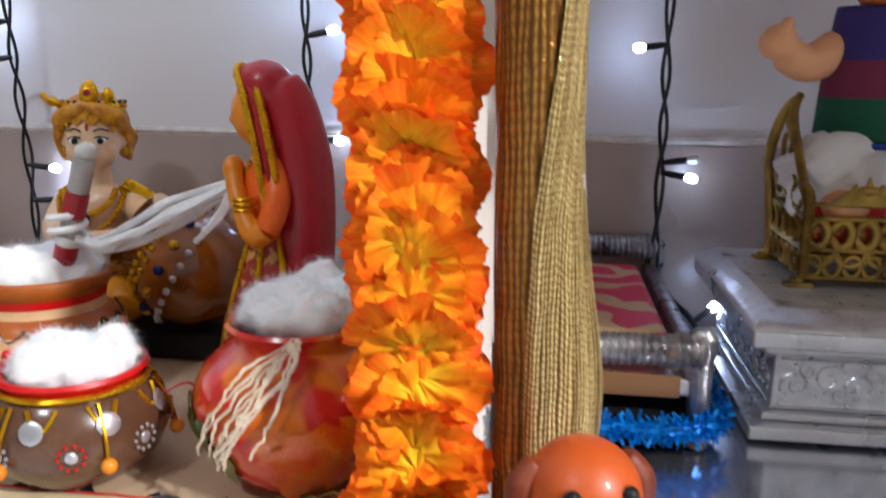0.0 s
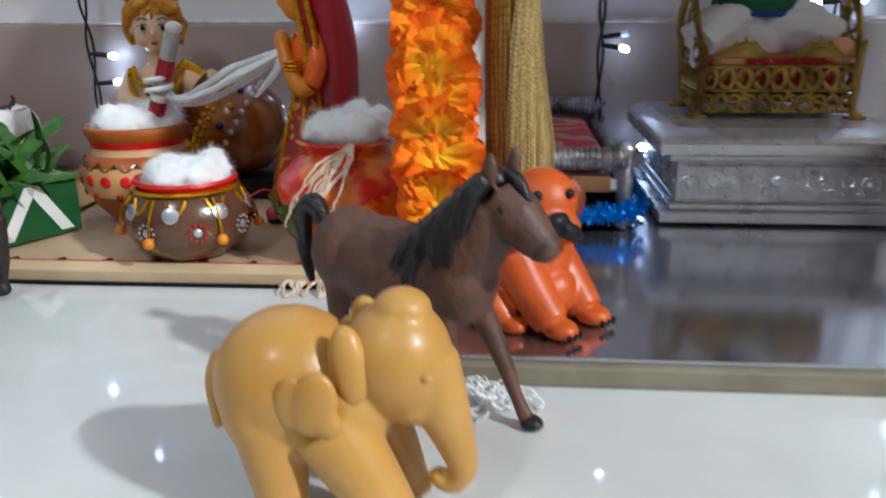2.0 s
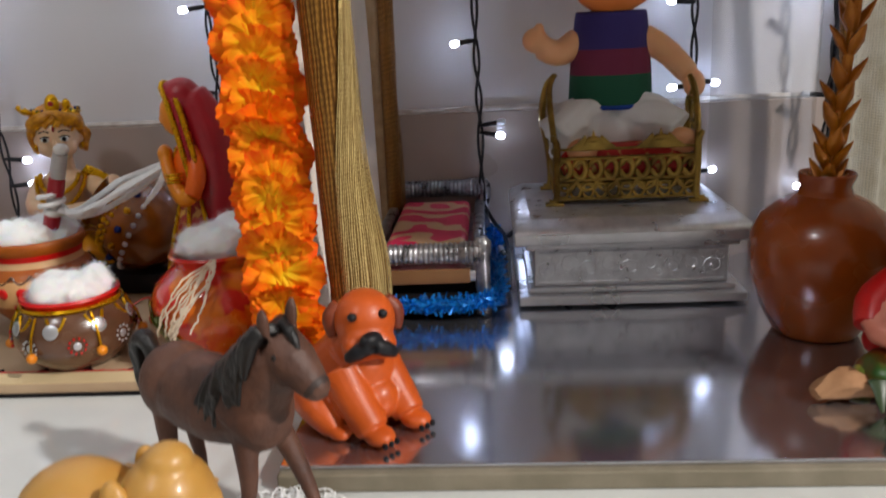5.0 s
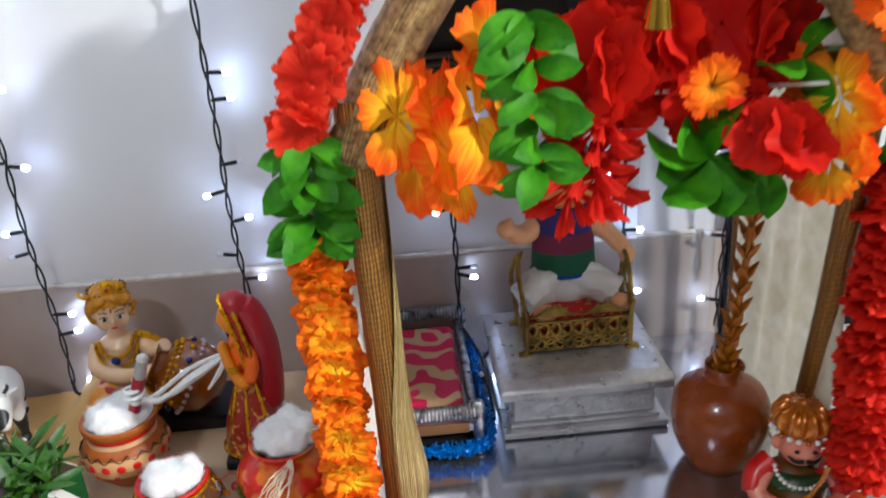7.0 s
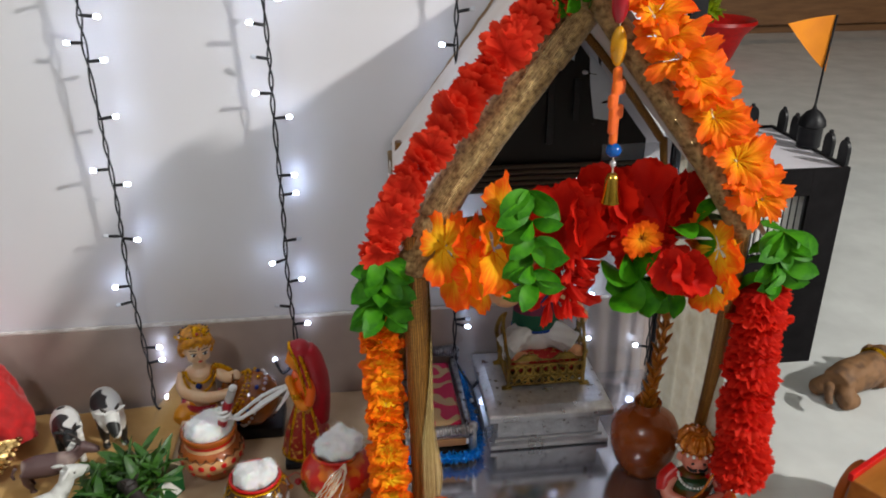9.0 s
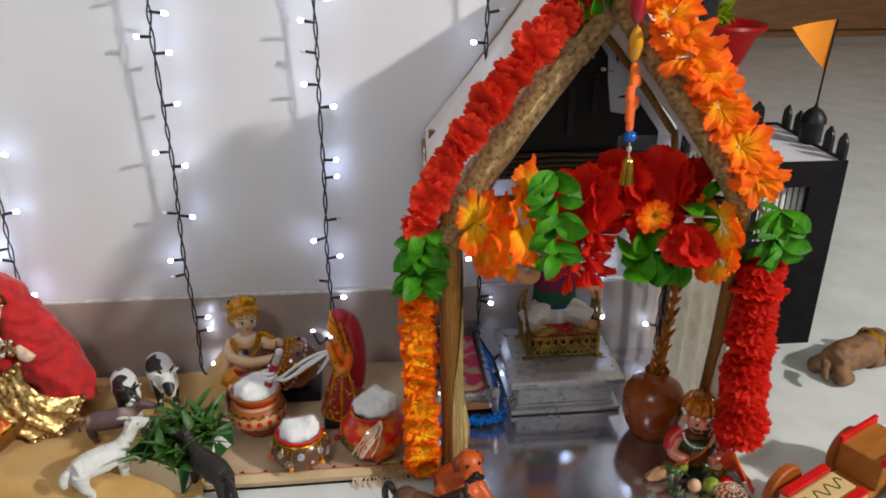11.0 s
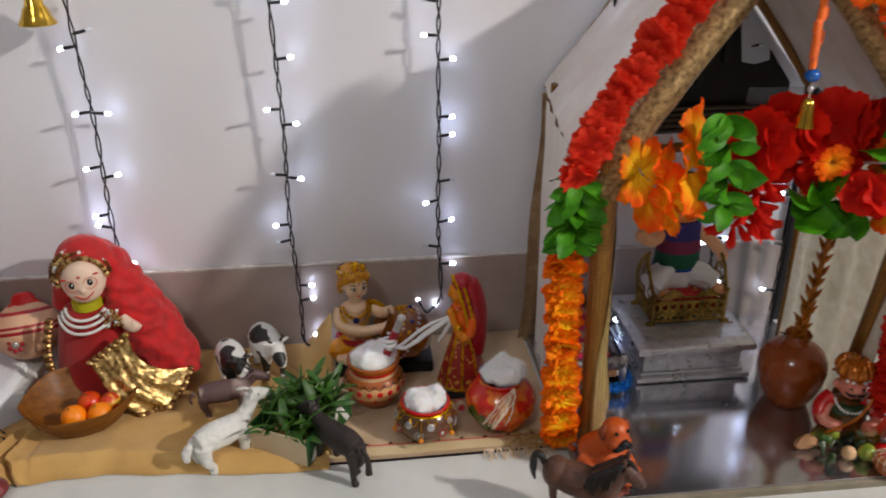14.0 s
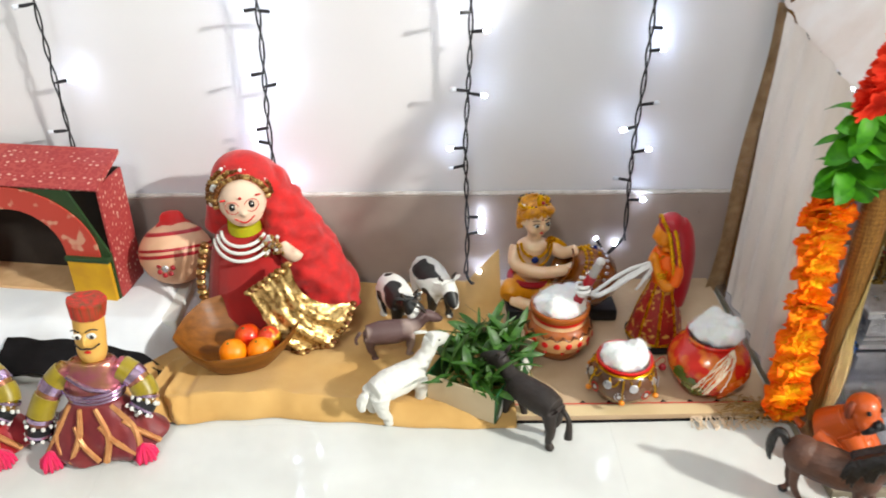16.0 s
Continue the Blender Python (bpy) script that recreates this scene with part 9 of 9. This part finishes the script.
def far_things():
    p = thing("red_planter", pose(1.83, 3.28, 0), "red planter with yellow-green flowers on the far floor", "planter")
    bm = bmesh.new()
    lathe(bm, [(0.07, 0), (0.08, 0.01), (0.13, 0.13), (0.185, 0.19), (0.18, 0.205), (0.15, 0.19), (0.11, 0.1)], 28)
    part("pot", bm, REDPAINT, p)
    rnd = random.Random(17)
    bm = bmesh.new()
    for k in range(90):
        a, r = rnd.uniform(0, 6.28), rnd.uniform(0, 0.07)
        q = Vector((r * math.cos(a) - 0.1, r * math.sin(a), 0.19))
        e = q + Vector((0.06 * math.cos(a), 0.06 * math.sin(a), rnd.uniform(0.02, 0.13)))
        limb(bm, [q, q.lerp(e, 0.5) + Vector((0, 0, 0.03)), e], [0.003, 0.02, 0.002], 6, 6, flat=0.3)
    part("foliage", bm, paint("yellow_green_leaf", (0.4, 0.45, 0.03), (0.16, 0.28, 0.02), 20, 0.5), p)

    # small brown toy dog lying on the floor
    fur = spotted("brown_plush", (0.22, 0.11, 0.045), (0.11, 0.055, 0.025), 60, 0.55, 0.7, 0.1)
    g = bmesh.new()
    limb(g, [(-0.05, 0, 0.024), (-0.02, 0.004, 0.028), (0.02, 0.0, 0.028), (0.045, 0.0, 0.026)], [0.018, 0.023, 0.023, 0.018], 10, 14, wob=0.15)
    ball(g, (-0.062, -0.004, 0.026), (0.021, 0.020, 0.019))
    ball(g, (-0.078, -0.008, 0.018), (0.011, 0.012, 0.009))
    for s in (-1, 1):
        limb(g, [(-0.058, s * 0.018, 0.038), (-0.060, s * 0.024, 0.026), (-0.062, s * 0.022, 0.014)], [0.006, 0.008, 0.005], 6)
        limb(g, [(-0.03, s * 0.014, 0.014), (-0.052, s * 0.017, 0.009), (-0.066, s * 0.016, 0.008)], [0.012, 0.010, 0.008], 7)
        limb(g, [(0.04, s * 0.013, 0.018), (0.048, s * 0.020, 0.012), (0.030, s * 0.022, 0.009)], [0.013, 0.012, 0.009], 7)
    limb(g, [(0.058, 0, 0.028), (0.075, 0.01, 0.03), (0.085, 0.02, 0.022)], [0.007, 0.006, 0.004], 7)
    collar = bmesh.new()
    tube(collar, [(-0.040, 0.0205 * math.cos(a), 0.027 + 0.0215 * math.sin(a)) for a in (2 * math.pi * k / 20 for k in range(21))], 0.003, 6)
    bm = bmesh.new()
    fuse(bm, [(g, 0)], 0.002, 2)
    merge(bm, collar, I4, 1)
    solid("plush_dog", bm, [fur, GOLDPAINT], "small brown plush dog lying on the floor", "toy dog", m=pose(0.862, 0.548, 0, 0, 0, 205) @ Matrix.Scale(1.3, 4))

    # wooden cart
    c = thing("toy_cart", pose(0.650, 0.206, 0, 0, 0, 28) @ Matrix.Scale(1.18, 4), "wooden toy cart with red edges and round brown wheels", "toy cart")
    wood = paint("cart_wood", (0.36, 0.17, 0.07), (0.28, 0.12, 0.045), 14, 0.45, stretch=(1, 6, 6))
    pale = paint("cart_pale", (0.66, 0.5, 0.3), (0.6, 0.43, 0.24), 20, 0.5)
    for nm, pp, s, mat in (("chassis", (0.0, 0, 0.030), (0.20, 0.05, 0.012), wood), ("seat_block", (0.05, 0, 0.056), (0.075, 0.055, 0.040), wood), ("deck", (-0.055, 0, 0.042), (0.085, 0.06, 0.012), pale)):
        bm = bmesh.new()
        box(bm, pp, s, 0.003)
        part(nm, bm, mat, c)
    for y in (-0.024, 0.024):
        bm = bmesh.new()
        box(bm, (-0.055, y, 0.0505), (0.085, 0.012, 0.005), 0.001)
        part("red_edge", bm, REDPAINT, c)
        bm = bmesh.new()
        box(bm, (0.05, y * 1.12, 0.079), (0.078, 0.006, 0.010), 0.001)
        part("red_edge", bm, REDPAINT, c)
    bm = bmesh.new()
    box(bm, (-0.055, 0, 0.0497), (0.08, 0.03, 0.003), 0.0008)
    pn = part("panel", bm, pale, c, "cream panel with a painted vine")
    bm = bmesh.new()
    tube(bm, [(-0.09 + 0.07 * k / 40, 0.007 * math.sin(k * 0.55), 0.0514) for k in range(41)], 0.0009, 5)
    part("vine", bm, DARKLEAF, pn)
    bm = bmesh.new()
    R = pose(0, 0, 0, 90, 0, 0)
    lathe(bm, [(0.004, -0.006), (0.030, -0.006), (0.0325, -0.004), (0.0325, 0.004), (0.030, 0.006), (0.022, 0.0045), (0.010, 0.0045), (0.007, 0.008), (0.003, 0.008)], 28, 0, R)
    w = part("wheel", bm, TERRA, c, m=pose(-0.07, -0.042, 0.0325))
    for x, y in ((-0.07, 0.042), (0.06, -0.042), (0.06, 0.042)):
        again(w, c, pose(x, y, 0.0325))

    # loose white threads by the board's edge
    rnd = random.Random(19)
    bm = bmesh.new()
    for k in range(46):
        q = Vector((0.086 + rnd.gauss(0, 0.010), 0.186 + rnd.gauss(0, 0.006), 0.001))
        pts = [q]
        a = rnd.uniform(0, 6.28)
        for _ in range(5):
            a += rnd.uniform(-1.3, 1.3)
            e = pts[-1] + Vector((math.cos(a), 0.6 * math.sin(a), 0)) * rnd.uniform(0.003, 0.008)
            e.y = min(e.y, 0.1995)
            e.z = rnd.uniform(0.0008, 0.0065)
            pts.append(e)
        tube(bm, smooth_path(pts, 16), 0.00055, 4)
    solid("loose_thread", bm, YARN, "tangle of loose cream thread at the mirror board's edge", "thread", kind="stuff")


far_things()
